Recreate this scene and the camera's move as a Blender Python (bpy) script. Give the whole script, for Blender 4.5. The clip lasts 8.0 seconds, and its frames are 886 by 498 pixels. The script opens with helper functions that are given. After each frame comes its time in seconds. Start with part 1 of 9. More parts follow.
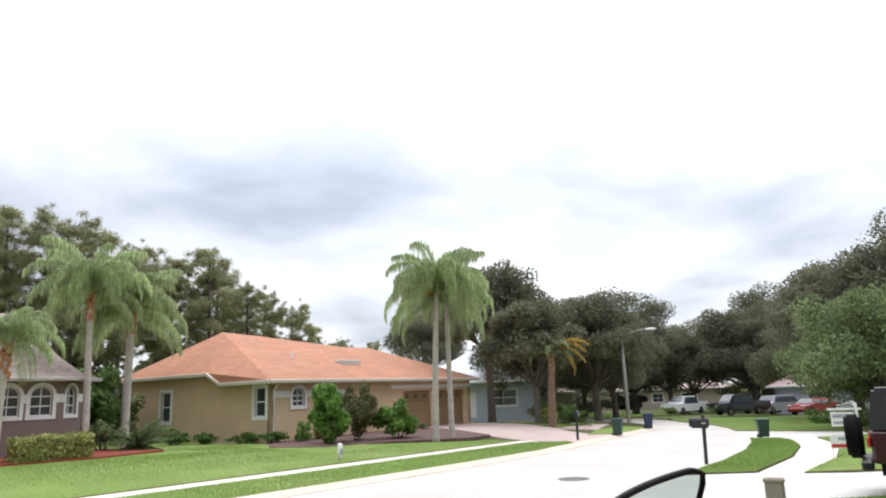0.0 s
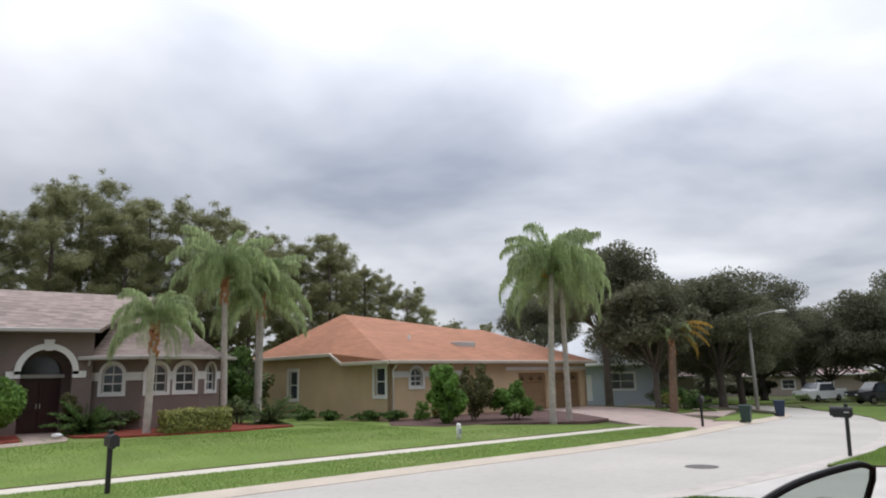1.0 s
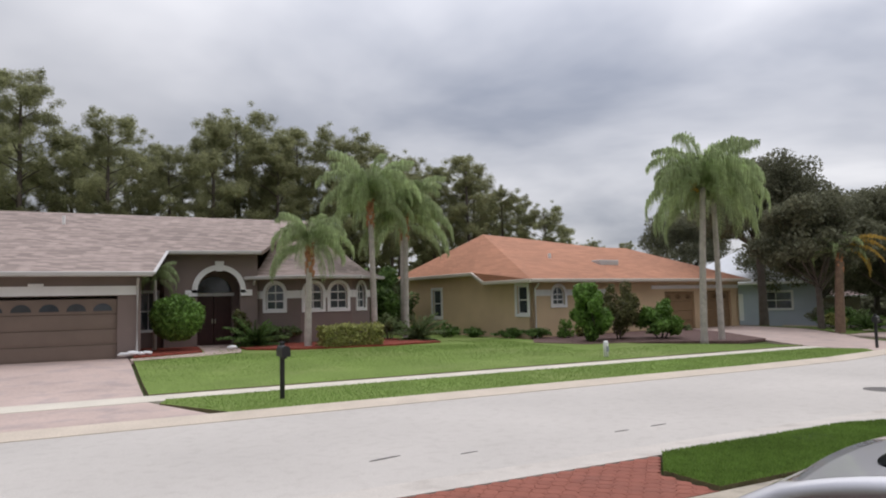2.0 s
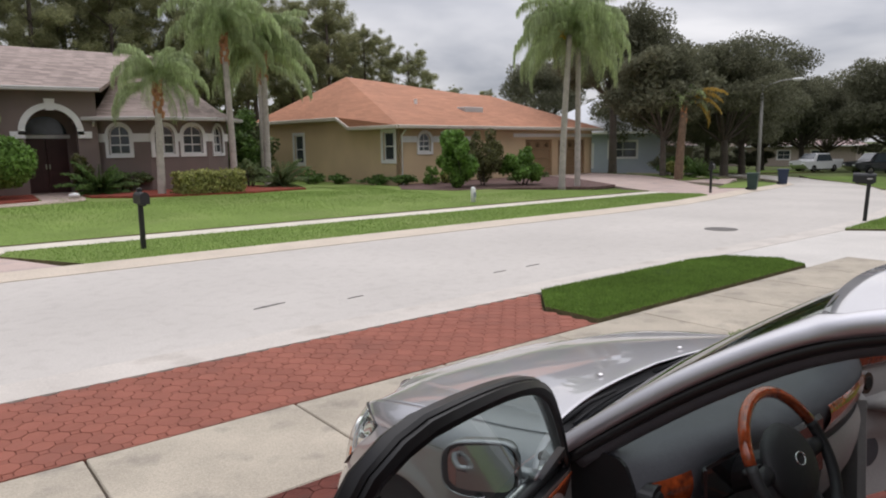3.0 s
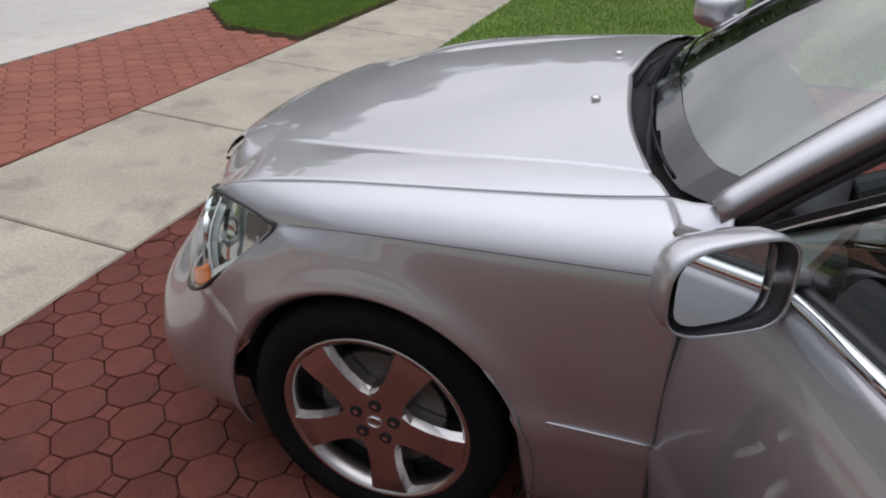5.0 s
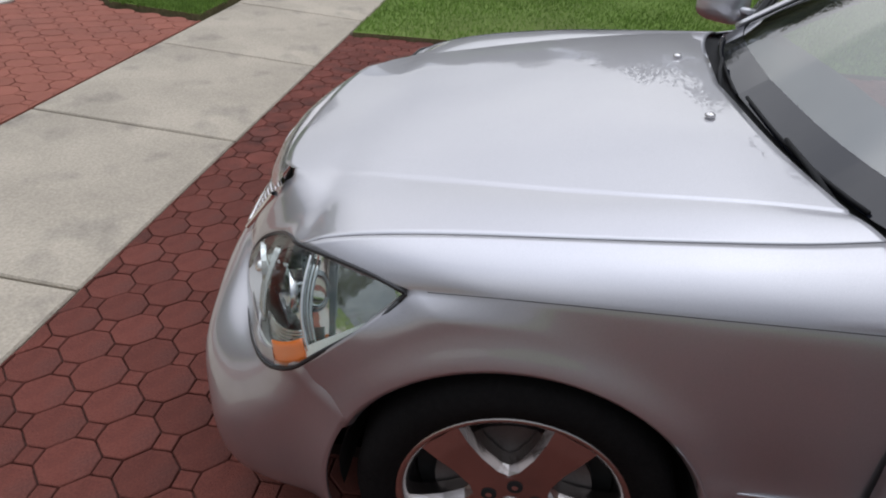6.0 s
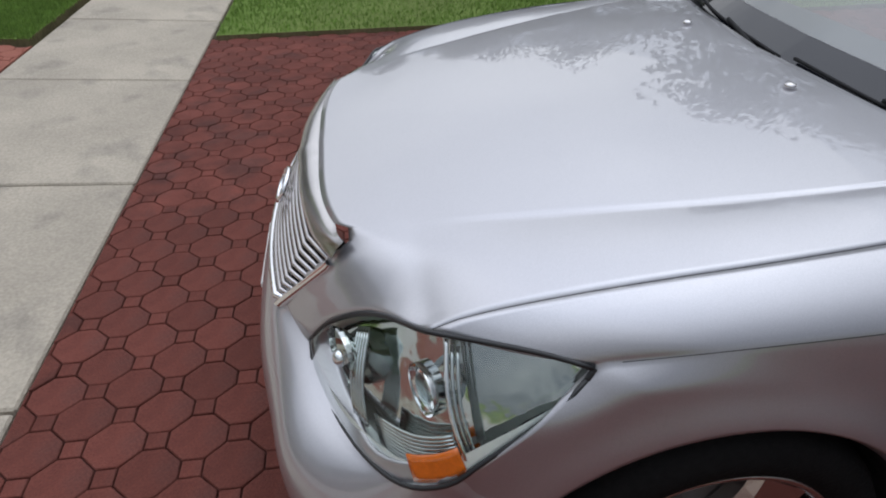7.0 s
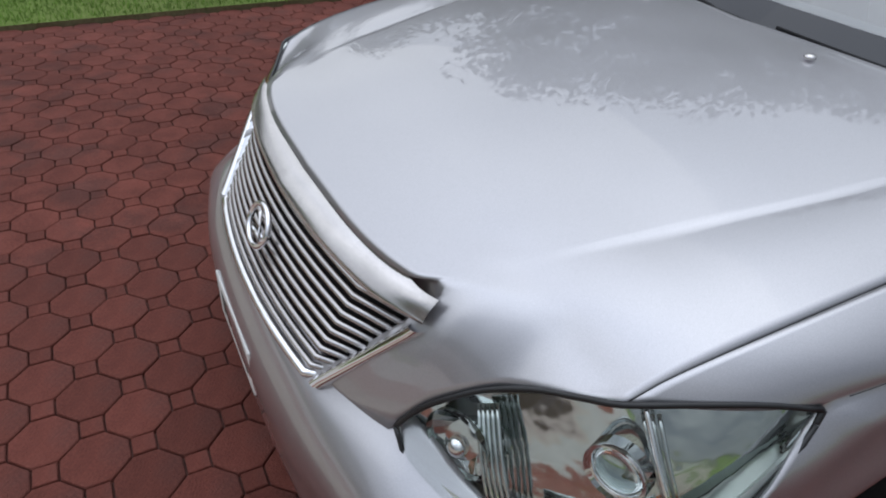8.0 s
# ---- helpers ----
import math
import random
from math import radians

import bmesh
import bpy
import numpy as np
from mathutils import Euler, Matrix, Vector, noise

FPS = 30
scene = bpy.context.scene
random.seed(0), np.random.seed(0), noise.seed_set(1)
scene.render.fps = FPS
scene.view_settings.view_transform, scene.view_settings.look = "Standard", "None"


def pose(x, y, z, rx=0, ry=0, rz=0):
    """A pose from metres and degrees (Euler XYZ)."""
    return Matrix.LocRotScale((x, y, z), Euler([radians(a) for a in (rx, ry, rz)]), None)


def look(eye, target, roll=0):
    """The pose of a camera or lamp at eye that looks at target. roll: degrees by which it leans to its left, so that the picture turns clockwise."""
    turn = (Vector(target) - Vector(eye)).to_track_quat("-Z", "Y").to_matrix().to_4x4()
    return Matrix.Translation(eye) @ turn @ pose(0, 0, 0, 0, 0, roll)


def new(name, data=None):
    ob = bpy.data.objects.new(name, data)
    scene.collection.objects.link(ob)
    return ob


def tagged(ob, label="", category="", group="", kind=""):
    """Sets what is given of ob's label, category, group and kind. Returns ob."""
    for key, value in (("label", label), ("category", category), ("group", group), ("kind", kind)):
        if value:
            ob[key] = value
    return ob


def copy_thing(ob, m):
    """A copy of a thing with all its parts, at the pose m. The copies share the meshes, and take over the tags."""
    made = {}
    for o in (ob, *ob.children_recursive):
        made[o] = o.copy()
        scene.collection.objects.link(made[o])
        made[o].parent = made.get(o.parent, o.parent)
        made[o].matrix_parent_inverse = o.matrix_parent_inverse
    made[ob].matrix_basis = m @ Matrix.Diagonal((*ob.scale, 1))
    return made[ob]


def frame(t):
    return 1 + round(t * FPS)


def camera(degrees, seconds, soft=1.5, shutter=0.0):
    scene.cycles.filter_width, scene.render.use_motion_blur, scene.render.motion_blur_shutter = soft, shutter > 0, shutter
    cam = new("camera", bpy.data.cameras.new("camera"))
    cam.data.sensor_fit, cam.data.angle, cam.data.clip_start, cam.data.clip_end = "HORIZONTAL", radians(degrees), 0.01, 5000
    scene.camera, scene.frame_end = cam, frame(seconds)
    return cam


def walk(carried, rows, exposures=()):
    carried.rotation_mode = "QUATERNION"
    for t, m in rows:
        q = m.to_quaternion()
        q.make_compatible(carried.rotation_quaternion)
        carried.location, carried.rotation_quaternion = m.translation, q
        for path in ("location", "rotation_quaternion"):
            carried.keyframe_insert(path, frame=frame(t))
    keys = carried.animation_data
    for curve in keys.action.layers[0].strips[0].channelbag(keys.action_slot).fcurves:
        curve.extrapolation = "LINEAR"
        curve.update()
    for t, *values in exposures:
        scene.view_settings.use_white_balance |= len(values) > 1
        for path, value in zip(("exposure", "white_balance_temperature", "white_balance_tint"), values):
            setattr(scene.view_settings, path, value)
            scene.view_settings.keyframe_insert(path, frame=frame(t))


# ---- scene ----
cam = camera(66.1, 8.0, soft=2.0)
PATH = [
    (0, (-5.746, -4.424, 2.079), (-4.294, -3.112, 2.494), -2.3),
    (0.5, (-5.799, -4.402, 2.107), (-4.418, -3.026, 2.553), -1.4),
    (1, (-5.867, -4.321, 2.094), (-4.646, -2.782, 2.468), -1.4),
    (1.5, (-5.931, -4.122, 2.027), (-4.944, -2.396, 2.245), -0.3),
    (1.7, (-5.953, -4.068, 2.024), (-5.064, -2.288, 2.234), -1.4),
    (2.8, (-6.136, -3.566, 1.992), (-4.999, -1.934, 1.788), -1.1),
    (3, (-6.154, -3.483, 1.969), (-4.921, -1.937, 1.672), -0.8),
    (3.5, (-6.164, -3.175, 1.893), (-4.725, -1.886, 1.377), 1.5),
    (4, (-6.124, -2.818, 1.821), (-4.554, -1.827, 1.076), 3.9),
    (4.5, (-6.103, -2.442, 1.757), (-4.425, -1.798, 0.88), 4.4),
    (5, (-5.964, -2.118, 1.664), (-4.319, -1.608, 0.648), 4.2),
    (5.2, (-5.914, -1.983, 1.669), (-4.274, -1.518, 0.624), 5.2),
    (6.3, (-5.76, -1.327, 1.624), (-4.038, -1.337, 0.606), 6.8),
    (6.5, (-5.707, -1.227, 1.615), (-3.975, -1.309, 0.618), 5.7),
    (7, (-5.513, -0.995, 1.585), (-3.852, -1.276, 0.507), 3.6),
    (7.5, (-5.327, -0.757, 1.551), (-3.78, -1.353, 0.432), 6.1),
    (8, (-5.099, -0.587, 1.506), (-3.658, -1.436, 0.409), 6.6),
]
EXPOSURE = [(0, 0.85, 6500, 10), (0.5, 0.45, 6450, 10), (1.0, 0.2, 6450, 11), (1.5, 0.05, 6500, 12), (3.0, 0.15, 6650, 13), (3.5, 0.1, 6650, 13), (4.0, 0.0, 6550, 12), (5.0, 0.0, 6450, 11), (6.5, -0.08, 6250, 10), (8.0, -0.2, 6150, 8)]
walk(cam, [(t, look(eye, target, roll)) for t, eye, target, roll in PATH], EXPOSURE)

# ---- light ----
SUN_AZ, SUN_EL = 62.0, 52.0  # degrees from +y towards +x, and up


def build_sky():
    world = bpy.data.worlds.new("overcast_sky")
    scene.world = world
    world.use_nodes = True
    nt = world.node_tree
    nt.nodes.clear()
    out = nt.nodes.new("ShaderNodeOutputWorld")
    bg = nt.nodes.new("ShaderNodeBackground")
    bg.inputs["Strength"].default_value = 1.0
    sky = nt.nodes.new("ShaderNodeTexSky")
    sky.sky_type, sky.sun_disc = "NISHITA", False
    sky.sun_elevation, sky.sun_rotation = radians(SUN_EL), radians(SUN_AZ)
    dim = nt.nodes.new("ShaderNodeMix")
    dim.data_type, dim.blend_type = "RGBA", "MULTIPLY"
    dim.inputs["Factor"].default_value = 1.0
    dim.inputs["B"].default_value = (0.1, 0.1, 0.1, 1)
    nt.links.new(sky.outputs["Color"], dim.inputs["A"])
    tc = nt.nodes.new("ShaderNodeTexCoord")
    sep = nt.nodes.new("ShaderNodeSeparateXYZ")
    nt.links.new(tc.outputs["Generated"], sep.inputs[0])
    up = nt.nodes.new("ShaderNodeMath")
    up.operation = "MAXIMUM"
    up.inputs[1].default_value = 0.0
    nt.links.new(sep.outputs["Z"], up.inputs[0])
    add = nt.nodes.new("ShaderNodeMath")
    add.inputs[1].default_value = 0.16
    nt.links.new(up.outputs[0], add.inputs[0])
    flat = nt.nodes.new("ShaderNodeCombineXYZ")
    for axis in "XY":
        div = nt.nodes.new("ShaderNodeMath")
        div.operation = "DIVIDE"
        nt.links.new(sep.outputs[axis], div.inputs[0])
        nt.links.new(add.outputs[0], div.inputs[1])
        nt.links.new(div.outputs[0], flat.inputs[axis])
    big = nt.nodes.new("ShaderNodeTexNoise")
    big.inputs["Scale"].default_value, big.inputs["Detail"].default_value = 0.85, 5.0
    big.inputs["Roughness"].default_value, big.inputs["Distortion"].default_value = 0.48, 0.25
    nt.links.new(flat.outputs[0], big.inputs["Vector"])
    ramp = nt.nodes.new("ShaderNodeValToRGB")
    ramp.color_ramp.elements[0].position, ramp.color_ramp.elements[0].color = 0.32, (0.25, 0.275, 0.33, 1)
    ramp.color_ramp.elements[1].position, ramp.color_ramp.elements[1].color = 0.68, (0.68, 0.69, 0.715, 1)
    nt.links.new(big.outputs["Fac"], ramp.inputs["Fac"])
    mix = nt.nodes.new("ShaderNodeMix")
    mix.data_type = "RGBA"
    mix.inputs["Factor"].default_value = 0.93
    nt.links.new(dim.outputs["Result"], mix.inputs["A"])
    nt.links.new(ramp.outputs["Color"], mix.inputs["B"])
    # an overcast sky grows brighter towards the zenith and towards the veiled sun
    sun = nt.nodes.new("ShaderNodeVectorMath")
    sun.operation = "DOT_PRODUCT"
    sun.inputs[1].default_value = (math.sin(radians(SUN_AZ)) * math.cos(radians(SUN_EL)), math.cos(radians(SUN_AZ)) * math.cos(radians(SUN_EL)), math.sin(radians(SUN_EL)))
    nt.links.new(tc.outputs["Generated"], sun.inputs[0])
    halo = nt.nodes.new("ShaderNodeMapRange")
    halo.inputs["From Min"].default_value, halo.inputs["From Max"].default_value = 0.1, 1.0
    halo.inputs["To Min"].default_value, halo.inputs["To Max"].default_value = 0.80, 1.6
    nt.links.new(sun.outputs["Value"], halo.inputs["Value"])
    zen = nt.nodes.new("ShaderNodeMapRange")
    zen.inputs["To Min"].default_value, zen.inputs["To Max"].default_value = 0.82, 3.1
    steep = nt.nodes.new("ShaderNodeMath")
    steep.operation = "POWER"
    steep.inputs[1].default_value = 2.2
    nt.links.new(up.outputs[0], steep.inputs[0])
    nt.links.new(steep.outputs[0], zen.inputs["Value"])
    both = nt.nodes.new("ShaderNodeMath")
    both.operation = "MULTIPLY"
    nt.links.new(halo.outputs[0], both.inputs[0])
    nt.links.new(zen.outputs[0], both.inputs[1])
    lit = nt.nodes.new("ShaderNodeVectorMath")
    lit.operation = "SCALE"
    nt.links.new(mix.outputs["Result"], lit.inputs[0])
    nt.links.new(both.outputs[0], lit.inputs["Scale"])
    nt.links.new(lit.outputs[0], bg.inputs["Color"])
    nt.links.new(bg.outputs[0], out.inputs[0])


def build_sun():
    lamp = bpy.data.lights.new("sun", "SUN")
    lamp.energy, lamp.angle, lamp.color = 0.6, radians(90), (1.0, 0.94, 0.86)
    ob = new("sun", lamp)
    d = Vector((math.sin(radians(SUN_AZ)) * math.cos(radians(SUN_EL)), math.cos(radians(SUN_AZ)) * math.cos(radians(SUN_EL)), math.sin(radians(SUN_EL))))
    ob.matrix_world = look(d * 100, (0, 0, 0))


build_sky()
build_sun()


# ---- materials ----
def mat(name, color, rough=0.7, metal=0.0, vary=0.12, scale=3.0, fine=40.0, bump=0.0, bump_scale=60.0, coat=0.0, island=0.0, obj=0.0, second=None, second_at=0.55, spec=0.5, second_scale=1.5):
    """A surface: base colour varied at two scales, optional stain colour, relief, coat, and variation piece by piece."""
    m = bpy.data.materials.new(name)
    m.use_nodes = True
    nt = m.node_tree
    bs = nt.nodes["Principled BSDF"]
    bs.inputs["Roughness"].default_value, bs.inputs["Metallic"].default_value = rough, metal
    bs.inputs["Specular IOR Level"].default_value = spec
    if coat:
        bs.inputs["Coat Weight"].default_value, bs.inputs["Coat Roughness"].default_value = coat, 0.03
    tc = nt.nodes.new("ShaderNodeTexCoord")

    def tex(s, detail=4.0):
        n = nt.nodes.new("ShaderNodeTexNoise")
        n.inputs["Scale"].default_value, n.inputs["Detail"].default_value = s, detail
        nt.links.new(tc.outputs["Object"], n.inputs["Vector"])
        return n

    def remap(src, lo, hi):
        r = nt.nodes.new("ShaderNodeMapRange")
        r.inputs["From Min"].default_value, r.inputs["From Max"].default_value = 0.25, 0.75
        r.inputs["To Min"].default_value, r.inputs["To Max"].default_value = lo, hi
        nt.links.new(src, r.inputs["Value"])
        return r.outputs[0]

    base = nt.nodes.new("ShaderNodeRGB")
    base.outputs[0].default_value = (*color, 1)
    col = base.outputs[0]
    if second:
        st = nt.nodes.new("ShaderNodeMix")
        st.data_type = "RGBA"
        ns = tex(second_scale, 6.0)
        r = nt.nodes.new("ShaderNodeMapRange")
        r.inputs["From Min"].default_value, r.inputs["From Max"].default_value = second_at, second_at + 0.16
        nt.links.new(ns.outputs["Fac"], r.inputs["Value"])
        nt.links.new(r.outputs[0], st.inputs["Factor"])
        nt.links.new(col, st.inputs["A"])
        st.inputs["B"].default_value = (*second, 1)
        col = st.outputs["Result"]
    value = remap(tex(scale).outputs["Fac"], 1 - vary, 1 + vary)
    v2 = remap(tex(fine, 2.0).outputs["Fac"], 1 - vary * 0.8, 1 + vary * 0.8)
    mul = nt.nodes.new("ShaderNodeMath")
    mul.operation = "MULTIPLY"
    nt.links.new(value, mul.inputs[0])
    nt.links.new(v2, mul.inputs[1])
    fac = mul.outputs[0]
    for amount, kind, socket in ((island, "ShaderNodeNewGeometry", "Random Per Island"), (obj, "ShaderNodeObjectInfo", "Random")):
        if amount:
            g = nt.nodes.new(kind)
            r = nt.nodes.new("ShaderNodeMapRange")
            r.inputs["To Min"].default_value, r.inputs["To Max"].default_value = 1 - amount, 1 + amount
            nt.links.new(g.outputs[socket], r.inputs["Value"])
            mm = nt.nodes.new("ShaderNodeMath")
            mm.operation = "MULTIPLY"
            nt.links.new(fac, mm.inputs[0])
            nt.links.new(r.outputs[0], mm.inputs[1])
            fac = mm.outputs[0]
    vec = nt.nodes.new("ShaderNodeVectorMath")
    vec.operation = "SCALE"
    nt.links.new(col, vec.inputs[0])
    nt.links.new(fac, vec.inputs["Scale"])
    nt.links.new(vec.outputs[0], bs.inputs["Base Color"])
    if bump:
        b = nt.nodes.new("ShaderNodeBump")
        b.inputs["Strength"].default_value, b.inputs["Distance"].default_value = bump, 0.01
        nt.links.new(tex(bump_scale, 3.0).outputs["Fac"], b.inputs["Height"])
        nt.links.new(b.outputs[0], bs.inputs["Normal"])
    return m


def leaf_mat(name, color, rough=0.6, glow=0.4, **more):
    """A leaf: like mat(), and some of the light falls through it."""
    m = mat(name, color, rough, **more)
    nt = m.node_tree
    bs, out = nt.nodes["Principled BSDF"], nt.nodes["Material Output"]
    thin = nt.nodes.new("ShaderNodeBsdfTranslucent")
    nt.links.new(bs.inputs["Base Color"].links[0].from_socket, thin.inputs["Color"])
    mix = nt.nodes.new("ShaderNodeMixShader")
    mix.inputs["Fac"].default_value = glow
    nt.links.new(bs.outputs[0], mix.inputs[1])
    nt.links.new(thin.outputs[0], mix.inputs[2])
    nt.links.new(mix.outputs[0], out.inputs["Surface"])
    return m


def roof_mat(name, color, dark, vary):
    """Shingles: rows of tabs, each of its own shade, with thin dark edges."""
    m = mat(name, color, 0.9, vary=0.1, scale=0.5, fine=30, bump=0.3, bump_scale=60)
    nt = m.node_tree
    bs = nt.nodes["Principled BSDF"]
    src = bs.inputs["Base Color"].links[0].from_socket
    tc = nt.nodes.new("ShaderNodeTexCoord")
    sep = nt.nodes.new("ShaderNodeSeparateXYZ")
    nt.links.new(tc.outputs["Object"], sep.inputs[0])
    flat = nt.nodes.new("ShaderNodeCombineXYZ")
    for axis, k, to in (("X", 1.0, "X"), ("Z", 3.0, "Y")):
        mu = nt.nodes.new("ShaderNodeMath")
        mu.operation = "MULTIPLY"
        mu.inputs[1].default_value = k
        nt.links.new(sep.outputs[axis], mu.inputs[0])
        nt.links.new(mu.outputs[0], flat.inputs[to])
    ad = nt.nodes.new("ShaderNodeMath")
    nt.links.new(sep.outputs["X"], ad.inputs[0])
    nt.links.new(sep.outputs["Y"], ad.inputs[1])
    nt.links.new(ad.outputs[0], flat.inputs["X"])
    br = nt.nodes.new("ShaderNodeTexBrick")
    br.inputs["Scale"].default_value, br.inputs["Mortar Size"].default_value = 1.0, 0.012
    br.inputs["Brick Width"].default_value, br.inputs["Row Height"].default_value = 0.42, 0.17
    br.inputs["Color1"].default_value, br.inputs["Color2"].default_value = (1 - vary, 1 - vary, 1 - vary, 1), (1 + vary, 1 + vary, 1 + vary, 1)
    br.inputs["Mortar"].default_value = (dark, dark, dark, 1)
    nt.links.new(flat.outputs[0], br.inputs["Vector"])
    mx = nt.nodes.new("ShaderNodeMix")
    mx.data_type, mx.blend_type = "RGBA", "MULTIPLY"
    mx.inputs["Factor"].default_value = 1.0
    nt.links.new(src, mx.inputs["A"])
    nt.links.new(br.outputs["Color"], mx.inputs["B"])
    nt.links.new(mx.outputs["Result"], bs.inputs["Base Color"])
    return m


def glass_mat(name, tint=(0.85, 0.9, 0.88), rough=0.0):
    m = bpy.data.materials.new(name)
    m.use_nodes = True
    bs = m.node_tree.nodes["Principled BSDF"]
    bs.inputs["Base Color"].default_value = (*tint, 1)
    bs.inputs["Transmission Weight"].default_value, bs.inputs["Roughness"].default_value, bs.inputs["IOR"].default_value = 1.0, rough, 1.45
    return m


def sheet_glass(name, tint, base=0.06):
    """A thin pane: straight-through tinted light with a mirror's gloss by Fresnel."""
    m = bpy.data.materials.new(name)
    m.use_nodes = True
    nt = m.node_tree
    nt.nodes.clear()
    out = nt.nodes.new("ShaderNodeOutputMaterial")
    clear = nt.nodes.new("ShaderNodeBsdfTransparent")
    clear.inputs["Color"].default_value = (*tint, 1)
    gloss = nt.nodes.new("ShaderNodeBsdfGlossy")
    gloss.inputs["Roughness"].default_value = 0.01
    edge = nt.nodes.new("ShaderNodeLayerWeight")
    edge.inputs["Blend"].default_value = 0.5
    power = nt.nodes.new("ShaderNodeMath")
    power.operation = "POWER"
    power.inputs[1].default_value = 5.0
    nt.links.new(edge.outputs["Facing"], power.inputs[0])
    fres = nt.nodes.new("ShaderNodeMath")
    fres.operation = "MULTIPLY_ADD"
    fres.inputs[1].default_value, fres.inputs[2].default_value = 1 - base, base
    nt.links.new(power.outputs[0], fres.inputs[0])
    mix = nt.nodes.new("ShaderNodeMixShader")
    nt.links.new(fres.outputs[0], mix.inputs["Fac"])
    nt.links.new(clear.outputs[0], mix.inputs[1])
    nt.links.new(gloss.outputs[0], mix.inputs[2])
    nt.links.new(mix.outputs[0], out.inputs[0])
    return m


GRASS = mat("lawn_grass", (0.122, 0.186, 0.039), 0.9, vary=0.22, scale=0.9, fine=30, bump=0.7, bump_scale=90, spec=0.12, second=(0.128, 0.168, 0.045), second_at=0.5, second_scale=0.35)
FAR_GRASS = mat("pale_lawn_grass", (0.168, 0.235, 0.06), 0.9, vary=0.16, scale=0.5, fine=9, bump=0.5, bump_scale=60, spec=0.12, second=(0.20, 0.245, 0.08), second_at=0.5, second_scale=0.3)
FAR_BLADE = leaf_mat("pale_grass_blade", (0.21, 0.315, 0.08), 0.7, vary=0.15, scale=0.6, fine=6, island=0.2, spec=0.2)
BLADE = leaf_mat("grass_blade", (0.155, 0.25, 0.052), 0.7, vary=0.2, scale=0.6, fine=6, island=0.35, spec=0.2)
LAWN_EDGE = mat("brown_lawn_edge", (0.15, 0.13, 0.07), 0.95, vary=0.3, scale=3, fine=40, spec=0.1)
SOIL = mat("ground_soil", (0.09, 0.11, 0.04), 0.95, vary=0.3, scale=0.4, fine=5, spec=0.1)
ROAD = mat("road_concrete", (0.495, 0.46, 0.42), 0.85, vary=0.11, scale=0.25, fine=60, bump=0.35, bump_scale=180, second=(0.462, 0.427, 0.388), second_at=0.50, second_scale=5.0)
PALE_GUTTER = mat("pale_gutter_concrete", (0.53, 0.485, 0.435), 0.85, vary=0.12, scale=1.4, fine=40, bump=0.3, bump_scale=150, second=(0.43, 0.385, 0.34), second_at=0.55, second_scale=2.0)
GUTTER = mat("gutter_concrete", (0.55, 0.47, 0.38), 0.85, vary=0.12, scale=1.0, fine=30, bump=0.3, bump_scale=150)
WALK = mat("walk_concrete", (0.435, 0.38, 0.302), 0.88, vary=0.20, scale=1.6, fine=75, bump=0.7, bump_scale=140, second=(0.27, 0.238, 0.195), second_at=0.54, second_scale=2.6, obj=0.06)
FAR_WALK = mat("far_walk_concrete", (0.60, 0.55, 0.46), 0.88, vary=0.1, scale=1.0, fine=30)
PINK = mat("pink_drive", (0.47, 0.36, 0.315), 0.85, vary=0.12, scale=0.6, fine=12, second=(0.39, 0.31, 0.285), second_at=0.5)
DRIVE2 = mat("drive_concrete", (0.55, 0.52, 0.48), 0.85, vary=0.1, scale=0.8, fine=25, bump=0.3, bump_scale=120)
APRON_JOINT = mat("red_sand_joint", (0.15, 0.062, 0.045), 0.95, vary=0.2, scale=4, fine=90)
JOINT = mat("sand_joint", (0.105, 0.052, 0.042), 0.95, vary=0.25, scale=4, fine=90)
PAVER = mat("red_paver", (0.143, 0.0435, 0.032), 0.85, spec=0.22, vary=0.22, scale=9, fine=120, bump=0.7, bump_scale=200, obj=0.16, island=0.16, second=(0.105, 0.038, 0.030), second_at=0.5, second_scale=5.0)
# brighter copy of the red paver: the apron's light is put into the colour
LIT_PAVER = mat("lit_red_paver", (0.275, 0.098, 0.068), 0.85, spec=0.25, vary=0.10, scale=2.5, fine=120, bump=0.4, bump_scale=220, island=0.08, second=(0.245, 0.092, 0.066), second_at=0.5, second_scale=1.6)
MULCH = mat("red_mulch", (0.24, 0.045, 0.025), 0.95, vary=0.4, scale=5, fine=60, bump=0.8, bump_scale=60)
DARK_MULCH = mat("brown_mulch", (0.13, 0.075, 0.065), 0.95, vary=0.35, scale=5, fine=60, bump=0.8, bump_scale=60)
STUCCO_G = mat("taupe_stucco", (0.215, 0.165, 0.15), 0.9, vary=0.08, scale=1.2, fine=60, bump=0.4, bump_scale=120)
STUCCO_Y = mat("tan_stucco", (0.60, 0.445, 0.285), 0.9, vary=0.08, scale=0.8, fine=60, bump=0.4, bump_scale=120)
STUCCO_B = mat("blue_grey_stucco", (0.42, 0.47, 0.54), 0.9, vary=0.06, scale=0.8, fine=60)
TRIM = mat("white_trim", (0.78, 0.77, 0.77), 0.6, vary=0.05, scale=2, fine=40)
CREAM = mat("cream_eave_board", (0.60, 0.54, 0.47), 0.6, vary=0.06, scale=2, fine=40)
FASCIA = mat("grey_fascia", (0.5, 0.48, 0.47), 0.6, vary=0.06, scale=2, fine=40)
ROOF_G = roof_mat("brown_grey_shingle", (0.315, 0.245, 0.215), 0.62, 0.32)
ROOF_Y = roof_mat("terracotta_shingle", (0.41, 0.185, 0.105), 0.78, 0.15)
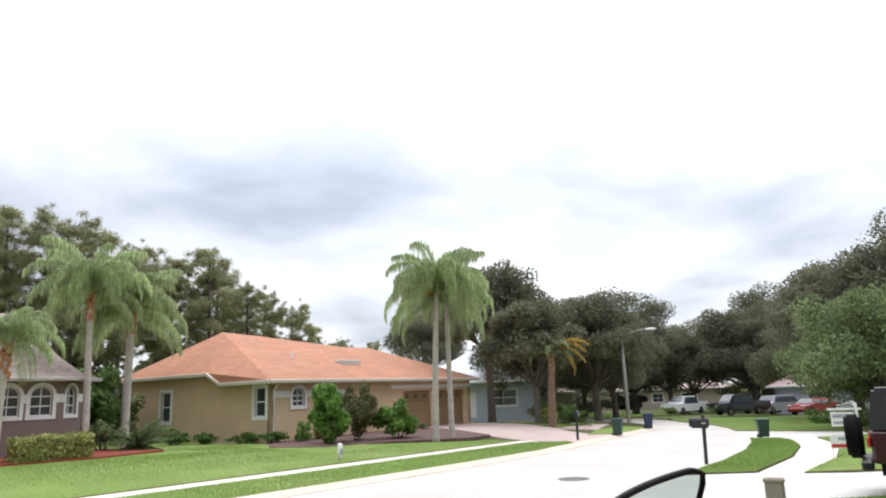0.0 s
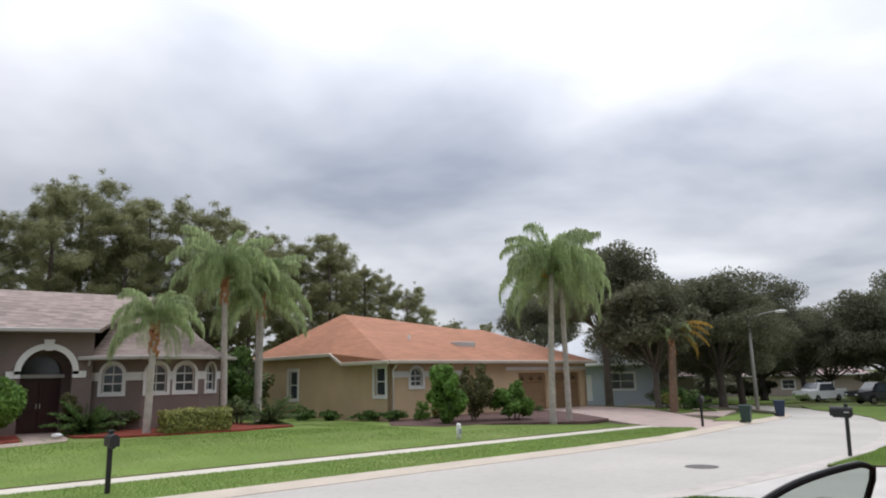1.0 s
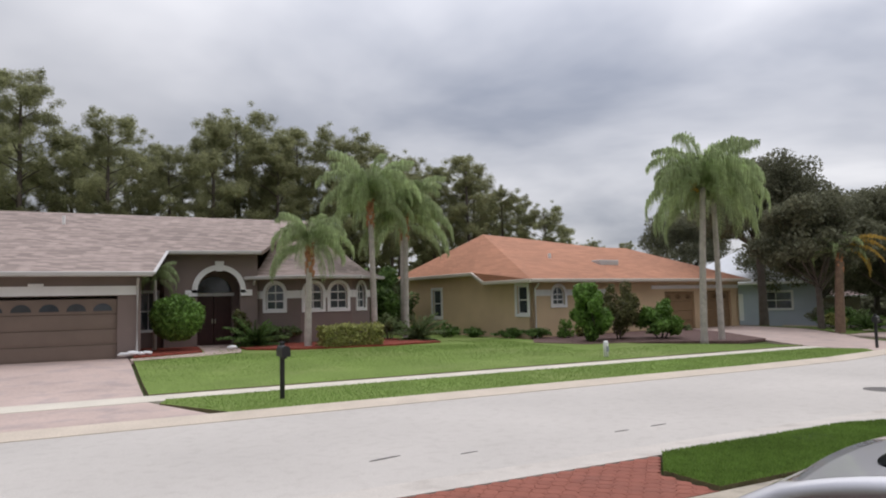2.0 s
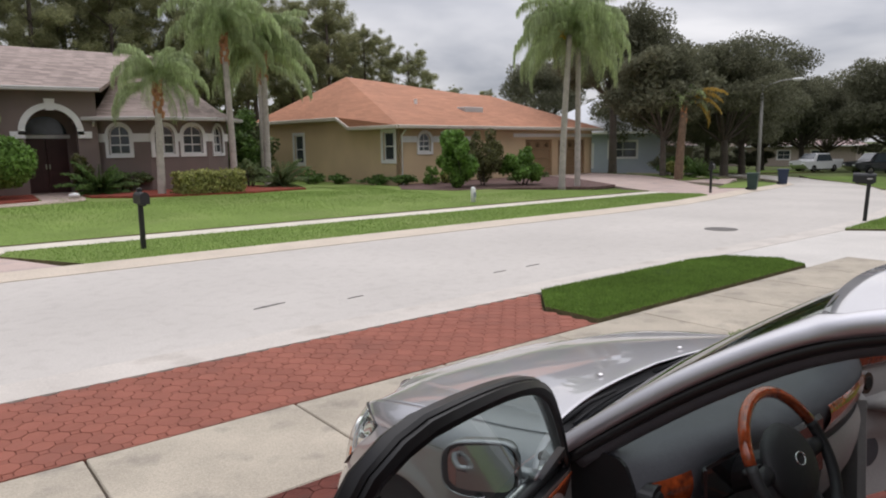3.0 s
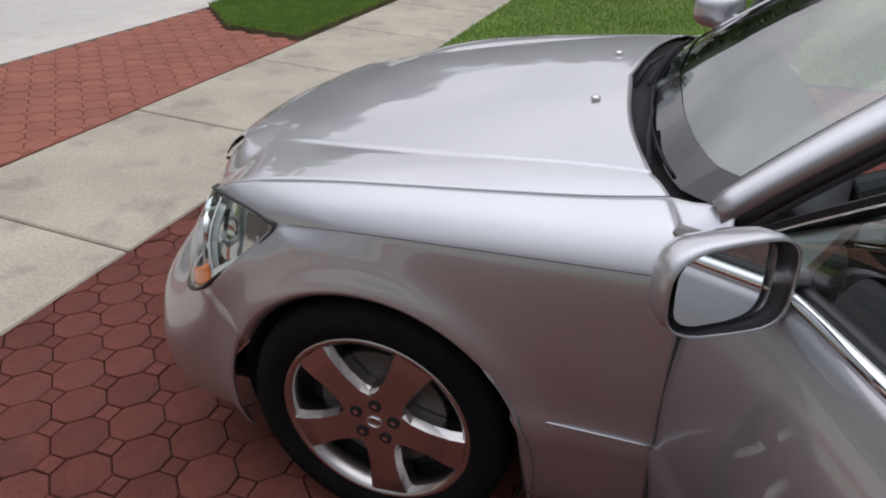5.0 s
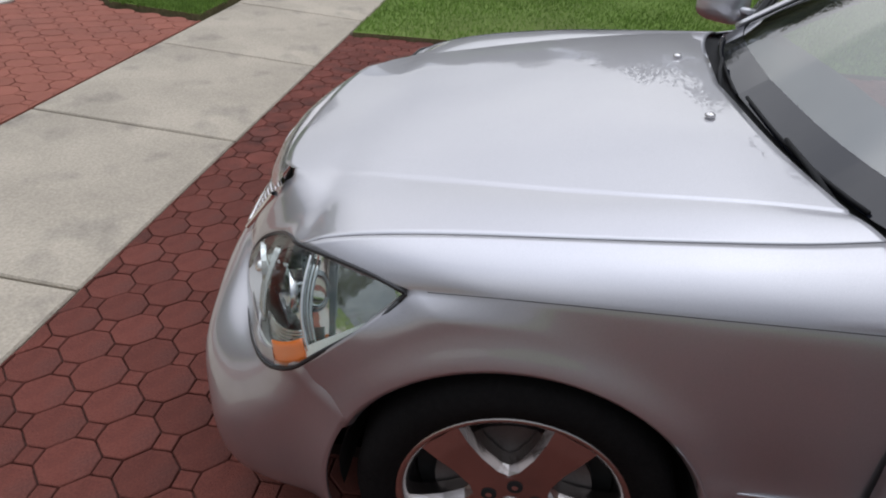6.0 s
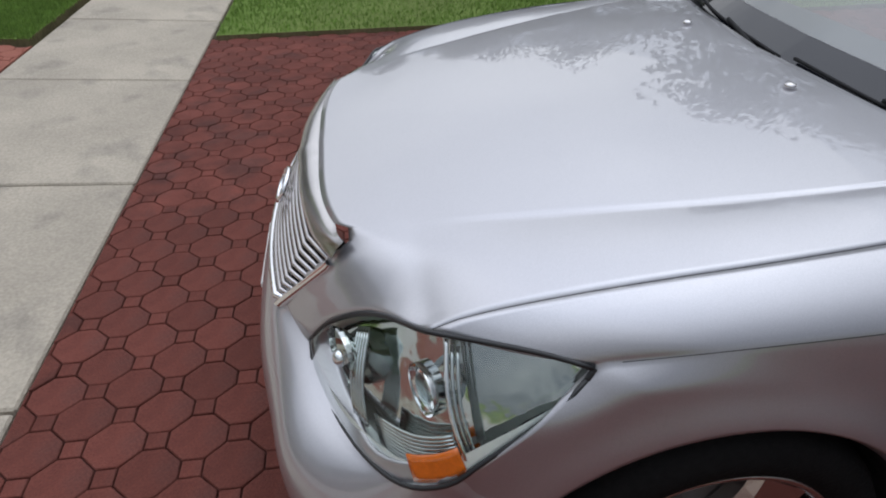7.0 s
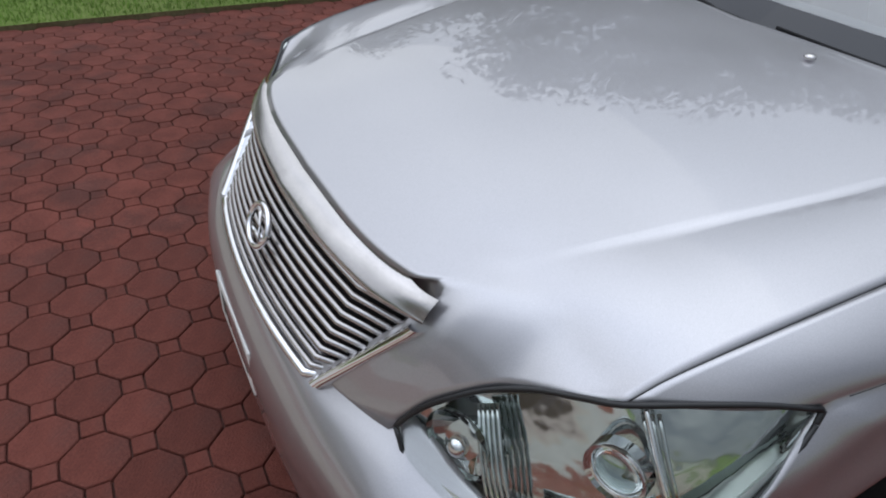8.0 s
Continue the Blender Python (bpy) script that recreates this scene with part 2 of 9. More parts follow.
ROOF_W = mat("pale_metal_roof", (0.68, 0.70, 0.73), 0.5, vary=0.06, scale=1, fine=20)
ROOF_P = mat("pinkish_roof", (0.40, 0.29, 0.27), 0.9, vary=0.12, scale=0.6, fine=14)
DOOR_R = mat("dark_red_door", (0.06, 0.02, 0.018), 0.5, vary=0.12, scale=3, fine=50)
GARAGE_G = mat("brown_garage_door", (0.19, 0.14, 0.112), 0.7, vary=0.06, scale=2, fine=40)
GARAGE_Y = mat("brown_panel", (0.27, 0.175, 0.095), 0.7, vary=0.06, scale=2, fine=40)
PANE = mat("window_pane", (0.05, 0.06, 0.07), 0.06, vary=0.2, scale=1.2, fine=4, spec=0.8)
BARK = mat("grey_bark", (0.12, 0.1, 0.085), 0.95, vary=0.25, scale=3, fine=25, bump=1.0, bump_scale=25)
PALM_BARK = mat("pale_palm_bark", (0.47, 0.42, 0.385), 0.9, vary=0.2, scale=4, fine=25, bump=0.6, bump_scale=20, second=(0.33, 0.29, 0.26), second_at=0.55, second_scale=3)
DATE_BARK = mat("brown_fibrous_bark", (0.19, 0.125, 0.085), 0.95, vary=0.3, scale=6, fine=40, bump=0.9, bump_scale=30)
BOOT = mat("brown_palm_boot", (0.42, 0.20, 0.105), 0.9, vary=0.3, scale=8, fine=40, bump=0.8, bump_scale=40)
OAK_LEAF = leaf_mat("oak_leaf", (0.175, 0.178, 0.115), 0.7, vary=0.25, scale=0.5, fine=6, island=0.22, spec=0.15)
OAK_LEAF2 = leaf_mat("bright_oak_leaf", (0.18, 0.235, 0.10), 0.6, vary=0.3, scale=0.5, fine=6, island=0.45, spec=0.3)
PINE_LEAF = leaf_mat("pine_needle", (0.315, 0.325, 0.175), 0.7, 0.58, vary=0.3, scale=0.3, fine=5, island=0.28, spec=0.15)
PALM_LEAF = leaf_mat("palm_leaflet", (0.43, 0.51, 0.27), 0.5, vary=0.25, scale=0.7, fine=6, island=0.35, obj=0.15, spec=0.4)
PALM_YELLOW = leaf_mat("yellowing_palm_leaflet", (0.45, 0.30, 0.06), 0.6, vary=0.25, scale=1, fine=6, island=0.3)
SHRUB = leaf_mat("shrub_leaf", (0.12, 0.2, 0.055), 0.6, vary=0.3, scale=1, fine=8, island=0.5, spec=0.35)
SHRUB_LIGHT = leaf_mat("bright_shrub_leaf", (0.17, 0.30, 0.065), 0.55, vary=0.25, scale=1, fine=8, island=0.4, spec=0.35)
HEDGE_LEAF = leaf_mat("variegated_hedge_leaf", (0.36, 0.37, 0.13), 0.6, vary=0.3, scale=2, fine=10, island=0.5, spec=0.3)
RED_LEAF = leaf_mat("brownish_leaf", (0.15, 0.15, 0.06), 0.6, vary=0.3, scale=2, fine=10, island=0.5)
COWL = mat("cowl_plastic", (0.012, 0.012, 0.013), 0.7, vary=0.2, scale=20, fine=150, spec=0.2)
FRAME_BLACK = mat("satin_black_frame", (0.007, 0.0065, 0.007), 0.32, vary=0.1, scale=10, fine=100, spec=0.22)
BLACK = mat("black_metal", (0.015, 0.015, 0.016), 0.5, vary=0.1, scale=4, fine=60)
GALV = mat("grey_pole", (0.33, 0.32, 0.31), 0.6, vary=0.1, scale=2, fine=40)
WHITE = mat("white_plastic", (0.75, 0.75, 0.74), 0.5, vary=0.06, scale=3, fine=40)
GREYWOOD = mat("weathered_wood", (0.29, 0.255, 0.2), 0.9, vary=0.2, scale=3, fine=40, bump=0.5, bump_scale=30)
BIN_GREEN = mat("dark_green_plastic", (0.02, 0.05, 0.04), 0.5, vary=0.1, scale=3, fine=40)
BIN_BLUE = mat("blue_plastic", (0.018, 0.032, 0.075), 0.5, vary=0.1, scale=3, fine=40)
SIGN_RED = mat("red_print", (0.5, 0.03, 0.03), 0.6, vary=0.05)
SIGN_GREY = mat("grey_print", (0.3, 0.32, 0.38), 0.6, vary=0.05)


# ---- helpers ----
def mesh_of(name, bm, material, smooth=False):
    me = bpy.data.meshes.new(name)
    bm.normal_update()
    bm.to_mesh(me)
    bm.free()
    for m in (material if isinstance(material, (list, tuple)) else [material]):
        me.materials.append(m)
    if smooth:
        for p in me.polygons:
            p.use_smooth = True
    return me


def part(name, bm, material, parent, label="", smooth=False):
    ob = new(name, mesh_of(name, bm, material, smooth))
    ob.parent = parent
    if label:
        tagged(ob, label=label)
    return ob


def thing(name, at, label, category, group="", kind="", turn=0.0, size=1.0):
    ob = new(name)
    ob.empty_display_size = 0.2
    ob.matrix_world = pose(*at, 0, 0, turn) @ Matrix.Scale(size, 4)
    return tagged(ob, label, category, group, kind)


def box(bm, lo, hi, m=None, bevel=0.0, mi=0):
    c = [(a + b) / 2 for a, b in zip(lo, hi)]
    s = [b - a for a, b in zip(lo, hi)]
    r = bmesh.ops.create_cube(bm, size=1, matrix=Matrix.Translation(c) @ Matrix.Diagonal((*s, 1)))
    vs = r["verts"]
    if bevel:
        es = list({e for v in vs for e in v.link_edges})
        q = bmesh.ops.bevel(bm, geom=es, offset=bevel, segments=1, affect="EDGES")
        vs = list({v for f in q["faces"] for v in f.verts} | {v for v in vs if v.is_valid})
        vs = list({v for v0 in vs for f in v0.link_faces for v in f.verts})
    if m is not None:
        bmesh.ops.transform(bm, matrix=m, verts=vs)
    if mi:
        for f in {f for v in vs for f in v.link_faces}:
            f.material_index = mi
    return vs


def cyl(bm, a, b, r0, r1=None, seg=10, caps=True):
    a, b = Vector(a), Vector(b)
    d = b - a
    m = Matrix.Translation((a + b) / 2) @ d.to_track_quat("Z", "Y").to_matrix().to_4x4()
    return bmesh.ops.create_cone(bm, cap_ends=caps, segments=seg, radius1=r0, radius2=r0 if r1 is None else r1, depth=d.length, matrix=m)["verts"]


def tube(bm, pts, radii, seg=8, caps=True, flat=1.0):
    """A tube along points, with a radius for each."""
    pts = [Vector(p) for p in pts]
    rings = []
    for i, p in enumerate(pts):
        d = (pts[min(i + 1, len(pts) - 1)] - pts[max(i - 1, 0)]).normalized()
        side = d.cross(Vector((0, 0, 1)))
        side = side.normalized() if side.length > 1e-4 else Vector((1, 0, 0))
        up = side.cross(d)
        r = radii[i] if isinstance(radii, (list, tuple)) else radii
        rings.append([bm.verts.new(p + (side * math.cos(a) + up * math.sin(a) * flat) * r) for a in [2 * math.pi * k / seg for k in range(seg)]])
    for q, w in zip(rings, rings[1:]):
        for k in range(seg):
            bm.faces.new((q[k], q[(k + 1) % seg], w[(k + 1) % seg], w[k]))
    if caps:
        bm.faces.new(rings[0][::-1])
        bm.faces.new(rings[-1])


def prism(bm, poly, z0, z1, m=None):
    """An upright prism over a polygon of (x, y)."""
    lo = [bm.verts.new((x, y, z0)) for x, y in poly]
    hi = [bm.verts.new((x, y, z1)) for x, y in poly]
    n = len(poly)
    bm.faces.new(lo[::-1])
    bm.faces.new(hi)
    for i in range(n):
        bm.faces.new((lo[i], lo[(i + 1) % n], hi[(i + 1) % n], hi[i]))
    if m is not None:
        bmesh.ops.transform(bm, matrix=m, verts=lo + hi)
    return lo + hi


def smoothstep(a, b, x):
    t = min(1, max(0, (x - a) / (b - a)))
    return t * t * (3 - 2 * t)


SLOPE = 0.065


def ground_z(x, y):
    """Height of the lie of the land: our lot rises from the walk, the lots over the road rise gently."""
    # the street falls gently beyond the neighbour's lot; the tan house stands level
    level = smoothstep(15, 20, y) * (1 - smoothstep(28, 37, x))
    fall = -0.024 * max(0.0, min(x, 90) - 18) * (1 - level)
    if y < 0:
        return SLOPE * min(-y, 14) + fall
    if y > 13.4:
        h = 0.3 - 0.15 * smoothstep(4, 11, x)
        return h * smoothstep(13.4, 22, y) + fall
    return fall


def slab(name, poly, lift, depth, material, parent=None, cell=1.0, wobble=0.0, label="", skirt=True):
    """A sheet over a polygon that follows the land, lifted and with a skirt downwards."""
    bm = bmesh.new()
    bm.faces.new([bm.verts.new((x, y, 0)) for x, y in poly])
    xs, ys = [p[0] for p in poly], [p[1] for p in poly]
    for axis, lo, hi in ((0, min(xs), max(xs)), (1, min(ys), max(ys))):
        n = max(1, min(60, int((hi - lo) / cell)))
        for k in range(1, n):
            co, no = [0, 0, 0], [0, 0, 0]
            co[axis], no[axis] = lo + (hi - lo) * k / n + 0.0137, 1
            bmesh.ops.bisect_plane(bm, geom=bm.verts[:] + bm.edges[:] + bm.faces[:], plane_co=co, plane_no=no)
    if bm.faces[:][0].normal.z < 0:
        bmesh.ops.reverse_faces(bm, faces=bm.faces[:])
    for v in bm.verts:
        inner = wobble * noise.noise((v.co.x * 0.9, v.co.y * 0.9, 3.1)) if not v.is_boundary else 0
        v.co.z = ground_z(v.co.x, v.co.y) + lift + inner
    if skirt:
        edges = [e for e in bm.edges if e.is_boundary]
        r = bmesh.ops.extrude_edge_only(bm, edges=edges)
        for v in r["geom"]:
            if isinstance(v, bmesh.types.BMVert):
                v.co.z -= depth
    bmesh.ops.recalc_face_normals(bm, faces=bm.faces[:])
    top = max(bm.faces, key=lambda f: abs(f.normal.z))
    if top.normal.z < 0:
        bmesh.ops.reverse_faces(bm, faces=bm.faces[:])
    if isinstance(material, list):  # the cut edge takes the second material
        for q in bm.faces:
            q.material_index = 1 if abs(q.normal.z) < 0.4 else 0
    ob = new(name, mesh_of(name, bm, material))
    if parent:
        ob.parent = parent
    return tagged(ob, label) if label else ob

# ---- ground, road, walks ----
def build_ground():
    bm = bmesh.new()
    xs = [-2500, -600, -150, -60, *range(-40, 61, 4), 90, 200, 700, 2500]
    ys = [-2500, -600, -150, -60, -30, -20, *[-14 + k for k in range(28)], 13.4, 15, 17, 19, 21, 22, 26, 34, 50, 80, 200, 700, 2500]
    ys = sorted(set(ys))
    vs = [[bm.verts.new((x, y, ground_z(x, y) - 0.09)) for x in xs] for y in ys]
    for a, b in zip(vs, vs[1:]):
        for k in range(len(xs) - 1):
            bm.faces.new((a[k], a[k + 1], b[k + 1], b[k]))
    tagged(new("ground", mesh_of("ground", bm, SOIL)), "green grassy ground under the whole street", "ground", kind="structure")


ROAD_R = [(-60, 3.3), (3.0, 3.3), (10.4, 3.25), (13.5, 3.5), (16.3, 4.0), (19.5, 4.9), (23, 6.1), (28.7, 8.35), (33, 10.3), (37.5, 13.0), (42, 17), (45, 22), (47, 30), (48, 45), (48, 90)]
ROAD_L = [(-60, 8.8), (10, 8.8), (14, 8.95), (18, 9.6), (21.6, 10.7), (25, 11.6), (29, 12.7), (32.6, 13.9), (36, 16), (38.5, 19), (40.5, 24), (41.5, 32), (42, 45), (42, 90)]


def offset(line, d):
    """The polyline moved sideways, to its left for d > 0."""
    out = []
    for i, p in enumerate(line):
        a, b = Vector(line[max(i - 1, 0)]), Vector(line[min(i + 1, len(line) - 1)])
        t = (b - a).normalized()
        out.append((p[0] - t.y * d, p[1] + t.x * d))
    return out


def strip(name, left, right, lifts, material, label, depth=0.12, kind="structure", category="pavement"):
    """A ribbon between two polylines of the same count, with a lift at each side."""
    bm = bmesh.new()
    a = [bm.verts.new((x, y, ground_z(x, y) + lifts[0])) for x, y in left]
    b = [bm.verts.new((x, y, ground_z(x, y) + lifts[1])) for x, y in right]
    for i in range(len(a) - 1):
        bm.faces.new((a[i], b[i], b[i + 1], a[i + 1]))
    r = bmesh.ops.extrude_edge_only(bm, edges=[e for e in bm.edges if e.is_boundary])
    for v in r["geom"]:
        if isinstance(v, bmesh.types.BMVert):
            v.co.z -= depth
    bmesh.ops.recalc_face_normals(bm, faces=bm.faces[:])
    return tagged(new(name, mesh_of(name, bm, material)), label, category, kind=kind)


def build_road():
    tagged(slab("road", ROAD_R + ROAD_L[::-1], -0.012, 0.1, ROAD, cell=4.0), "pale concrete road with dark patches curving away", "road", kind="structure")
    strip("gutter_near", ROAD_R, offset(ROAD_R, -0.545), (-0.01, 0.003), PALE_GUTTER, "pale concrete gutter along the road", category="gutter")
    strip("kerb_far", offset(ROAD_L, 0.55), ROAD_L, (0.07, 0.0), GUTTER, "stained buff concrete kerb along the far lawns", category="kerb")
    # drop the road's seam marks and drain lids
    for x, y, w, turn in ((8.67, 4.75, 0.75, 8), (-2.6, 4.55, 0.5, 12), (-1.5, 4.25, 0.28, 5), (1.2, 4.3, 0.3, 3), (2.0, 4.35, 0.35, 3)):
        bm = bmesh.new()
        n = 14
        ring = [((0.5 * w) * math.cos(2 * math.pi * k / n) * (1 + 0.12 * math.sin(5 * k)), 0.055 * w * math.sin(2 * math.pi * k / n) * (1 + 0.2 * math.cos(3 * k))) for k in range(n)]
        if w > 0.7:
            ring = [(0.5 * w * math.cos(2 * math.pi * k / n), 0.5 * w * math.sin(2 * math.pi * k / n)) for k in range(n)]
        prism(bm, ring, -0.012, -0.006)
        ob = new("manhole_cover" if w > 0.7 else "tar_patch", mesh_of("patch", bm, PATCH))
        ob.matrix_world = pose(x, y, ground_z(x, y), 0, 0, turn)
        tagged(ob, "round dark iron cover set in the road" if w > 0.7 else "dark tar patch on the concrete road", "cover" if w > 0.7 else "patch", kind="structure")


PATCH = mat("dark_patch", (0.13, 0.12, 0.11), 0.9, vary=0.2, scale=6, fine=60)
build_ground()
build_road()

LAWNS = {
    "lawn_strip": [(-0.16, 1.26), (5.0, 1.26), (5.32, 1.8), (4.9, 2.55), (4.2, 2.74), (0.5, 2.74), (-0.16, 2.05)],
    "lawn_near": [(0.0, -0.04), (5.5, -0.04), (6.1, 0.1), (6.6, -0.1), (7.4, -1.0), (8.2, -2.4), (8.4, -14), (0.0, -14)],
    "lawn_strip_two": [(10.3, 2.72), (11.3, 1.5), (15, 1.75), (18.5, 2.5), (21, 3.4), (22.6, 4.3), (22.2, 5.3), (19.6, 4.35), (16.4, 3.45), (13.5, 3.0)],
    "lawn_two": [(11.6, 0.5), (15, 0.62), (18.6, 1.35), (21.5, 2.35), (23.6, 3.3), (27, 1.8), (27, -12), (13.2, -12), (12.4, -2.2)],
    "lawn_three": [(29, 8.3), (33, 10.2), (37.5, 12.9), (42, 17), (47, 20), (60, 12), (60, -10), (30, -10), (29.5, 3)],
    "lawn_far_strip": [(-3.7, 9.44), (10, 9.44), (14, 9.58), (17.3, 10.05), (18.0, 10.8), (17.2, 12.2), (10, 12.2), (-4.6, 12.2), (-4.8, 11.6)],
    "lawn_grey": [(-4.9, 13.3), (18.2, 13.3), (17.6, 14.6), (14, 17.8), (11.8, 22), (12, 60), (-4.9, 60)],
    "lawn_island": [(23.8, 13.4), (25.4, 12.3), (29.5, 13.3), (32.5, 14.6), (31.8, 16.2), (28, 15.4)],
    "lawn_blue": [(27.2, 17.3), (34, 18.2), (36.5, 22), (38, 28), (38, 60), (29.8, 60), (29.8, 26)],
    "lawn_left": [(-60, 13.3), (-12.5, 13.3), (-12.5, 60), (-60, 60)],
    "lawn_left_strip": [(-60, 9.62), (-14, 9.62), (-12.8, 11.6), (-12.8, 12.2), (-60, 12.2)],
    "lawn_ours_left": [(-60, -0.04), (-12.4, -0.04), (-12.4, -14), (-60, -14)],
    "lawn_ours_left_strip": [(-60, 1.26), (-12.2, 1.26), (-12.2, 2.1), (-13.2, 2.74), (-60, 2.74)],
    "lawn_end": [(48.7, 26), (66, 26), (66, 60), (49, 60)],
}
for key, poly in LAWNS.items():
    # lawns at the street's far end use the darker grass as painted shade
    tagged(slab("lawn", poly, 0.048 if key in ("lawn_grey", "lawn_far_strip") else 0.035, 0.14, [GRASS if key in ("lawn_strip", "lawn_near", "lawn_three", "lawn_end", "lawn_blue") else FAR_GRASS, LAWN_EDGE], cell=0.7 if key in ("lawn_strip", "lawn_near") else 2.5, wobble=0.02), "mown bright green lawn beside the pavement", "lawn", kind="structure")

FLAT = [
    ("pavement_two", [(11.3, 1.42), (15, 1.7), (18.5, 2.45), (21, 3.35), (22.8, 4.3), (23.9, 3.4), (21.5, 2.4), (18.6, 1.4), (15, 0.66), (11.6, 0.55)], 0.0, FAR_WALK, "narrow concrete walk bending between lawns"),
    ("driveway_two", [(5.0, 1.22), (5.4, 1.8), (5.0, 2.6), (4.4, 2.8), (10.2, 2.75), (11.3, 1.42), (11.6, 0.5), (12.4, -2.2), (13.2, -12), (8.4, -12), (8.2, -2.4), (7.4, -1.0), (6.6, -0.08), (6.1, 0.0), (5.0, 0.0)], -0.004, DRIVE2, "pale concrete driveway of the neighbouring lot"),
    ("driveway_three", [(22.6, 5.3), (23.2, 4.2), (23.9, 3.4), (27, 1.8), (29.5, 3), (29, 8.2), (25.5, 6.75)], -0.006, DRIVE2, "pale concrete driveway further down the street"),
    ("pavement_far", [(-60, 12.2), (18, 12.2), (18.4, 12.9), (18.2, 13.3), (-60, 13.3)], 0.02, FAR_WALK, "pale concrete walk along the far lawns"),
    ("driveway_yellow", [(17.4, 9.75), (18.1, 10.8), (18.3, 12.7), (21.5, 18.6), (24.2, 25.2), (29.6, 25.6), (27.0, 17.2), (24.6, 13.4), (25, 12.3), (29.5, 13.2), (32.6, 14.5), (34, 15.2), (29, 12.95), (25, 11.9), (21.6, 11.0)], 0.01, PINK, "pinkish paved driveway leading to the tan house"),
    ("driveway_grey", [(-4.0, 9.6), (-5.0, 12.2), (-5.0, 23.4), (-12.4, 23.4), (-12.4, 12.2), (-13.6, 9.6)], 0.012, PINK, "pinkish paved driveway of the taupe house"),
    ("front_path", [(-4.98, 20.6), (-2.6, 21.1), (-1.25, 21.8), (-0.95, 23.5), (-0.6, 28.2), (-2.2, 28.2), (-2.2, 25.5), (-2.4, 22.6), (-4.98, 21.3)], 0.062, PINK, "pinkish path to the arched front door"),
    ("driveway_blue", [(27.0, 17.3), (29.5, 20), (34, 24.5), (40, 27), (36.5, 22), (34.5, 18.2), (28.5, 15.6)], 0.008, PINK, "paved driveway of the blue-grey house"),
    ("bed_grey", [(-4.85, 21.45), (-2.5, 22.65), (-2.25, 25.6), (-2.25, 28.4), (-4.6, 28.4), (-4.85, 22.4)], 0.11, MULCH, "red mulch bed by the garage wall"),
    ("bed_bay", [(-0.9, 25.6), (-0.85, 23.0), (0.3, 21.9), (2.0, 21.3), (4.4, 21.1), (7.2, 22.4), (7.6, 24.6), (6.0, 27), (-0.4, 28)], 0.11, MULCH, "red mulch bed round the bay windows"),
    ("bed_yellow", [(10.8, 20.6), (12.0, 18.6), (15.0, 18.0), (18.2, 16.2), (20.6, 16.8), (23.9, 25.0), (12.6, 23.4)], 0.06, DARK_MULCH, "brown mulch bed in front of the tan house"),
]
for name, poly, lift, material, label in FLAT:
    tagged(slab(name, poly, lift, 0.12, material, cell=1.5), label, name.split("_")[0], kind="structure")

# sand bed under the pavers and the near walk's panels
tagged(slab("paving_bed", [(-12.4, 0.0), (0.0, 0.0), (0.0, -13.5), (-12.4, -13.5)], -0.012, 0.06, JOINT, cell=1.5), "dark sand joints between red pavers", "driveway", kind="structure")
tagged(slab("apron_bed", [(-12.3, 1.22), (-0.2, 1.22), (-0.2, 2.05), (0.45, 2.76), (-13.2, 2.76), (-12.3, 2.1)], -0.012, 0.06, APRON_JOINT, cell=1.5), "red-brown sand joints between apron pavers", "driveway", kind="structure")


def build_walk():
    base = thing("pavement", (0, 0, 0), "concrete walk of scored panels, weathered and spotted", "pavement", kind="structure")
    xs = [-3.905 + 1.485 * k for k in range(-26, 7)]
    bm0 = bmesh.new()
    box(bm0, (-0.735, 0.006, -0.1), (0.735, 1.214, 0.004), bevel=0.008)
    me = mesh_of("panel", bm0, WALK)
    for a in xs:
        ob = new("panel", me)
        ob.parent = base
        ob.matrix_world = pose(a + 0.7425, 0, 0.0, random.uniform(-0.12, 0.12), random.uniform(-0.1, 0.1), 0)


build_walk()

# ---- houses ----
def wall_run(bm, a, b, z0, z1, openings=(), t=0.25):
    """An upright wall from a to b (seen from its right side), with openings (from, to, low, high, arched) cut through."""
    a, b = Vector((*a, 0)), Vector((*b, 0))
    d = (b - a)
    length = d.length
    d.normalize()
    n = Vector((d.y, -d.x, 0))  # outwards
    cuts = sorted({0.0, length, *[o[0] for o in openings], *[o[1] for o in openings]})

    def blk(s0, s1, lo, hi):
        if s1 - s0 < 1e-4 or hi - lo < 1e-4:
            return
        p = [a + d * s0, a + d * s1, a + d * s1 - n * t, a + d * s0 - n * t]
        prism(bm, [(q.x, q.y) for q in p], lo, hi)

    for s0, s1 in zip(cuts, cuts[1:]):
        mid = (s0 + s1) / 2
        o = [q for q in openings if q[0] <= mid <= q[1]]
        if not o:
            blk(s0, s1, z0, z1)
            continue
        o = o[0]
        blk(s0, s1, z0, o[2])
        if len(o) > 4 and o[4]:  # round top
            r = (o[1] - o[0]) / 2
            m = 14
            for k in range(m):
                e0, e1 = o[0] + 2 * r * k / m, o[0] + 2 * r * (k + 1) / m
                h = o[3] - r + math.sqrt(max(0, r * r - ((e0 + e1) / 2 - o[0] - r) ** 2))
                blk(e0, e1, h, z1)
        else:
            blk(s0, s1, o[3], z1)
    bmesh.ops.remove_doubles(bm, verts=bm.verts[:], dist=0.0004)


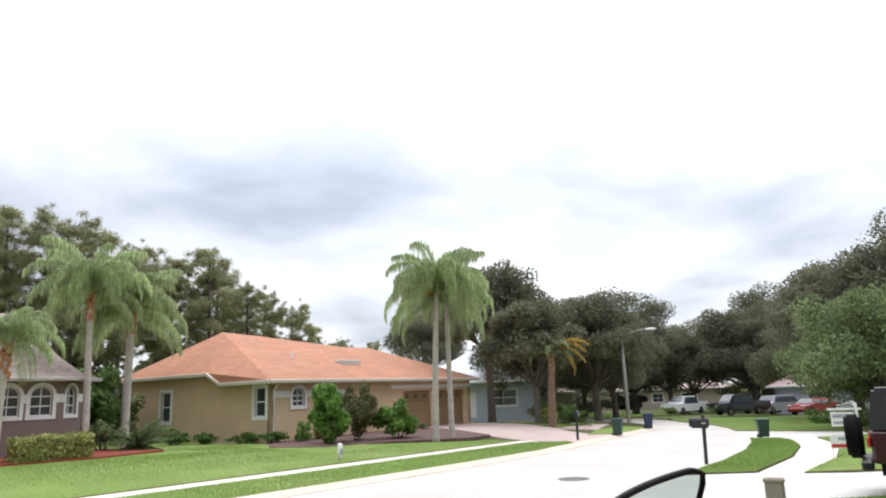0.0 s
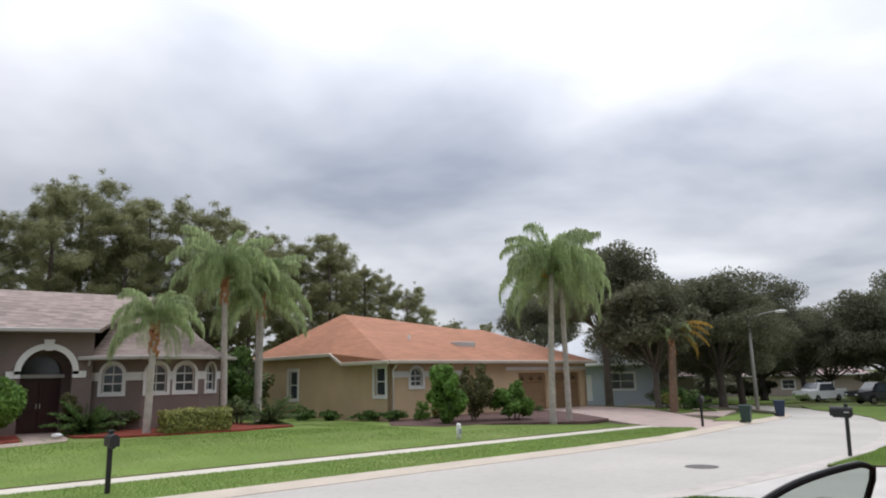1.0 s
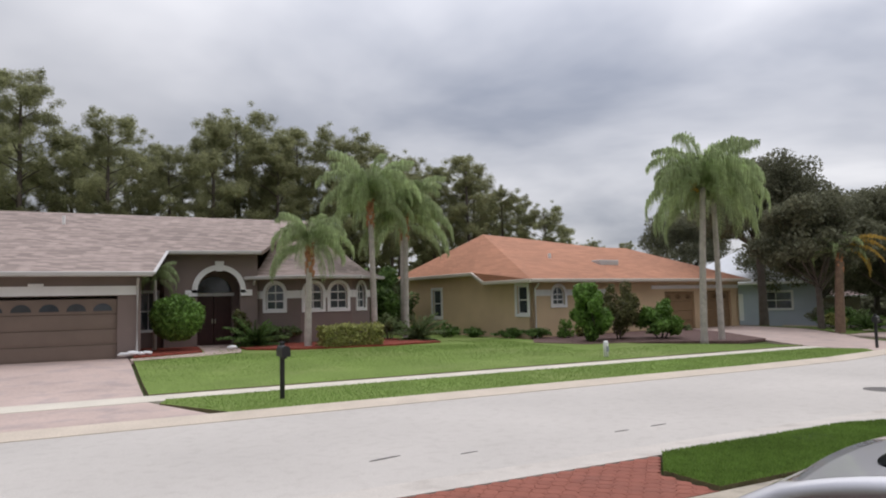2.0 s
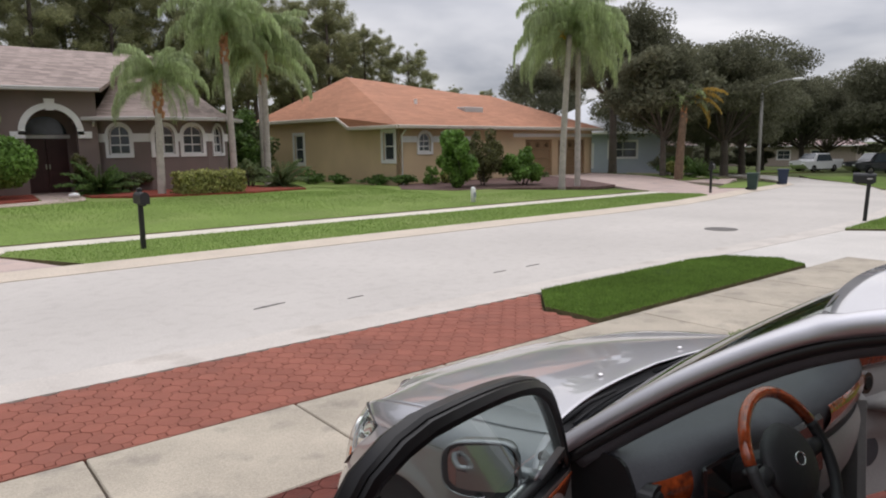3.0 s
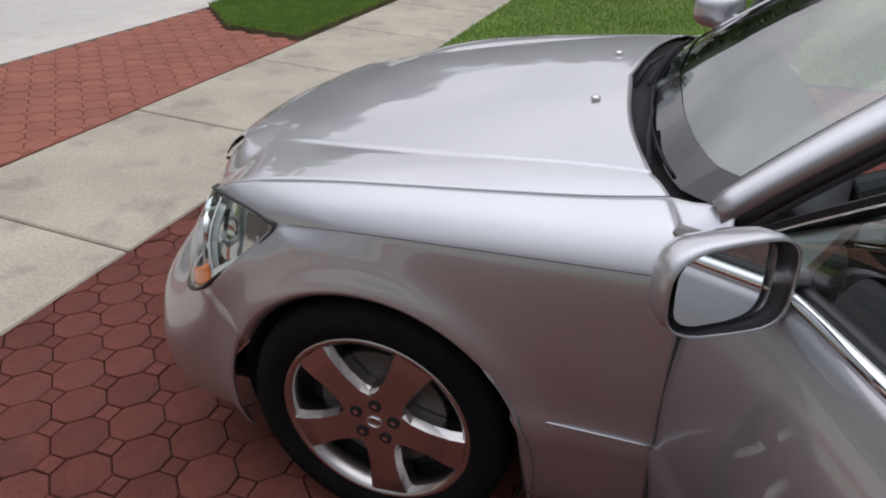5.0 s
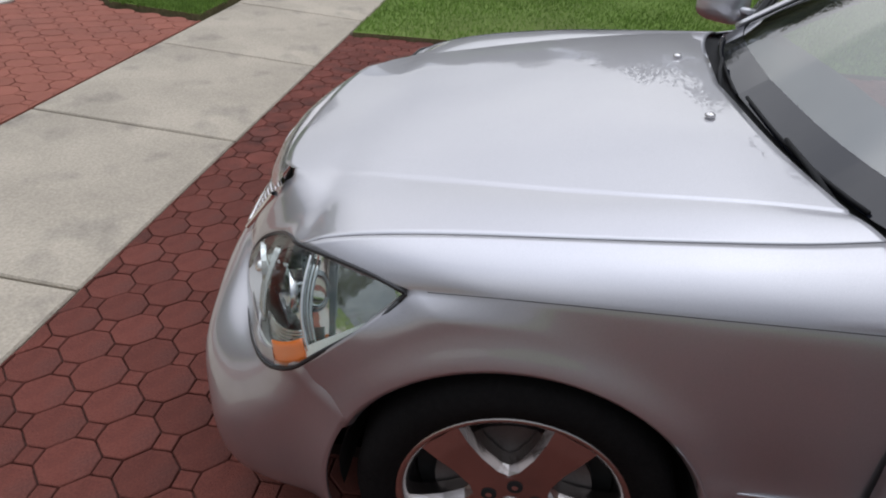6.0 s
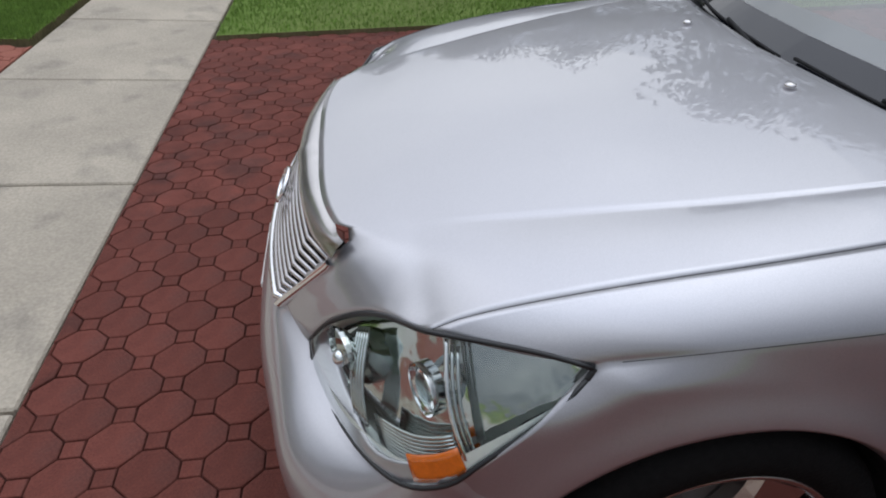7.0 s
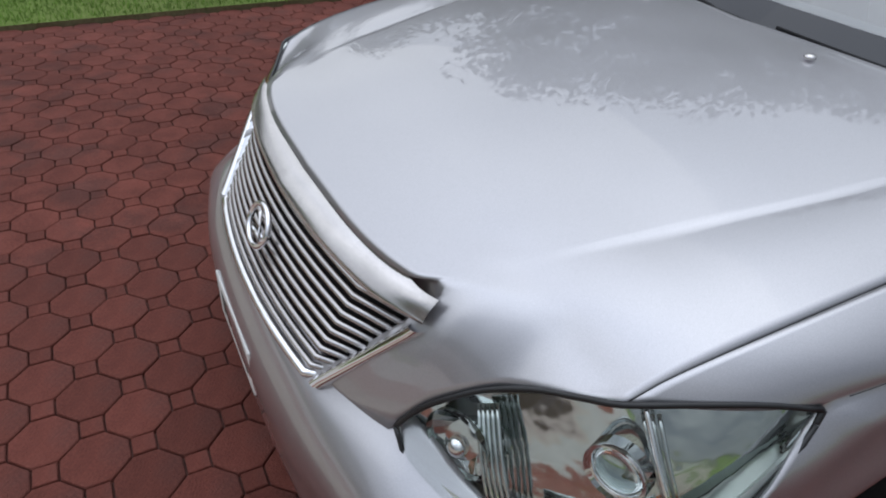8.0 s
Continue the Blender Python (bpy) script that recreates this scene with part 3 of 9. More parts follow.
def on_wall(a, b):
    """A frame along a wall: x along it, y outwards, z up."""
    a, b = Vector((*a, 0)), Vector((*b, 0))
    d = (b - a).normalized()
    n = Vector((d.y, -d.x, 0))
    return Matrix(((d.x, n.x, 0, a.x), (d.y, n.y, 0, a.y), (0, 0, 1, 0), (0, 0, 0, 1)))


def arch_ring(bm, m, x0, x1, z0, z1, w, out0, out1, arched=True, n=14, sill=True):
    """A surround of width w about an opening."""
    r = (x1 - x0) / 2
    c = x0 + r
    inner = [(x0, z0)]
    outer = [(x0 - w, z0 - (w if sill else 0))]
    if arched:
        for k in range(n + 1):
            q = math.pi - math.pi * k / n
            inner.append((c + r * math.cos(q), z1 - r + r * math.sin(q)))
            outer.append((c + (r + w) * math.cos(q), z1 - r + (r + w) * math.sin(q)))
    else:
        inner += [(x0, z1), (x1, z1)]
        outer += [(x0 - w, z1 + w), (x1 + w, z1 + w)]
    inner.append((x1, z0))
    outer.append((x1 + w, z0 - (w if sill else 0)))
    pts = []
    for y in (out0, out1):
        pts.append(([bm.verts.new(m @ Vector((x, y, z))) for x, z in inner], [bm.verts.new(m @ Vector((x, y, z))) for x, z in outer]))
    (i0, o0), (i1, o1) = pts
    n2 = len(inner)
    for k in range(n2 if sill else n2 - 1):
        j = (k + 1) % n2
        bm.faces.new((i1[k], i1[j], o1[j], o1[k]))
        bm.faces.new((i0[k], i0[j], i1[j], i1[k]))
        bm.faces.new((o0[j], o0[k], o1[k], o1[j]))


def window(house, m, x0, x1, z0, z1, arched, trim_w=0.14, bars=2):
    """A white-trimmed window in an opening of a wall: trim, frame, bars and pane."""
    w = new("window")
    w.parent = house
    tagged(w, label="white-trimmed arched window" if arched else "white-trimmed upright window")
    bm = bmesh.new()
    arch_ring(bm, m, x0, x1, z0, z1, trim_w, -0.02, 0.045, arched)
    bmesh.ops.recalc_face_normals(bm, faces=bm.faces[:])
    part("trim", bm, TRIM, w, "raised white trim")
    bm = bmesh.new()
    arch_ring(bm, m, x0 + 0.05, x1 - 0.05, z0 + 0.05, z1 - 0.05, 0.05, -0.14, -0.06, arched)
    r = (x1 - x0) / 2
    mid = (z0 + z1 - (r if arched else 0)) / 2
    top = z1 - r if arched else z1
    for z in ([mid, top] if arched else [mid]):
        box(bm, (x0 + 0.03, -0.13, z - 0.025), (x1 - 0.03, -0.07, z + 0.025), m)
    for k in range(1, bars):
        x = x0 + (x1 - x0) * k / bars
        box(bm, (x - 0.015, -0.12, z0 + 0.04), (x + 0.015, -0.08, z1 - 0.06), m)
    part("window_frame", bm, TRIM, w)
    bm = bmesh.new()
    pts = [(x0, z0), (x1, z0)] + ([(x0 + r + r * math.cos(math.pi * k / 12), z1 - r + r * math.sin(math.pi * k / 12)) for k in range(13)] if arched else [(x1, z1), (x0, z1)])
    bm.faces.new([bm.verts.new(m @ Vector((x, -0.11, z))) for x, z in pts])
    part("pane", bm, PANE, w)
    return w


def band(house, m, x0, x1, z0, z1, out=0.04, material=None):
    bm = bmesh.new()
    box(bm, (x0, 0.0, z0), (x1, out, z1), m)
    return part("band", bm, material or TRIM, house, "raised white band")


def roof_faces(house, verts, faces, material, name="roof", thickness=0.16, fascia=None, courses=0.0):
    bm = bmesh.new()
    vs = [bm.verts.new(v) for v in verts]
    for f in faces:
        bm.faces.new([vs[i] for i in f])
    bmesh.ops.triangulate(bm, faces=[f for f in bm.faces if len(f.verts) > 4])
    bmesh.ops.recalc_face_normals(bm, faces=bm.faces[:])
    if sum(f.normal.z * f.calc_area() for f in bm.faces) < 0:
        bmesh.ops.reverse_faces(bm, faces=bm.faces[:])
    ob = part(name, bm, material, house)
    mod = ob.modifiers.new("thickness", "SOLIDIFY")
    mod.thickness, mod.offset = thickness, -1
    return ob


def edge_board(house, pts, material, h=0.2, name="fascia"):
    """A fascia with a gutter along an eave."""
    for a, b in zip(pts, pts[1:]):
        bm = bmesh.new()
        a, b = Vector(a), Vector(b)
        d = (b - a).normalized()
        n = Vector((d.y, -d.x, 0)).normalized()
        v = []
        for p in (a, b):
            for o, z in ((0.0, -h), (0.09, -h + 0.03), (0.10, 0.0), (0.0, 0.02)):
                v.append(bm.verts.new(p + n * o + Vector((0, 0, z))))
        for k in range(4):
            bm.faces.new((v[k], v[(k + 1) % 4], v[4 + (k + 1) % 4], v[4 + k]))
        bm.faces.new(v[:4])
        bm.faces.new(v[4:][::-1])
        bmesh.ops.recalc_face_normals(bm, faces=bm.faces[:])
        part(name, bm, material, house, "eave board with gutter")


def spout(house, x, y, z0, z1, material):
    bm = bmesh.new()
    tube(bm, [(x, y - 0.35, z1), (x, y - 0.06, z1 - 0.25), (x, y - 0.06, z0 + 0.1), (x, y - 0.2, z0 + 0.03)], 0.045, 6)
    part("downspout", bm, material, house, "pale downspout")


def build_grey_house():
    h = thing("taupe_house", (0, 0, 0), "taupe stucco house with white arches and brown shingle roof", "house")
    g = 0.28

    def wall(a, b, z1, openings=(), z0=g - 0.4):
        bm = bmesh.new()
        wall_run(bm, a, b, z0, z1, openings)
        part("wall", bm, STUCCO_G, h, "taupe stucco wall")

    # garage wing
    A, B = (-13.5, 22.5), (-4.6, 22.5)
    wall(A, B, 3.25, [(3.2, 8.15, g, 2.5)])
    wall((-4.6, 22.52), (-4.6, 26.5), 3.3)
    m = on_wall(A, B)
    door = new("garage_door")
    door.parent = h
    tagged(door, label="brown sectional garage door with fan lights")
    for k in range(4):
        bm = bmesh.new()
        z = g + 0.01 + k * 0.53
        box(bm, (3.2, -0.16, z), (8.15, -0.10, z + 0.515), m, bevel=0.01)
        for j in range(6 if k < 3 else 0):
            x = 3.3 + j * 0.81
            box(bm, (x, -0.10, z + 0.08), (x + 0.68, -0.085, z + 0.43), m)
        part("door_section", bm, GARAGE_G, door)
    for j in range(6):
        bm = bmesh.new()
        c = 3.64 + j * 0.81
        ring = [(c + 0.3 * math.cos(math.pi * q / 8), g + 1.70 + 0.26 * math.sin(math.pi * q / 8)) for q in range(9)]
        bm.faces.new([bm.verts.new(m @ Vector((x, -0.08, z))) for x, z in ring])
        part("fan_light", bm, PANE, door, "dark fan-shaped light" if j == 0 else "")
    band(h, m, 1.0, 8.75, 2.52, 2.84)
    band(h, m, 5.45, 5.9, 2.84, 2.93, 0.06)
    spout(h, -4.72, 22.45, g, 3.1, FASCIA)
    # recess with window
    wall((-4.6, 26.5), (-3.55, 26.5), 4.4, [(0.15, 0.85, 1.1, 2.7)])
    window(h, on_wall((-4.6, 26.5), (-3.55, 26.5)), 0.15, 0.85, 1.1, 2.7, False, 0.06)
    # entrance
    E0, E1 = (-3.55, 26.0), (0.2, 26.0)
    wall((-3.55, 26.5), (-3.55, 26.02), 4.4)
    wall(E0, E1, 4.4, [(1.28, 3.03, g, 3.58, True)])
    wall((0.2, 26.02), (0.2, 27.2), 4.4)
    m = on_wall(E0, E1)
    bm = bmesh.new()
    arch_ring(bm, m, 1.28, 3.03, 2.62, 3.58, 0.22, -0.02, 0.06, True, 18, sill=False)
    bmesh.ops.recalc_face_normals(bm, faces=bm.faces[:])
    part("arch_trim", bm, TRIM, h, "raised white arch trim")
    band(h, m, 0.8, 1.28, 2.48, 2.74, 0.06)
    band(h, m, 3.03, 3.52, 2.48, 2.74, 0.06)
    bm = bmesh.new()
    prism(bm, [(2.03, 3.52), (2.28, 3.52), (2.34, 3.95), (1.97, 3.95)], 0.0, 0.09, m @ Matrix(((1, 0, 0, 0), (0, 0, 1, 0), (0, 1, 0, 0), (0, 0, 0, 1))))
    part("keystone", bm, TRIM, h, "white keystone")
    wall((-2.6, 27.4), (-0.2, 27.4), 4.3, [(0.45, 1.95, g, 2.55)])
    dm = on_wall((-2.6, 27.4), (-0.2, 27.4))
    for x0 in (0.45, 1.205):
        bm = bmesh.new()
        box(bm, (x0, -0.14, g + 0.02), (x0 + 0.745, -0.08, 2.5), dm, bevel=0.01)
        for z0, z1 in ((g + 0.2, 1.1), (1.25, 2.3)):
            box(bm, (x0 + 0.14, -0.08, z0), (x0 + 0.6, -0.065, z1), dm, bevel=0.006)
        leaf = part("front_door", bm, DOOR_R, h, "dark red panelled front door")
        bm = bmesh.new()
        q = 1.14 if x0 < 1 else 1.26
        box(bm, (q - 0.02, -0.065, 1.3), (q + 0.02, -0.03, 1.5), dm)
        part("door_handle", bm, CHROME_M, leaf)
    bm = bmesh.new()
    box(bm, (0.35, -0.06, 2.5), (2.05, 0.04, 2.64), dm)
    part("transom", bm, TRIM, h, "white transom bar")
    bm = bmesh.new()
    ring = [(1.2 + 0.75 * math.cos(math.pi * q / 12), 2.66 + 0.7 * math.sin(math.pi * q / 12)) for q in range(13)]
    bm.faces.new([bm.verts.new(dm @ Vector((x, 0.02, z))) for x, z in ring])
    part("fan_light", bm, PANE, h, "dark fan light over the door")
    # bay of three facets
    P = [(0.12, 26.4), (1.9, 25.3), (4.25, 25.3), (5.55, 26.5), (5.7, 36.0)]
    wins = {0: [(0.55, 1.35)], 1: [(0.18, 0.98), (1.32, 2.12)], 2: [(0.48, 1.28)]}
    for k in range(4):
        ops = [(x0, x1, 1.84, 2.98, True) for x0, x1 in wins.get(k, [])]
        wall(P[k], P[k + 1], 3.25, ops)
        m = on_wall(P[k], P[k + 1])
        ln = (Vector(P[k + 1]) - Vector(P[k])).length
        edges = [0.0]
        for x0, x1 in wins.get(k, []):
            window(h, m, x0, x1, 1.84, 2.98, True, 0.13)
            edges += [x0 - 0.13, x1 + 0.13]
        edges.append(ln)
        if k < 3:
            for e0, e1 in zip(edges[::2], edges[1::2]):
                if e1 - e0 > 0.03:
                    band(h, m, e0, e1, 2.33, 2.66)
    spout(h, 0.05, 26.2, g, 3.1, TRIM)
    wall((5.7, 36.0), (5.7, 41), 3.25)
    wall((5.7, 41), (-13.5, 41), 3.25)
    wall((-13.5, 41), A, 3.25)
    # roofs
    k = 0.342
    z = lambda y: 3.3 + k * (y - 22.0)
    V = [(-14.2, 22.0, 3.3), (-4.25, 22.0, 3.3), (-3.52, 25.5, 4.32), (0.3, 25.5, 4.36), (2.2, 28.6, z(28.6)), (4.1, 31.3, 6.45), (-14.2, 31.5, 6.5), (4.1, 31.6, 6.45), (-14.2, 41.6, 3.2), (6.3, 41.6, 3.2)]
    roof_faces(h, V, [(0, 1, 2, 3, 4, 5, 6), (6, 5, 7, 9, 8)], ROOF_G)
    edge_board(h, [(-14.2, 22.0, 3.3), (-4.25, 22.0, 3.3)], FASCIA, 0.15)
    edge_board(h, [(-4.25, 22.0, 3.3), (-3.52, 25.5, 4.32)], FASCIA, 0.08)
    edge_board(h, [(-3.55, 25.5, 4.32), (0.25, 25.5, 4.36)], FASCIA, 0.14)
    # bell-shaped bay roof: rings from the eave up to the ridge
    eave = [(-0.35, 25.95), (1.7, 24.8), (4.45, 24.8), (6.15, 26.3), (6.35, 30.0), (6.35, 41.6)]
    tops = [(1.6, 28.0, 5.3), (2.6, 28.6, 5.6), (3.4, 29.2, 5.9), (4.1, 31.0, 6.4), (4.15, 31.3, 6.45), (4.2, 32.5, 6.3)]
    rings = []
    for f, drop in ((0.0, 0.0), (0.22, 0.34), (0.45, 0.40), (0.7, 0.24), (1.0, 0.0)):
        rings.append([(e[0] + (t[0] - e[0]) * f, e[1] + (t[1] - e[1]) * f, 3.28 + (t[2] - 3.28) * f - drop) for e, t in zip(eave, tops)])
    V, F = [p for r in rings for p in r], []
    n = len(eave)
    for i in range(len(rings) - 1):
        for j in range(n - 1):
            F.append((i * n + j, i * n + j + 1, (i + 1) * n + j + 1, (i + 1) * n + j))
    roof_faces(h, V, F, ROOF_G, "bay_roof", 0.12)
    edge_board(h, [(x, y, 3.28) for x, y in eave[:5]], FASCIA, 0.14)
    for x, y in ((-7.3, 29.0),):
        bm = bmesh.new()
        cyl(bm, (x, y, z(y)), (x, y, z(y) + 0.35), 0.06, seg=8)
        part("vent_pipe", bm, TRIM, h, "white vent pipe")


def build_yellow_house():
    m0 = pose(12.7, 23.4, 0.0, 0, 0, 6.5)
    h = thing("tan_house", (0, 0, 0), "tan stucco house with terracotta shingle hip roof", "house")
    h.matrix_world = m0
    g = 0.13

    def wall(a, b, z1, openings=(), z0=g - 0.3):
        bm = bmesh.new()
        wall_run(bm, a, b, z0, z1, openings)
        part("wall", bm, STUCCO_Y, h, "tan stucco wall")

    L0, L1, F1 = (0, 12.0), (0, 0), (16.6, 0)
    # side wall, seen from its outer side from back to front
    wall(L0, L1, 2.95, [(3.1, 4.0, 1.15, 2.7), (10.85, 11.65, 1.35, 2.7)])
    bm = bmesh.new()
    wall_run(bm, L0, (0, 4.15), 2.95, 3.5)
    part("wall", bm, STUCCO_Y, h, "tan stucco wall")
    m = on_wall(L0, L1)
    window(h, m, 3.1, 4.0, 1.15, 2.7, False, 0.15, 1)
    window(h, m, 10.85, 11.65, 1.35, 2.7, False, 0.15, 1)
    ops = [(1.3, 2.1, 1.75, 2.66, True), (3.1, 3.9, 1.75, 2.66, True), (9.7, 12.3, g, 2.3), (12.9, 15.8, g, 2.3)]
    wall(L1, F1, 2.95, ops)
    m = on_wall(L1, F1)
    window(h, m, 1.3, 2.1, 1.75, 2.66, True, 0.14)
    window(h, m, 3.1, 3.9, 1.75, 2.66, True, 0.14)
    for x0, x1 in ((0.12, 1.16), (2.24, 2.96), (4.04, 5.0)):
        band(h, m, x0, x1, 2.2, 2.5)
    band(h, m, 8.6, 16.6, 2.46, 2.66)
    for x0, x1 in ((9.7, 12.3), (12.9, 15.8)):
        d = new("panel_door")
        d.parent = h
        tagged(d, label="brown panelled garage door with fan carvings")
        n = 4
        for k in range(n):
            bm = bmesh.new()
            box(bm, (x0, -0.18, g + 0.54 * k), (x1, -0.12, g + 0.54 * k + 0.525), m, bevel=0.01)
            part("door_section", bm, GARAGE_Y, d)
        for j in range(3):
            bm = bmesh.new()
            c = x0 + (x1 - x0) * (j + 0.5) / 3
            for q in range(1, 8):
                a = math.pi * q / 8
                box(bm, (-0.01, -0.012, 0.05), (0.01, 0.012, 0.3), m @ Matrix.Translation((c, -0.115, g + 1.72)) @ Matrix.Rotation(a - math.pi / 2, 4, "Y"))
            part("fan_carving", bm, DARK_WOOD, d, "dark carved fan" if j == 0 else "")
    wall(F1, (16.6, 11), 2.95)
    wall((16.6, 11), L0, 2.95)
    spout(h, 0.12, -0.02, g, 2.8, TRIM)
    V = [(-0.5, -0.5, 3.0), (9.4, -0.5, 3.0), (17.1, -0.5, 3.0), (17.1, 11.5, 3.0), (-0.5, 3.2, 3.0), (-0.5, 4.2, 3.52), (-0.5, 12.6, 3.52), (3.4, 8.4, 6.1), (6.6, 9.0, 6.05), (10.3, 5.5, 5.25), (12.9, 5.5, 5.25), (11, 16.5, 3.0), (10.5, 8.2, 4.2)]
    F = [(0, 1, 9, 8), (0, 8, 7), (1, 2, 10, 9), (2, 3, 10), (0, 7, 5, 4), (5, 7, 6), (7, 8, 11, 6), (8, 9, 12), (9, 10, 3, 12), (8, 12, 11), (12, 3, 11)]
    roof_faces(h, V, F, ROOF_Y)
    edge_board(h, [V[0], V[1], V[2]], CREAM, 0.16)
    edge_board(h, [V[6], V[5], V[4], V[0]], CREAM, 0.17)
    edge_board(h, [V[2], V[3]], CREAM, 0.16)
    for u, v, z in ((4.2, 3.3, 4.35), (7.4, 2.2, 3.95)):
        bm = bmesh.new()
        if u < 5:
            cyl(bm, (u, v, z - 0.3), (u, v, z + 0.22), 0.09, seg=10)
        else:
            box(bm, (u - 0.75, v - 0.35, z - 0.15), (u + 0.75, v + 0.35, z + 0.22), bevel=0.03)
        part("roof_vent", bm, TRIM if u < 5 else FASCIA, h, "roof vent")


def simple_house(corners, z1, ridge, wall_m, roof_m, label, windows=()):
    """A hip-roofed house over four corners, counted against the clock, first side towards the road."""
    h = thing("house", (0, 0, 0), label, "house")
    c = [Vector(p) for p in corners]
    for k in range(4):
        bm = bmesh.new()
        ops = [o[1:] for o in windows if o[0] == k]
        wall_run(bm, c[k], c[(k + 1) % 4], min(0.0, *[ground_z(*p) for p in c]) - 0.3, z1, ops)
        part("wall", bm, wall_m, h)
        m = on_wall(c[k], c[(k + 1) % 4])
        for o in ops:
            if o[3] - o[2] > 1.9:
                bm = bmesh.new()
                box(bm, (o[0], -0.2, o[2]), (o[1], -0.12, o[3]), m, bevel=0.01)
                for q in range(1, 4):
                    box(bm, (o[0] + 0.05, -0.12, o[2] + 0.53 * q - 0.02), (o[1] - 0.05, -0.105, o[2] + 0.53 * q + 0.02), m)
                part("garage_door", bm, TRIM, h, "white garage door")
            else:
                window(h, m, *o, False, 0.12)
    mid = sum(c, Vector((0, 0))) / 4
    long_a, long_b = (c[0] + c[3]) / 2, (c[1] + c[2]) / 2
    if (c[1] - c[0]).length < (c[3] - c[0]).length:
        long_a, long_b = (c[0] + c[1]) / 2, (c[3] + c[2]) / 2
    r0, r1 = long_a.lerp(mid, 0.62), long_b.lerp(mid, 0.62)
    out = [mid + (p - mid) * 1.09 for p in c]
    V = [(*p, z1 + 0.02) for p in out] + [(*r0, ridge), (*r1, ridge)]
    if (c[1] - c[0]).length < (c[3] - c[0]).length:
        F = [(0, 1, 4), (1, 2, 5, 4), (2, 3, 5), (3, 0, 4, 5)]
    else:
        F = [(0, 1, 5, 4), (1, 2, 5), (2, 3, 4, 5), (3, 0, 4)]
    roof_faces(h, V, F, roof_m)
    edge_board(h, [V[0], V[1], V[2], V[3], V[0]], TRIM, 0.18)
    return h


CHROME_M = mat("door_metal", (0.5, 0.48, 0.42), 0.3, 1.0, vary=0.05)
DARK_WOOD = mat("dark_carving", (0.12, 0.07, 0.035), 0.7, vary=0.1)
BEIGE = mat("beige_stucco", (0.40, 0.33, 0.29), 0.9, vary=0.08)
OUR_WALL = mat("cream_stucco", (0.45, 0.36, 0.28), 0.9, vary=0.06)
build_grey_house()
build_yellow_house()
simple_house([(36.2, 37.4), (42.4, 28.9), (52.0, 35.5), (45.8, 44.0)], 2.95, 6.0, STUCCO_B, ROOF_W, "blue-grey stucco house with pale roof behind oaks", [(0, 3.6, 5.2, 0.0, 2.1), (0, 6.4, 8.6, 0.9, 2.2), (1, 2.0, 3.4, 0.9, 2.1)])
simple_house([(95.5, 54), (100.5, 36), (114, 40), (109, 58)], 1.4, 3.6, BEIGE, ROOF_P, "beige stucco house with brownish hip roof", [(0, 2.0, 4.0, -0.6, 0.7), (0, 8.5, 10.2, -0.6, 0.7), (0, 13.0, 15.2, -0.6, 0.7)])
simple_house([(60, 52), (66, 40.5), (76, 50), (70, 59)], 1.7, 4.4, BEIGE, ROOF_P, "beige stucco house half hidden by trees", [(0, 2.0, 4.0, -0.2, 1.0)])
simple_house([(67, 18), (68, 6), (80, 7), (79, 19)], 1.5, 4.2, STUCCO_B, ROOF_P, "grey stucco house behind dark oaks", [(0, 3, 5, -0.4, 0.9)])
simple_house([(10.5, -26), (10.5, -13), (26, -13), (26, -26)], 3.6, 6.5, OUR_WALL, ROOF_P, "cream stucco house at the end of the neighbouring driveway", [(0, 3, 5, 1.8, 3.0)])
simple_house([(3.5, -14.0), (-14, -14.0), (-14, -28), (3.5, -28)], 3.9, 7.0, OUR_WALL, ROOF_Y, "cream stucco house at the top of the paved driveway", [(0, 5.2, 10.4, 0.95, 3.1), (0, 12.2, 13.6, 1.8, 3.1)])

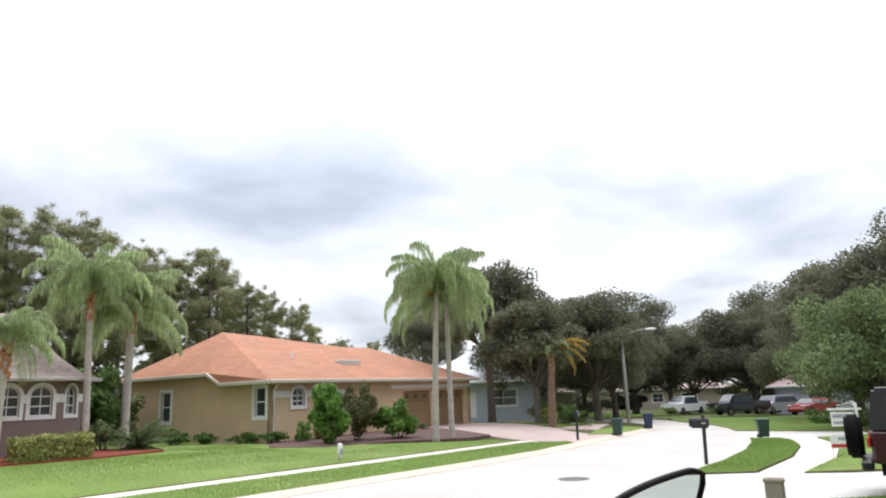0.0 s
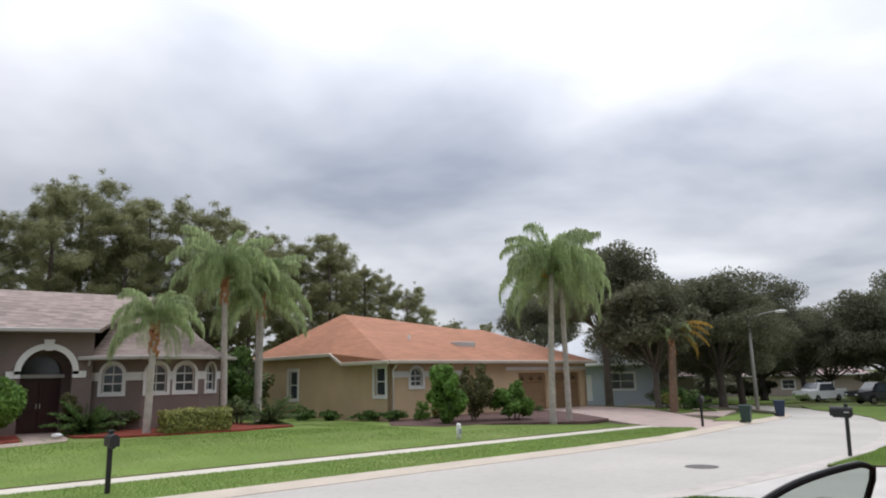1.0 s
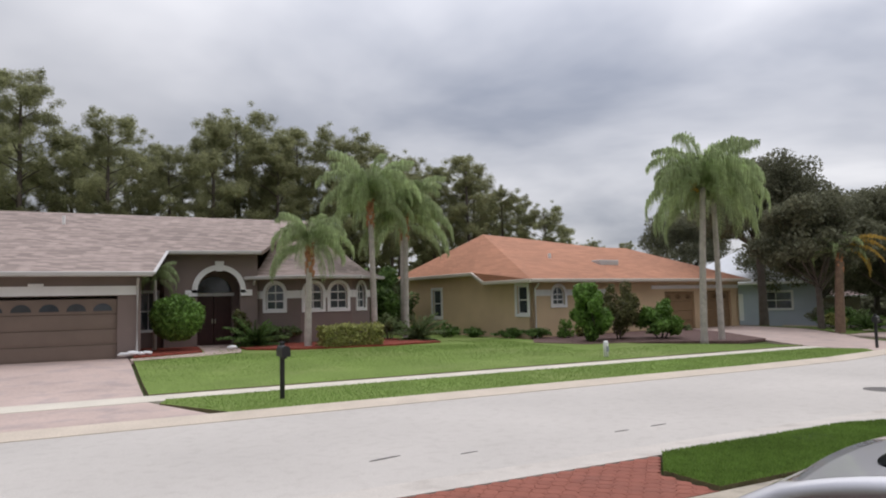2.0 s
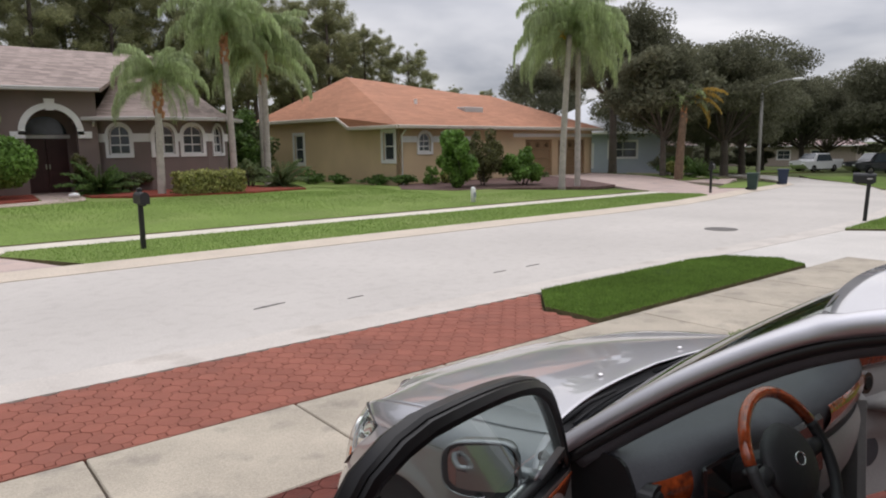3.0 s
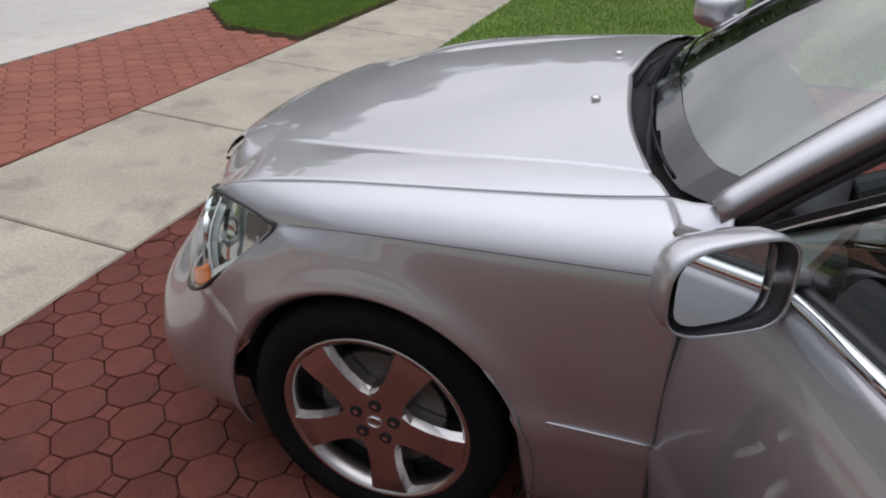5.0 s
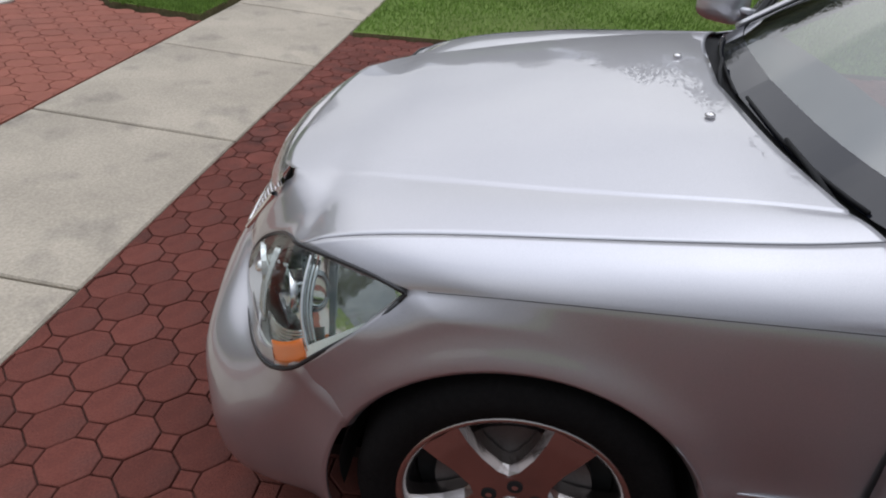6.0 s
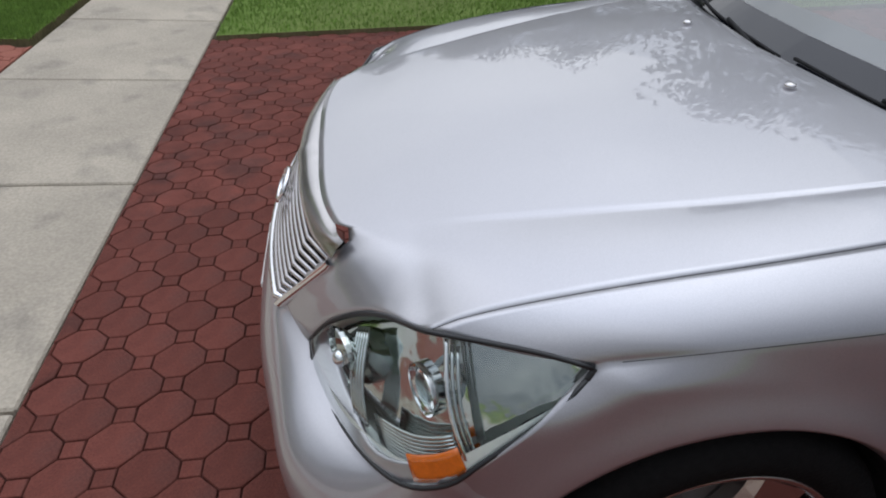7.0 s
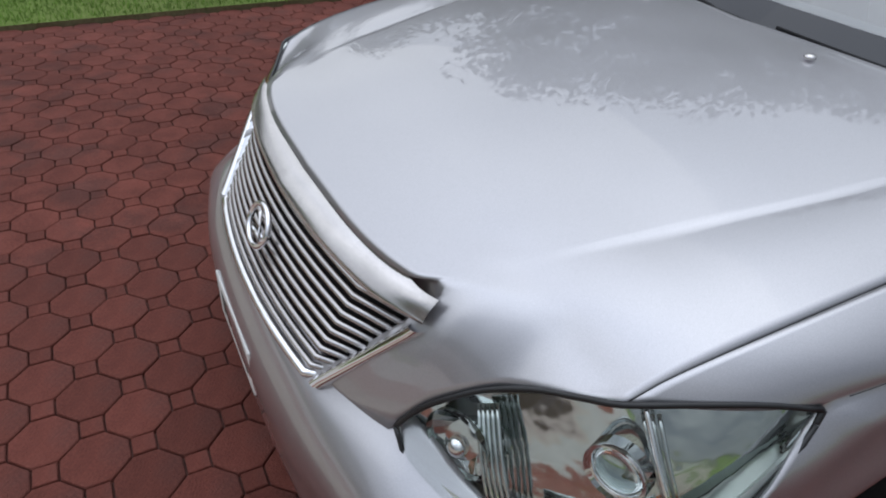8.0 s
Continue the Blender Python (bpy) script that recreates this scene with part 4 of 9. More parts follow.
# ---- the silver car ----
def paint_mat(name, color, rough, coat=1.0):
    m = bpy.data.materials.new(name)
    m.use_nodes = True
    nt = m.node_tree
    bs = nt.nodes["Principled BSDF"]
    bs.inputs["Metallic"].default_value, bs.inputs["Roughness"].default_value = 0.86, rough
    bs.inputs["Coat Weight"].default_value, bs.inputs["Coat Roughness"].default_value = coat, 0.012
    bs.inputs["Coat IOR"].default_value = 1.7
    tc = nt.nodes.new("ShaderNodeTexCoord")
    n = nt.nodes.new("ShaderNodeTexNoise")
    n.inputs["Scale"].default_value, n.inputs["Detail"].default_value = 900, 1
    nt.links.new(tc.outputs["Object"], n.inputs["Vector"])
    dust = nt.nodes.new("ShaderNodeTexNoise")
    dust.inputs["Scale"].default_value, dust.inputs["Detail"].default_value = 3.5, 6
    nt.links.new(tc.outputs["Object"], dust.inputs["Vector"])
    r = nt.nodes.new("ShaderNodeMapRange")
    r.inputs["From Min"].default_value, r.inputs["From Max"].default_value = 0.3, 0.7
    r.inputs["To Min"].default_value, r.inputs["To Max"].default_value = 0.9, 1.1
    nt.links.new(n.outputs["Fac"], r.inputs["Value"])
    v = nt.nodes.new("ShaderNodeVectorMath")
    v.operation = "SCALE"
    v.inputs[0].default_value = color
    nt.links.new(r.outputs[0], v.inputs["Scale"])
    nt.links.new(v.outputs[0], bs.inputs["Base Color"])
    rr = nt.nodes.new("ShaderNodeMapRange")
    rr.inputs["From Min"].default_value, rr.inputs["From Max"].default_value = 0.35, 0.7
    rr.inputs["To Min"].default_value, rr.inputs["To Max"].default_value = rough - 0.03, rough + 0.05
    nt.links.new(dust.outputs["Fac"], rr.inputs["Value"])
    nt.links.new(rr.outputs[0], bs.inputs["Roughness"])
    return m


PAINT = paint_mat("silver_paint", (0.455, 0.45, 0.475), 0.40)
DARK_RED_PAINT = mat("dark_red_paint", (0.045, 0.004, 0.007), 0.35, vary=0.1, scale=2, fine=40, coat=0.4)
CHROME = mat("chrome", (0.85, 0.85, 0.86), 0.06, 1.0, vary=0.02)
CHROME_DULL = mat("satin_metal", (0.62, 0.6, 0.6), 0.22, 1.0, vary=0.05, scale=20, fine=200)
GRILLE_BAR = mat("grille_bar_metal", (0.5, 0.48, 0.48), 0.25, 1.0, vary=0.05)
IRON = mat("dull_brake_iron", (0.13, 0.12, 0.115), 0.5, 0.8, vary=0.1, scale=12, fine=120)
WHEEL_METAL = mat("alloy_wheel", (0.5, 0.465, 0.45), 0.24, 1.0, vary=0.06, scale=8, fine=90)
RUBBER = mat("tyre_rubber", (0.008, 0.0075, 0.0075), 0.85, spec=0.08, vary=0.2, scale=12, fine=90, bump=0.3, bump_scale=120)
BLACK_TRIM = mat("black_trim", (0.012, 0.012, 0.013), 0.35, vary=0.1, scale=10, fine=100, spec=0.5)
BLACK_GLOSS = mat("black_gloss", (0.01, 0.01, 0.011), 0.12, vary=0.05, coat=0.3)
DARK_GLASS = mat("dark_glass", (0.008, 0.009, 0.014), 0.04, vary=0.05, spec=0.6)
LINER = mat("arch_liner", (0.008, 0.008, 0.008), 0.9, vary=0.2)
GLASS = sheet_glass("car_glass", (0.52, 0.60, 0.57), 0.13)
LAMP_GLASS = sheet_glass("lamp_lens", (0.95, 0.97, 0.96), 0.04)
SCREEN_GLASS = sheet_glass("windscreen_glass", (0.5, 0.6, 0.56), 0.26)
REFLECTOR = mat("lamp_reflector", (0.56, 0.59, 0.58), 0.08, 1.0, vary=0.05, scale=20, fine=60, bump=0.3, bump_scale=9)
RIM_SATIN = mat("pale_satin_rim", (0.80, 0.85, 0.82), 0.3, 0.6, vary=0.05, scale=20, fine=80)
AMBER = mat("amber_lens", (0.75, 0.16, 0.01), 0.15, vary=0.15, scale=30, fine=150, coat=1.0)
MIRROR = mat("mirror_glass", (0.8, 0.82, 0.82), 0.01, 1.0, vary=0.01)
LEATHER = mat("grey_leather", (0.17, 0.165, 0.16), 0.5, vary=0.08, scale=6, fine=120, bump=0.25, bump_scale=250)
PALE_LEATHER = mat("pale_grey_leather", (0.36, 0.345, 0.335), 0.5, vary=0.08, scale=6, fine=120, bump=0.25, bump_scale=250)
DARK_LEATHER = mat("black_leather", (0.018, 0.018, 0.019), 0.45, vary=0.1, scale=6, fine=120, bump=0.25, bump_scale=250)
DASH = mat("slate_grey_dash", (0.075, 0.078, 0.088), 0.6, vary=0.1, scale=6, fine=120, bump=0.2, bump_scale=250)
WOOD = mat("polished_walnut", (0.30, 0.055, 0.014), 0.15, vary=0.35, scale=18, fine=70, coat=1.0, second=(0.09, 0.018, 0.008), second_at=0.5, second_scale=22)
CARPET = mat("dark_carpet", (0.014, 0.013, 0.014), 0.95, vary=0.2, fine=30, spec=0.1)
PLATE = mat("plate_white", (0.78, 0.78, 0.76), 0.5, vary=0.04)


def spline(keys):
    """A smooth function through (t, value) keys; value a number or a tuple."""
    ts = [k[0] for k in keys]
    vs = [np.atleast_1d(np.array(k[1], float)) for k in keys]
    n = len(ts)
    slope = [(vs[min(i + 1, n - 1)] - vs[max(i - 1, 0)]) / (ts[min(i + 1, n - 1)] - ts[max(i - 1, 0)]) for i in range(n)]
    up = ts[-1] > ts[0]

    def at(t):
        i = 0
        while i < n - 2 and ((t > ts[i + 1]) if up else (t < ts[i + 1])):
            i += 1
        h = ts[i + 1] - ts[i]
        u = min(1.0, max(0.0, (t - ts[i]) / h))
        a = (2 * u ** 3 - 3 * u ** 2 + 1) * vs[i] + (u ** 3 - 2 * u ** 2 + u) * h * slope[i]
        b = (3 * u ** 2 - 2 * u ** 3) * vs[i + 1] + (u ** 3 - u ** 2) * h * slope[i + 1]
        r = a + b
        return float(r[0]) if len(r) == 1 else tuple(float(q) for q in r)

    return at


def sheet(f, nu, nv, flip=False, bm=None):
    """A quad grid over f(u, v), both from 0 to 1."""
    bm = bm or bmesh.new()
    vs = [[bm.verts.new(f(i / nu, j / nv)) for j in range(nv + 1)] for i in range(nu + 1)]
    for i in range(nu):
        for j in range(nv):
            q = (vs[i][j], vs[i + 1][j], vs[i + 1][j + 1], vs[i][j + 1])
            bm.faces.new(q[::-1] if flip else q)
    return bm


def ctrl_sheet(rows, nu, nv, flip=False, bm=None):
    """A smooth sheet through a grid of control points."""
    n, m = len(rows), len(rows[0])
    lines = [spline([(j / (m - 1), p) for j, p in enumerate(r)]) for r in rows]

    def f(u, v):
        return spline([(i / (n - 1), lines[i](v)) for i in range(n)])(u)

    return sheet(f, nu, nv, flip, bm)


def thick(ob, t=0.004):
    m = ob.modifiers.new("thickness", "SOLIDIFY")
    m.thickness, m.offset = t, -1
    return ob


side_w = spline([(-4.15, 0.70), (-3.9, 0.80), (-3.5, 0.88), (-3.0, 0.912), (-2.0, 0.925), (-0.6, 0.925), (0.0, 0.922), (0.24, 0.905), (0.39, 0.888), (0.47, 0.872)])
side_s = spline([(0.16, -0.06), (0.25, -0.03), (0.40, -0.006), (0.485, 0.006), (0.505, -0.002), (0.65, -0.003), (0.78, -0.016), (0.86, -0.03), (0.9, -0.045), (0.98, -0.085)])


def side_x(y, z):
    return side_w(y) + side_s(z)


hood_z = spline([(0.80, 0.785), (0.72, 0.811), (0.6, 0.841), (0.45, 0.875), (0.3, 0.904), (0.0, 0.951), (-0.37, 0.998), (-0.65, 1.014)])
raised = spline([(0.60, 0.446), (0.47, 0.475), (0.34, 0.510), (0.18, 0.551), (0.01, 0.592), (-0.2, 0.628), (-0.65, 0.680)])
shut = spline([(0.0, (0.744, 0.48, 0.821)), (0.05, (0.751, 0.427, 0.846)), (0.15, (0.764, 0.32, 0.875)), (0.3, (0.777, 0.16, 0.903)), (0.5, (0.787, -0.05, 0.928)), (0.7, (0.784, -0.265, 0.946)), (0.87, (0.772, -0.447, 0.959)), (1.0, (0.752, -0.585, 0.971))])
crease = spline([(0.0, (0.852, 0.241, 0.816)), (0.2, (0.882, 0.06, 0.845)), (0.5, (0.897, -0.2, 0.863)), (1.0, (0.899, -0.648, 0.878))])
ARCH_R, HUB_Z = 0.401, 0.312


def hood_at(x, y):
    """Height of the bonnet's top side, with its two raised lines."""
    a = abs(x)
    line = raised(y)
    strength = 1.0 - smoothstep(0.36, 0.56, y)
    d = a - line
    fall = 0.5 * (d + math.sqrt(d * d + 0.003 ** 2))
    return hood_z(y) - 0.032 * (a / 0.75) ** 2.4 - strength * (0.06 * fall + 0.0045 * smoothstep(-0.004, 0.007, d))


def hood_skin(x, y, edge_x, edge_z):
    """Height of the bonnet out to its shut line; the raised line fades towards the nose."""
    a, line = abs(x), raised(y)
    fade = smoothstep(0.26, 0.50, y)
    z = hood_z(y) - 0.032 * (a / 0.75) ** 2.4
    if a > line:  # a gently crowned band from the raised line to the shut line
        lip = hood_z(y) - 0.032 * (line / 0.75) ** 2.4
        q = min(1.0, (a - line) / (edge_x - line))
        z = lip - 0.0045 * smoothstep(0.0, 0.06, q) + (edge_z - lip + 0.0045) * q ** 1.25 + 0.005 * math.sin(math.pi * q)
    soft = hood_z(y) - (hood_z(y) - edge_z) * min(1.0, a / edge_x) ** 3
    return z + (soft - z) * fade


def build_hood(car):
    front = spline([(0, 0.668), (0.25, 0.660), (0.40, 0.632), (0.46, 0.592), (0.53, 0.508), (0.60, 0.450), (0.67, 0.430), (0.715, 0.448), (0.744, 0.478)])
    rear = spline([(0, -0.435), (0.4, -0.475), (0.65, -0.535), (0.757, -0.585)])
    nose_y = spline([(0, 0.78), (0.33, 0.757), (0.42, 0.732), (0.505, 0.695), (0.6, 0.63), (0.742, 0.49)])

    lamp_y = spline([(0.50, 0.692), (0.507, 0.686), (0.53, 0.656), (0.558, 0.625), (0.582, 0.596), (0.606, 0.570), (0.655, 0.538), (0.70, 0.510), (0.744, 0.480)])
    lamp_z = spline([(0.50, 0.620), (0.507, 0.632), (0.53, 0.679), (0.558, 0.714), (0.582, 0.738), (0.606, 0.757), (0.655, 0.784), (0.70, 0.803), (0.744, 0.820)])

    def f(u, v):
        # the grid follows the raised line
        q = abs(2 * v - 1)
        along = max(0.0, (u - 0.16) / 0.84)
        ridge = raised(0.60 - 1.12 * along)
        knots = ((0, 0), (0.58, ridge - 0.014), (0.74, ridge + 0.014), (1.0001, 0.757))
        for (q0, a0), (q1, a1) in zip(knots, knots[1:]):
            if q0 <= q < q1:
                a = a0 + (a1 - a0) * (q - q0) / (q1 - q0)
        a = min(a, 0.757)
        x = math.copysign(a, v - 0.5)
        def along_edge(y):
            return min(1.0, max(0.0, (0.48 - y) / 1.065))

        def widened(y):
            return a * (1 + (shut(along_edge(y))[0] / 0.757 - 1) * (a - 0.70) / 0.057) if a > 0.70 else a

        y1 = rear(a)
        # behind the grille: a short upright nose
        top_y, low_y, low_z = front(min(a, 0.744)), nose_y(min(a, 0.742)), 0.615
        if u < 0.16:
            k = u / 0.16
            top_z = hood_skin(a, top_y, 0.744, 0.821)
            y, z = low_y + (top_y - low_y) * (1 - max(0.0, math.cos(k * math.pi / 2)) ** 1.8), low_z + (top_z - low_z) * math.sin(k * math.pi / 2) ** 1.8
            if a < 0.322 + 0.132 * (z - 0.6) / 0.19:
                y = min(y, 0.60)
            nose = Vector((a, y, z))
        else:
            y = top_y + (y1 - top_y) * (u - 0.16) / 0.84
            e = shut(along_edge(y))
            nose = Vector((widened(y), y, hood_skin(widened(y), y, e[0], e[2])))
        if a <= 0.405:
            return (math.copysign(nose.x, x), nose.y, nose.z)
        # over the lamp: the skin bends down to the lamp's upper edge
        w, reach = min(a, 0.744), 0.17
        edge_y, edge_z = (lamp_y(w) + 0.002, lamp_z(w)) if w > 0.505 else (low_y, low_z)
        y = edge_y - reach * u / 0.16 if u < 0.16 else edge_y - reach + (y1 - edge_y + reach) * (u - 0.16) / 0.84
        e0, e = shut(along_edge(edge_y)), shut(along_edge(y))
        drop = hood_skin(widened(edge_y), edge_y, e0[0], e0[2]) - edge_z
        z = hood_skin(widened(y), y, e[0], e[2]) - drop * max(0.0, 1 - (edge_y - y) / reach) ** 2.6
        p = nose.lerp(Vector((widened(y), y, z)), smoothstep(0.405, 0.53, a))
        return (math.copysign(p.x, x), p.y, p.z)

    ob = thick(part("bonnet", sheet(f, 80, 150), PAINT, car, "silver bonnet with two raised lines", smooth=True))
    # washer jets
    for x in (-0.258, 0.258):
        bm = bmesh.new()
        r = bmesh.ops.create_icosphere(bm, subdivisions=2, radius=0.5)
        bmesh.ops.transform(bm, matrix=pose(x, -0.368, hood_at(x, -0.368) + 0.005) @ Matrix.Diagonal((0.028, 0.026, 0.016, 1)), verts=r["verts"])
        part("washer_jet", bm, CHROME_DULL, ob, "small silver washer jet", smooth=True)
    return ob


def seam(name, pts, parent, r=0.0028, material=None, seg=6, label=""):
    bm = bmesh.new()
    tube(bm, pts, r, seg)
    return part(name, bm, material or BLACK_TRIM, parent, label, smooth=True)


def fender_top(s):
    def f(u, v):
        a, c = shut(u), crease(u)
        y = a[1] + (c[1] - a[1]) * v
        x = a[0] + 0.003 + (c[0] - a[0] - 0.003) * (0.45 * v + 0.55 * math.sin(v * math.pi / 2))
        z = a[2] + (c[2] - a[2]) * (0.5 * v + 0.5 * (1 - math.cos(v * math.pi / 2)) ** 1.1)
        return (s * x, y, z)
    return f


def arch_point(k):
    """Along the wheel arch from the front foot over the top to the sill, then back to the door."""
    if k < 0.72:
        a = radians(27 + (194 - 27) * k / 0.72)
        return (ARCH_R * math.cos(a), HUB_Z + ARCH_R * math.sin(a))
    j = (k - 0.72) / 0.28
    y0, z0 = ARCH_R * math.cos(radians(194)), HUB_Z + ARCH_R * math.sin(radians(194))
    return (y0 + (-0.648 - y0) * j, z0 + (0.20 - z0) * min(1, j * 2.2))


def build_fender(car, s):
    name = "wing"
    bm = sheet(fender_top(s), 48, 14, flip=s > 0)
    lamp_side = spline([(0.0, (0.474, 0.596)), (0.12, (0.365, 0.70)), (0.25, (0.241, 0.816))])

    def top_line(u):
        return lamp_side(u) if u < 0.25 else crease((u - 0.25) / 0.75)[1:]

    def f(u, v):
        ty, tz = top_line(u)
        by, bz = arch_point(u)
        y, z = ty + (by - ty) * v, tz + (bz - tz) * v
        x = side_x(y, z)
        # meet the crease line above
        if u > 0.25:
            k = (u - 0.25) / 0.75
            cx = crease(k)[0]
        else:
            cx = side_x(ty, tz) + (crease(0)[0] - side_x(ty, tz)) * smoothstep(0.13, 0.25, u)
        x += (cx - side_x(ty, tz)) * max(0, 1 - v * 3) ** 2
        # swelling round the arch
        d = math.hypot(y, z - HUB_Z) - ARCH_R
        x += 0.012 * math.exp(-(d / 0.05) ** 2) * (1 if y > -0.5 else 0)
        return (s * x, y, z)

    sheet(f, 64, 20, flip=s < 0, bm=bm)
    bmesh.ops.remove_doubles(bm, verts=bm.verts[:], dist=0.0008)
    bmesh.ops.recalc_face_normals(bm, faces=bm.faces[:])
    if sum(q.normal.z for q in bm.faces) < 0:
        bmesh.ops.reverse_faces(bm, faces=bm.faces[:])
    ob = thick(part(name, bm, PAINT, car, "silver front wing with round wheel arch", smooth=True), 0.006)
    # arch lip and dark liner
    lip = [(s * (side_x(*arch_point(k)) + 0.004), *arch_point(k)) for k in [0.72 * i / 40 for i in range(41)]]
    bm = bmesh.new()
    tube(bm, lip, 0.006, 6)
    sheet(lambda u, v: (s * (side_x(*arch_point(0.72 * u)) + 0.004 - 0.016 * v ** 2), arch_point(0.72 * u)[0] * (1 - 0.042 * v), HUB_Z + (arch_point(0.72 * u)[1] - HUB_Z) * (1 - 0.042 * v)), 48, 4, bm=bm)
    part("arch_lip", bm, PAINT, ob, "rolled silver arch lip", smooth=True)
    bm = bmesh.new()
    n = 28
    ring = [radians(-10 + 215 * i / n) for i in range(n + 1)]
    vs = [[bm.verts.new((s * (x or side_x(0.385 * math.cos(a), max(0.2, HUB_Z + 0.385 * math.sin(a))) - 0.014), 0.385 * math.cos(a), HUB_Z + 0.385 * math.sin(a))) for a in ring] for x in (0, 0.56)]
    for i in range(n):
        bm.faces.new((vs[0][i], vs[0][i + 1], vs[1][i + 1], vs[1][i]))
    bm.faces.new(vs[1])
    part("arch_liner", bm, LINER, ob, "black wheel arch liner")
    # side moulding line
    bm = bmesh.new()
    pts = [(s * (side_x(y, 0.492) - 0.0015), y, 0.492 - 0.01 * (y + 0.4)) for y in [-0.36 - 0.288 * i / 8 for i in range(9)]]
    tube(bm, pts, 0.003, 6)
    part("side_moulding", bm, PAINT, ob, "silver side moulding", smooth=True)
    # a black hairline draws the crease's shade; the panel has no gap there
    seam("crease_line", [(s * (crease(k)[0] + 0.0002), crease(k)[1], crease(k)[2] - 0.001) for k in [i / 24 for i in range(1, 25)]], ob, 0.0010, label="fine dark line drawn for the shade of the wing's crease")
    seam("shut_line", [(s * (shut(k)[0] + 0.0015), shut(k)[1], shut(k)[2] - 0.0005) for k in [i / 24 for i in range(25)]], ob, 0.0011, label="dark shut line")
    return ob


BUMP_TOP = [(0, 0.775, 0.598), (0.2, 0.77, 0.6), (0.36, 0.748, 0.605), (0.507, 0.690, 0.606), (0.64, 0.651, 0.564), (0.775, 0.580, 0.560), (0.861, 0.468, 0.602), (0.877, 0.425, 0.565), (0.896, 0.352, 0.510)]
BUMP_OUT = [(0, 0.836), (0.2, 0.831), (0.37, 0.816), (0.53, 0.786), (0.688, 0.750), (0.802, 0.692), (0.847, 0.604), (0.8695, 0.482), (0.8975, 0.352)]


def build_bumper(car):
    rows = []
    levels = [(-0.06, -0.35, 0.0), (0.0, 0.0, 0.0), (0.07, 0.45, 0.0), (0.18, 0.84, 0.0), (0.32, 1.0, 0.0), (0.5, 1.0, -0.003), (0.72, 1.0, -0.012), (0.9, 1.0, -0.035), (1.0, 1.0, -0.07)]
    for k, level, push in levels:
        row = []
        for sgn in (-1, 1):
            half = []
            for i, (t, o) in enumerate(zip(BUMP_TOP, BUMP_OUT)):
                z = t[2] + (0.185 - t[2]) * k
                f = 1 - 0.6 * i / 8
                easy = smoothstep(0.0, 0.6, k)
                out = easy if i > 5 else (0.5 * (level + easy) if i == 5 else level)
                if k < 0 and i > 4:  # tucked in behind the wing
                    half.append((sgn * (t[0] - 0.006), t[1] - 0.008, z))
                    continue
                if i == 8:  # the end follows the wheel arch
                    edge = math.sqrt(ARCH_R ** 2 - (z - HUB_Z) ** 2)
                    half.append((sgn * (t[0] + (o[0] - t[0]) * out + push * 0.4), edge, z))
                    continue
                half.append((sgn * (t[0] + (o[0] - t[0]) * out + (push * 0.6 if i > 3 else 0)), t[1] + (o[1] - t[1]) * out + push * f, z))
            row += half[::-1] if sgn < 0 else half[1:]
        rows.append(row)
    ob = thick(part("front_bumper", ctrl_sheet(rows, 28, 96), PAINT, car, "silver wrap-round front bumper", smooth=True), 0.008)
    def on_bumper(i, z):
        t, o = BUMP_TOP[i], BUMP_OUT[i]
        k = (t[2] - z) / (t[2] - 0.185)
        out = 1.0 if i < 5 else (0.5 * (1 + smoothstep(0.0, 0.6, k)) if i == 5 else smoothstep(0.0, 0.6, k))
        y = t[1] + (o[1] - t[1]) * out if i < 8 else math.sqrt(ARCH_R ** 2 - (z - HUB_Z) ** 2)
        return (t[0] + (o[0] - t[0]) * out + 0.0005, y, z)

    for s in (-1, 1):
        seam("bumper_seam", [(s * x, y, z) for x, y, z in [on_bumper(i, 0.484 + 0.004 * (i - 5)) for i in (5, 6, 7, 8)]], ob, 0.0013)
    bm = bmesh.new()
    box(bm, (-0.125, 0.836, 0.385), (0.18, 0.842, 0.507), bevel=0.003)
    plate = part("number_plate", bm, PLATE, ob, "white number plate")
    bm = bmesh.new()
    for i in range(6):
        box(bm, (-0.085 + i * 0.04, 0.842, 0.415), (-0.06 + i * 0.04, 0.8428, 0.475))
    part("plate_marks", bm, BIN_GREEN, plate, "dark plain bars on the plate")
    return ob


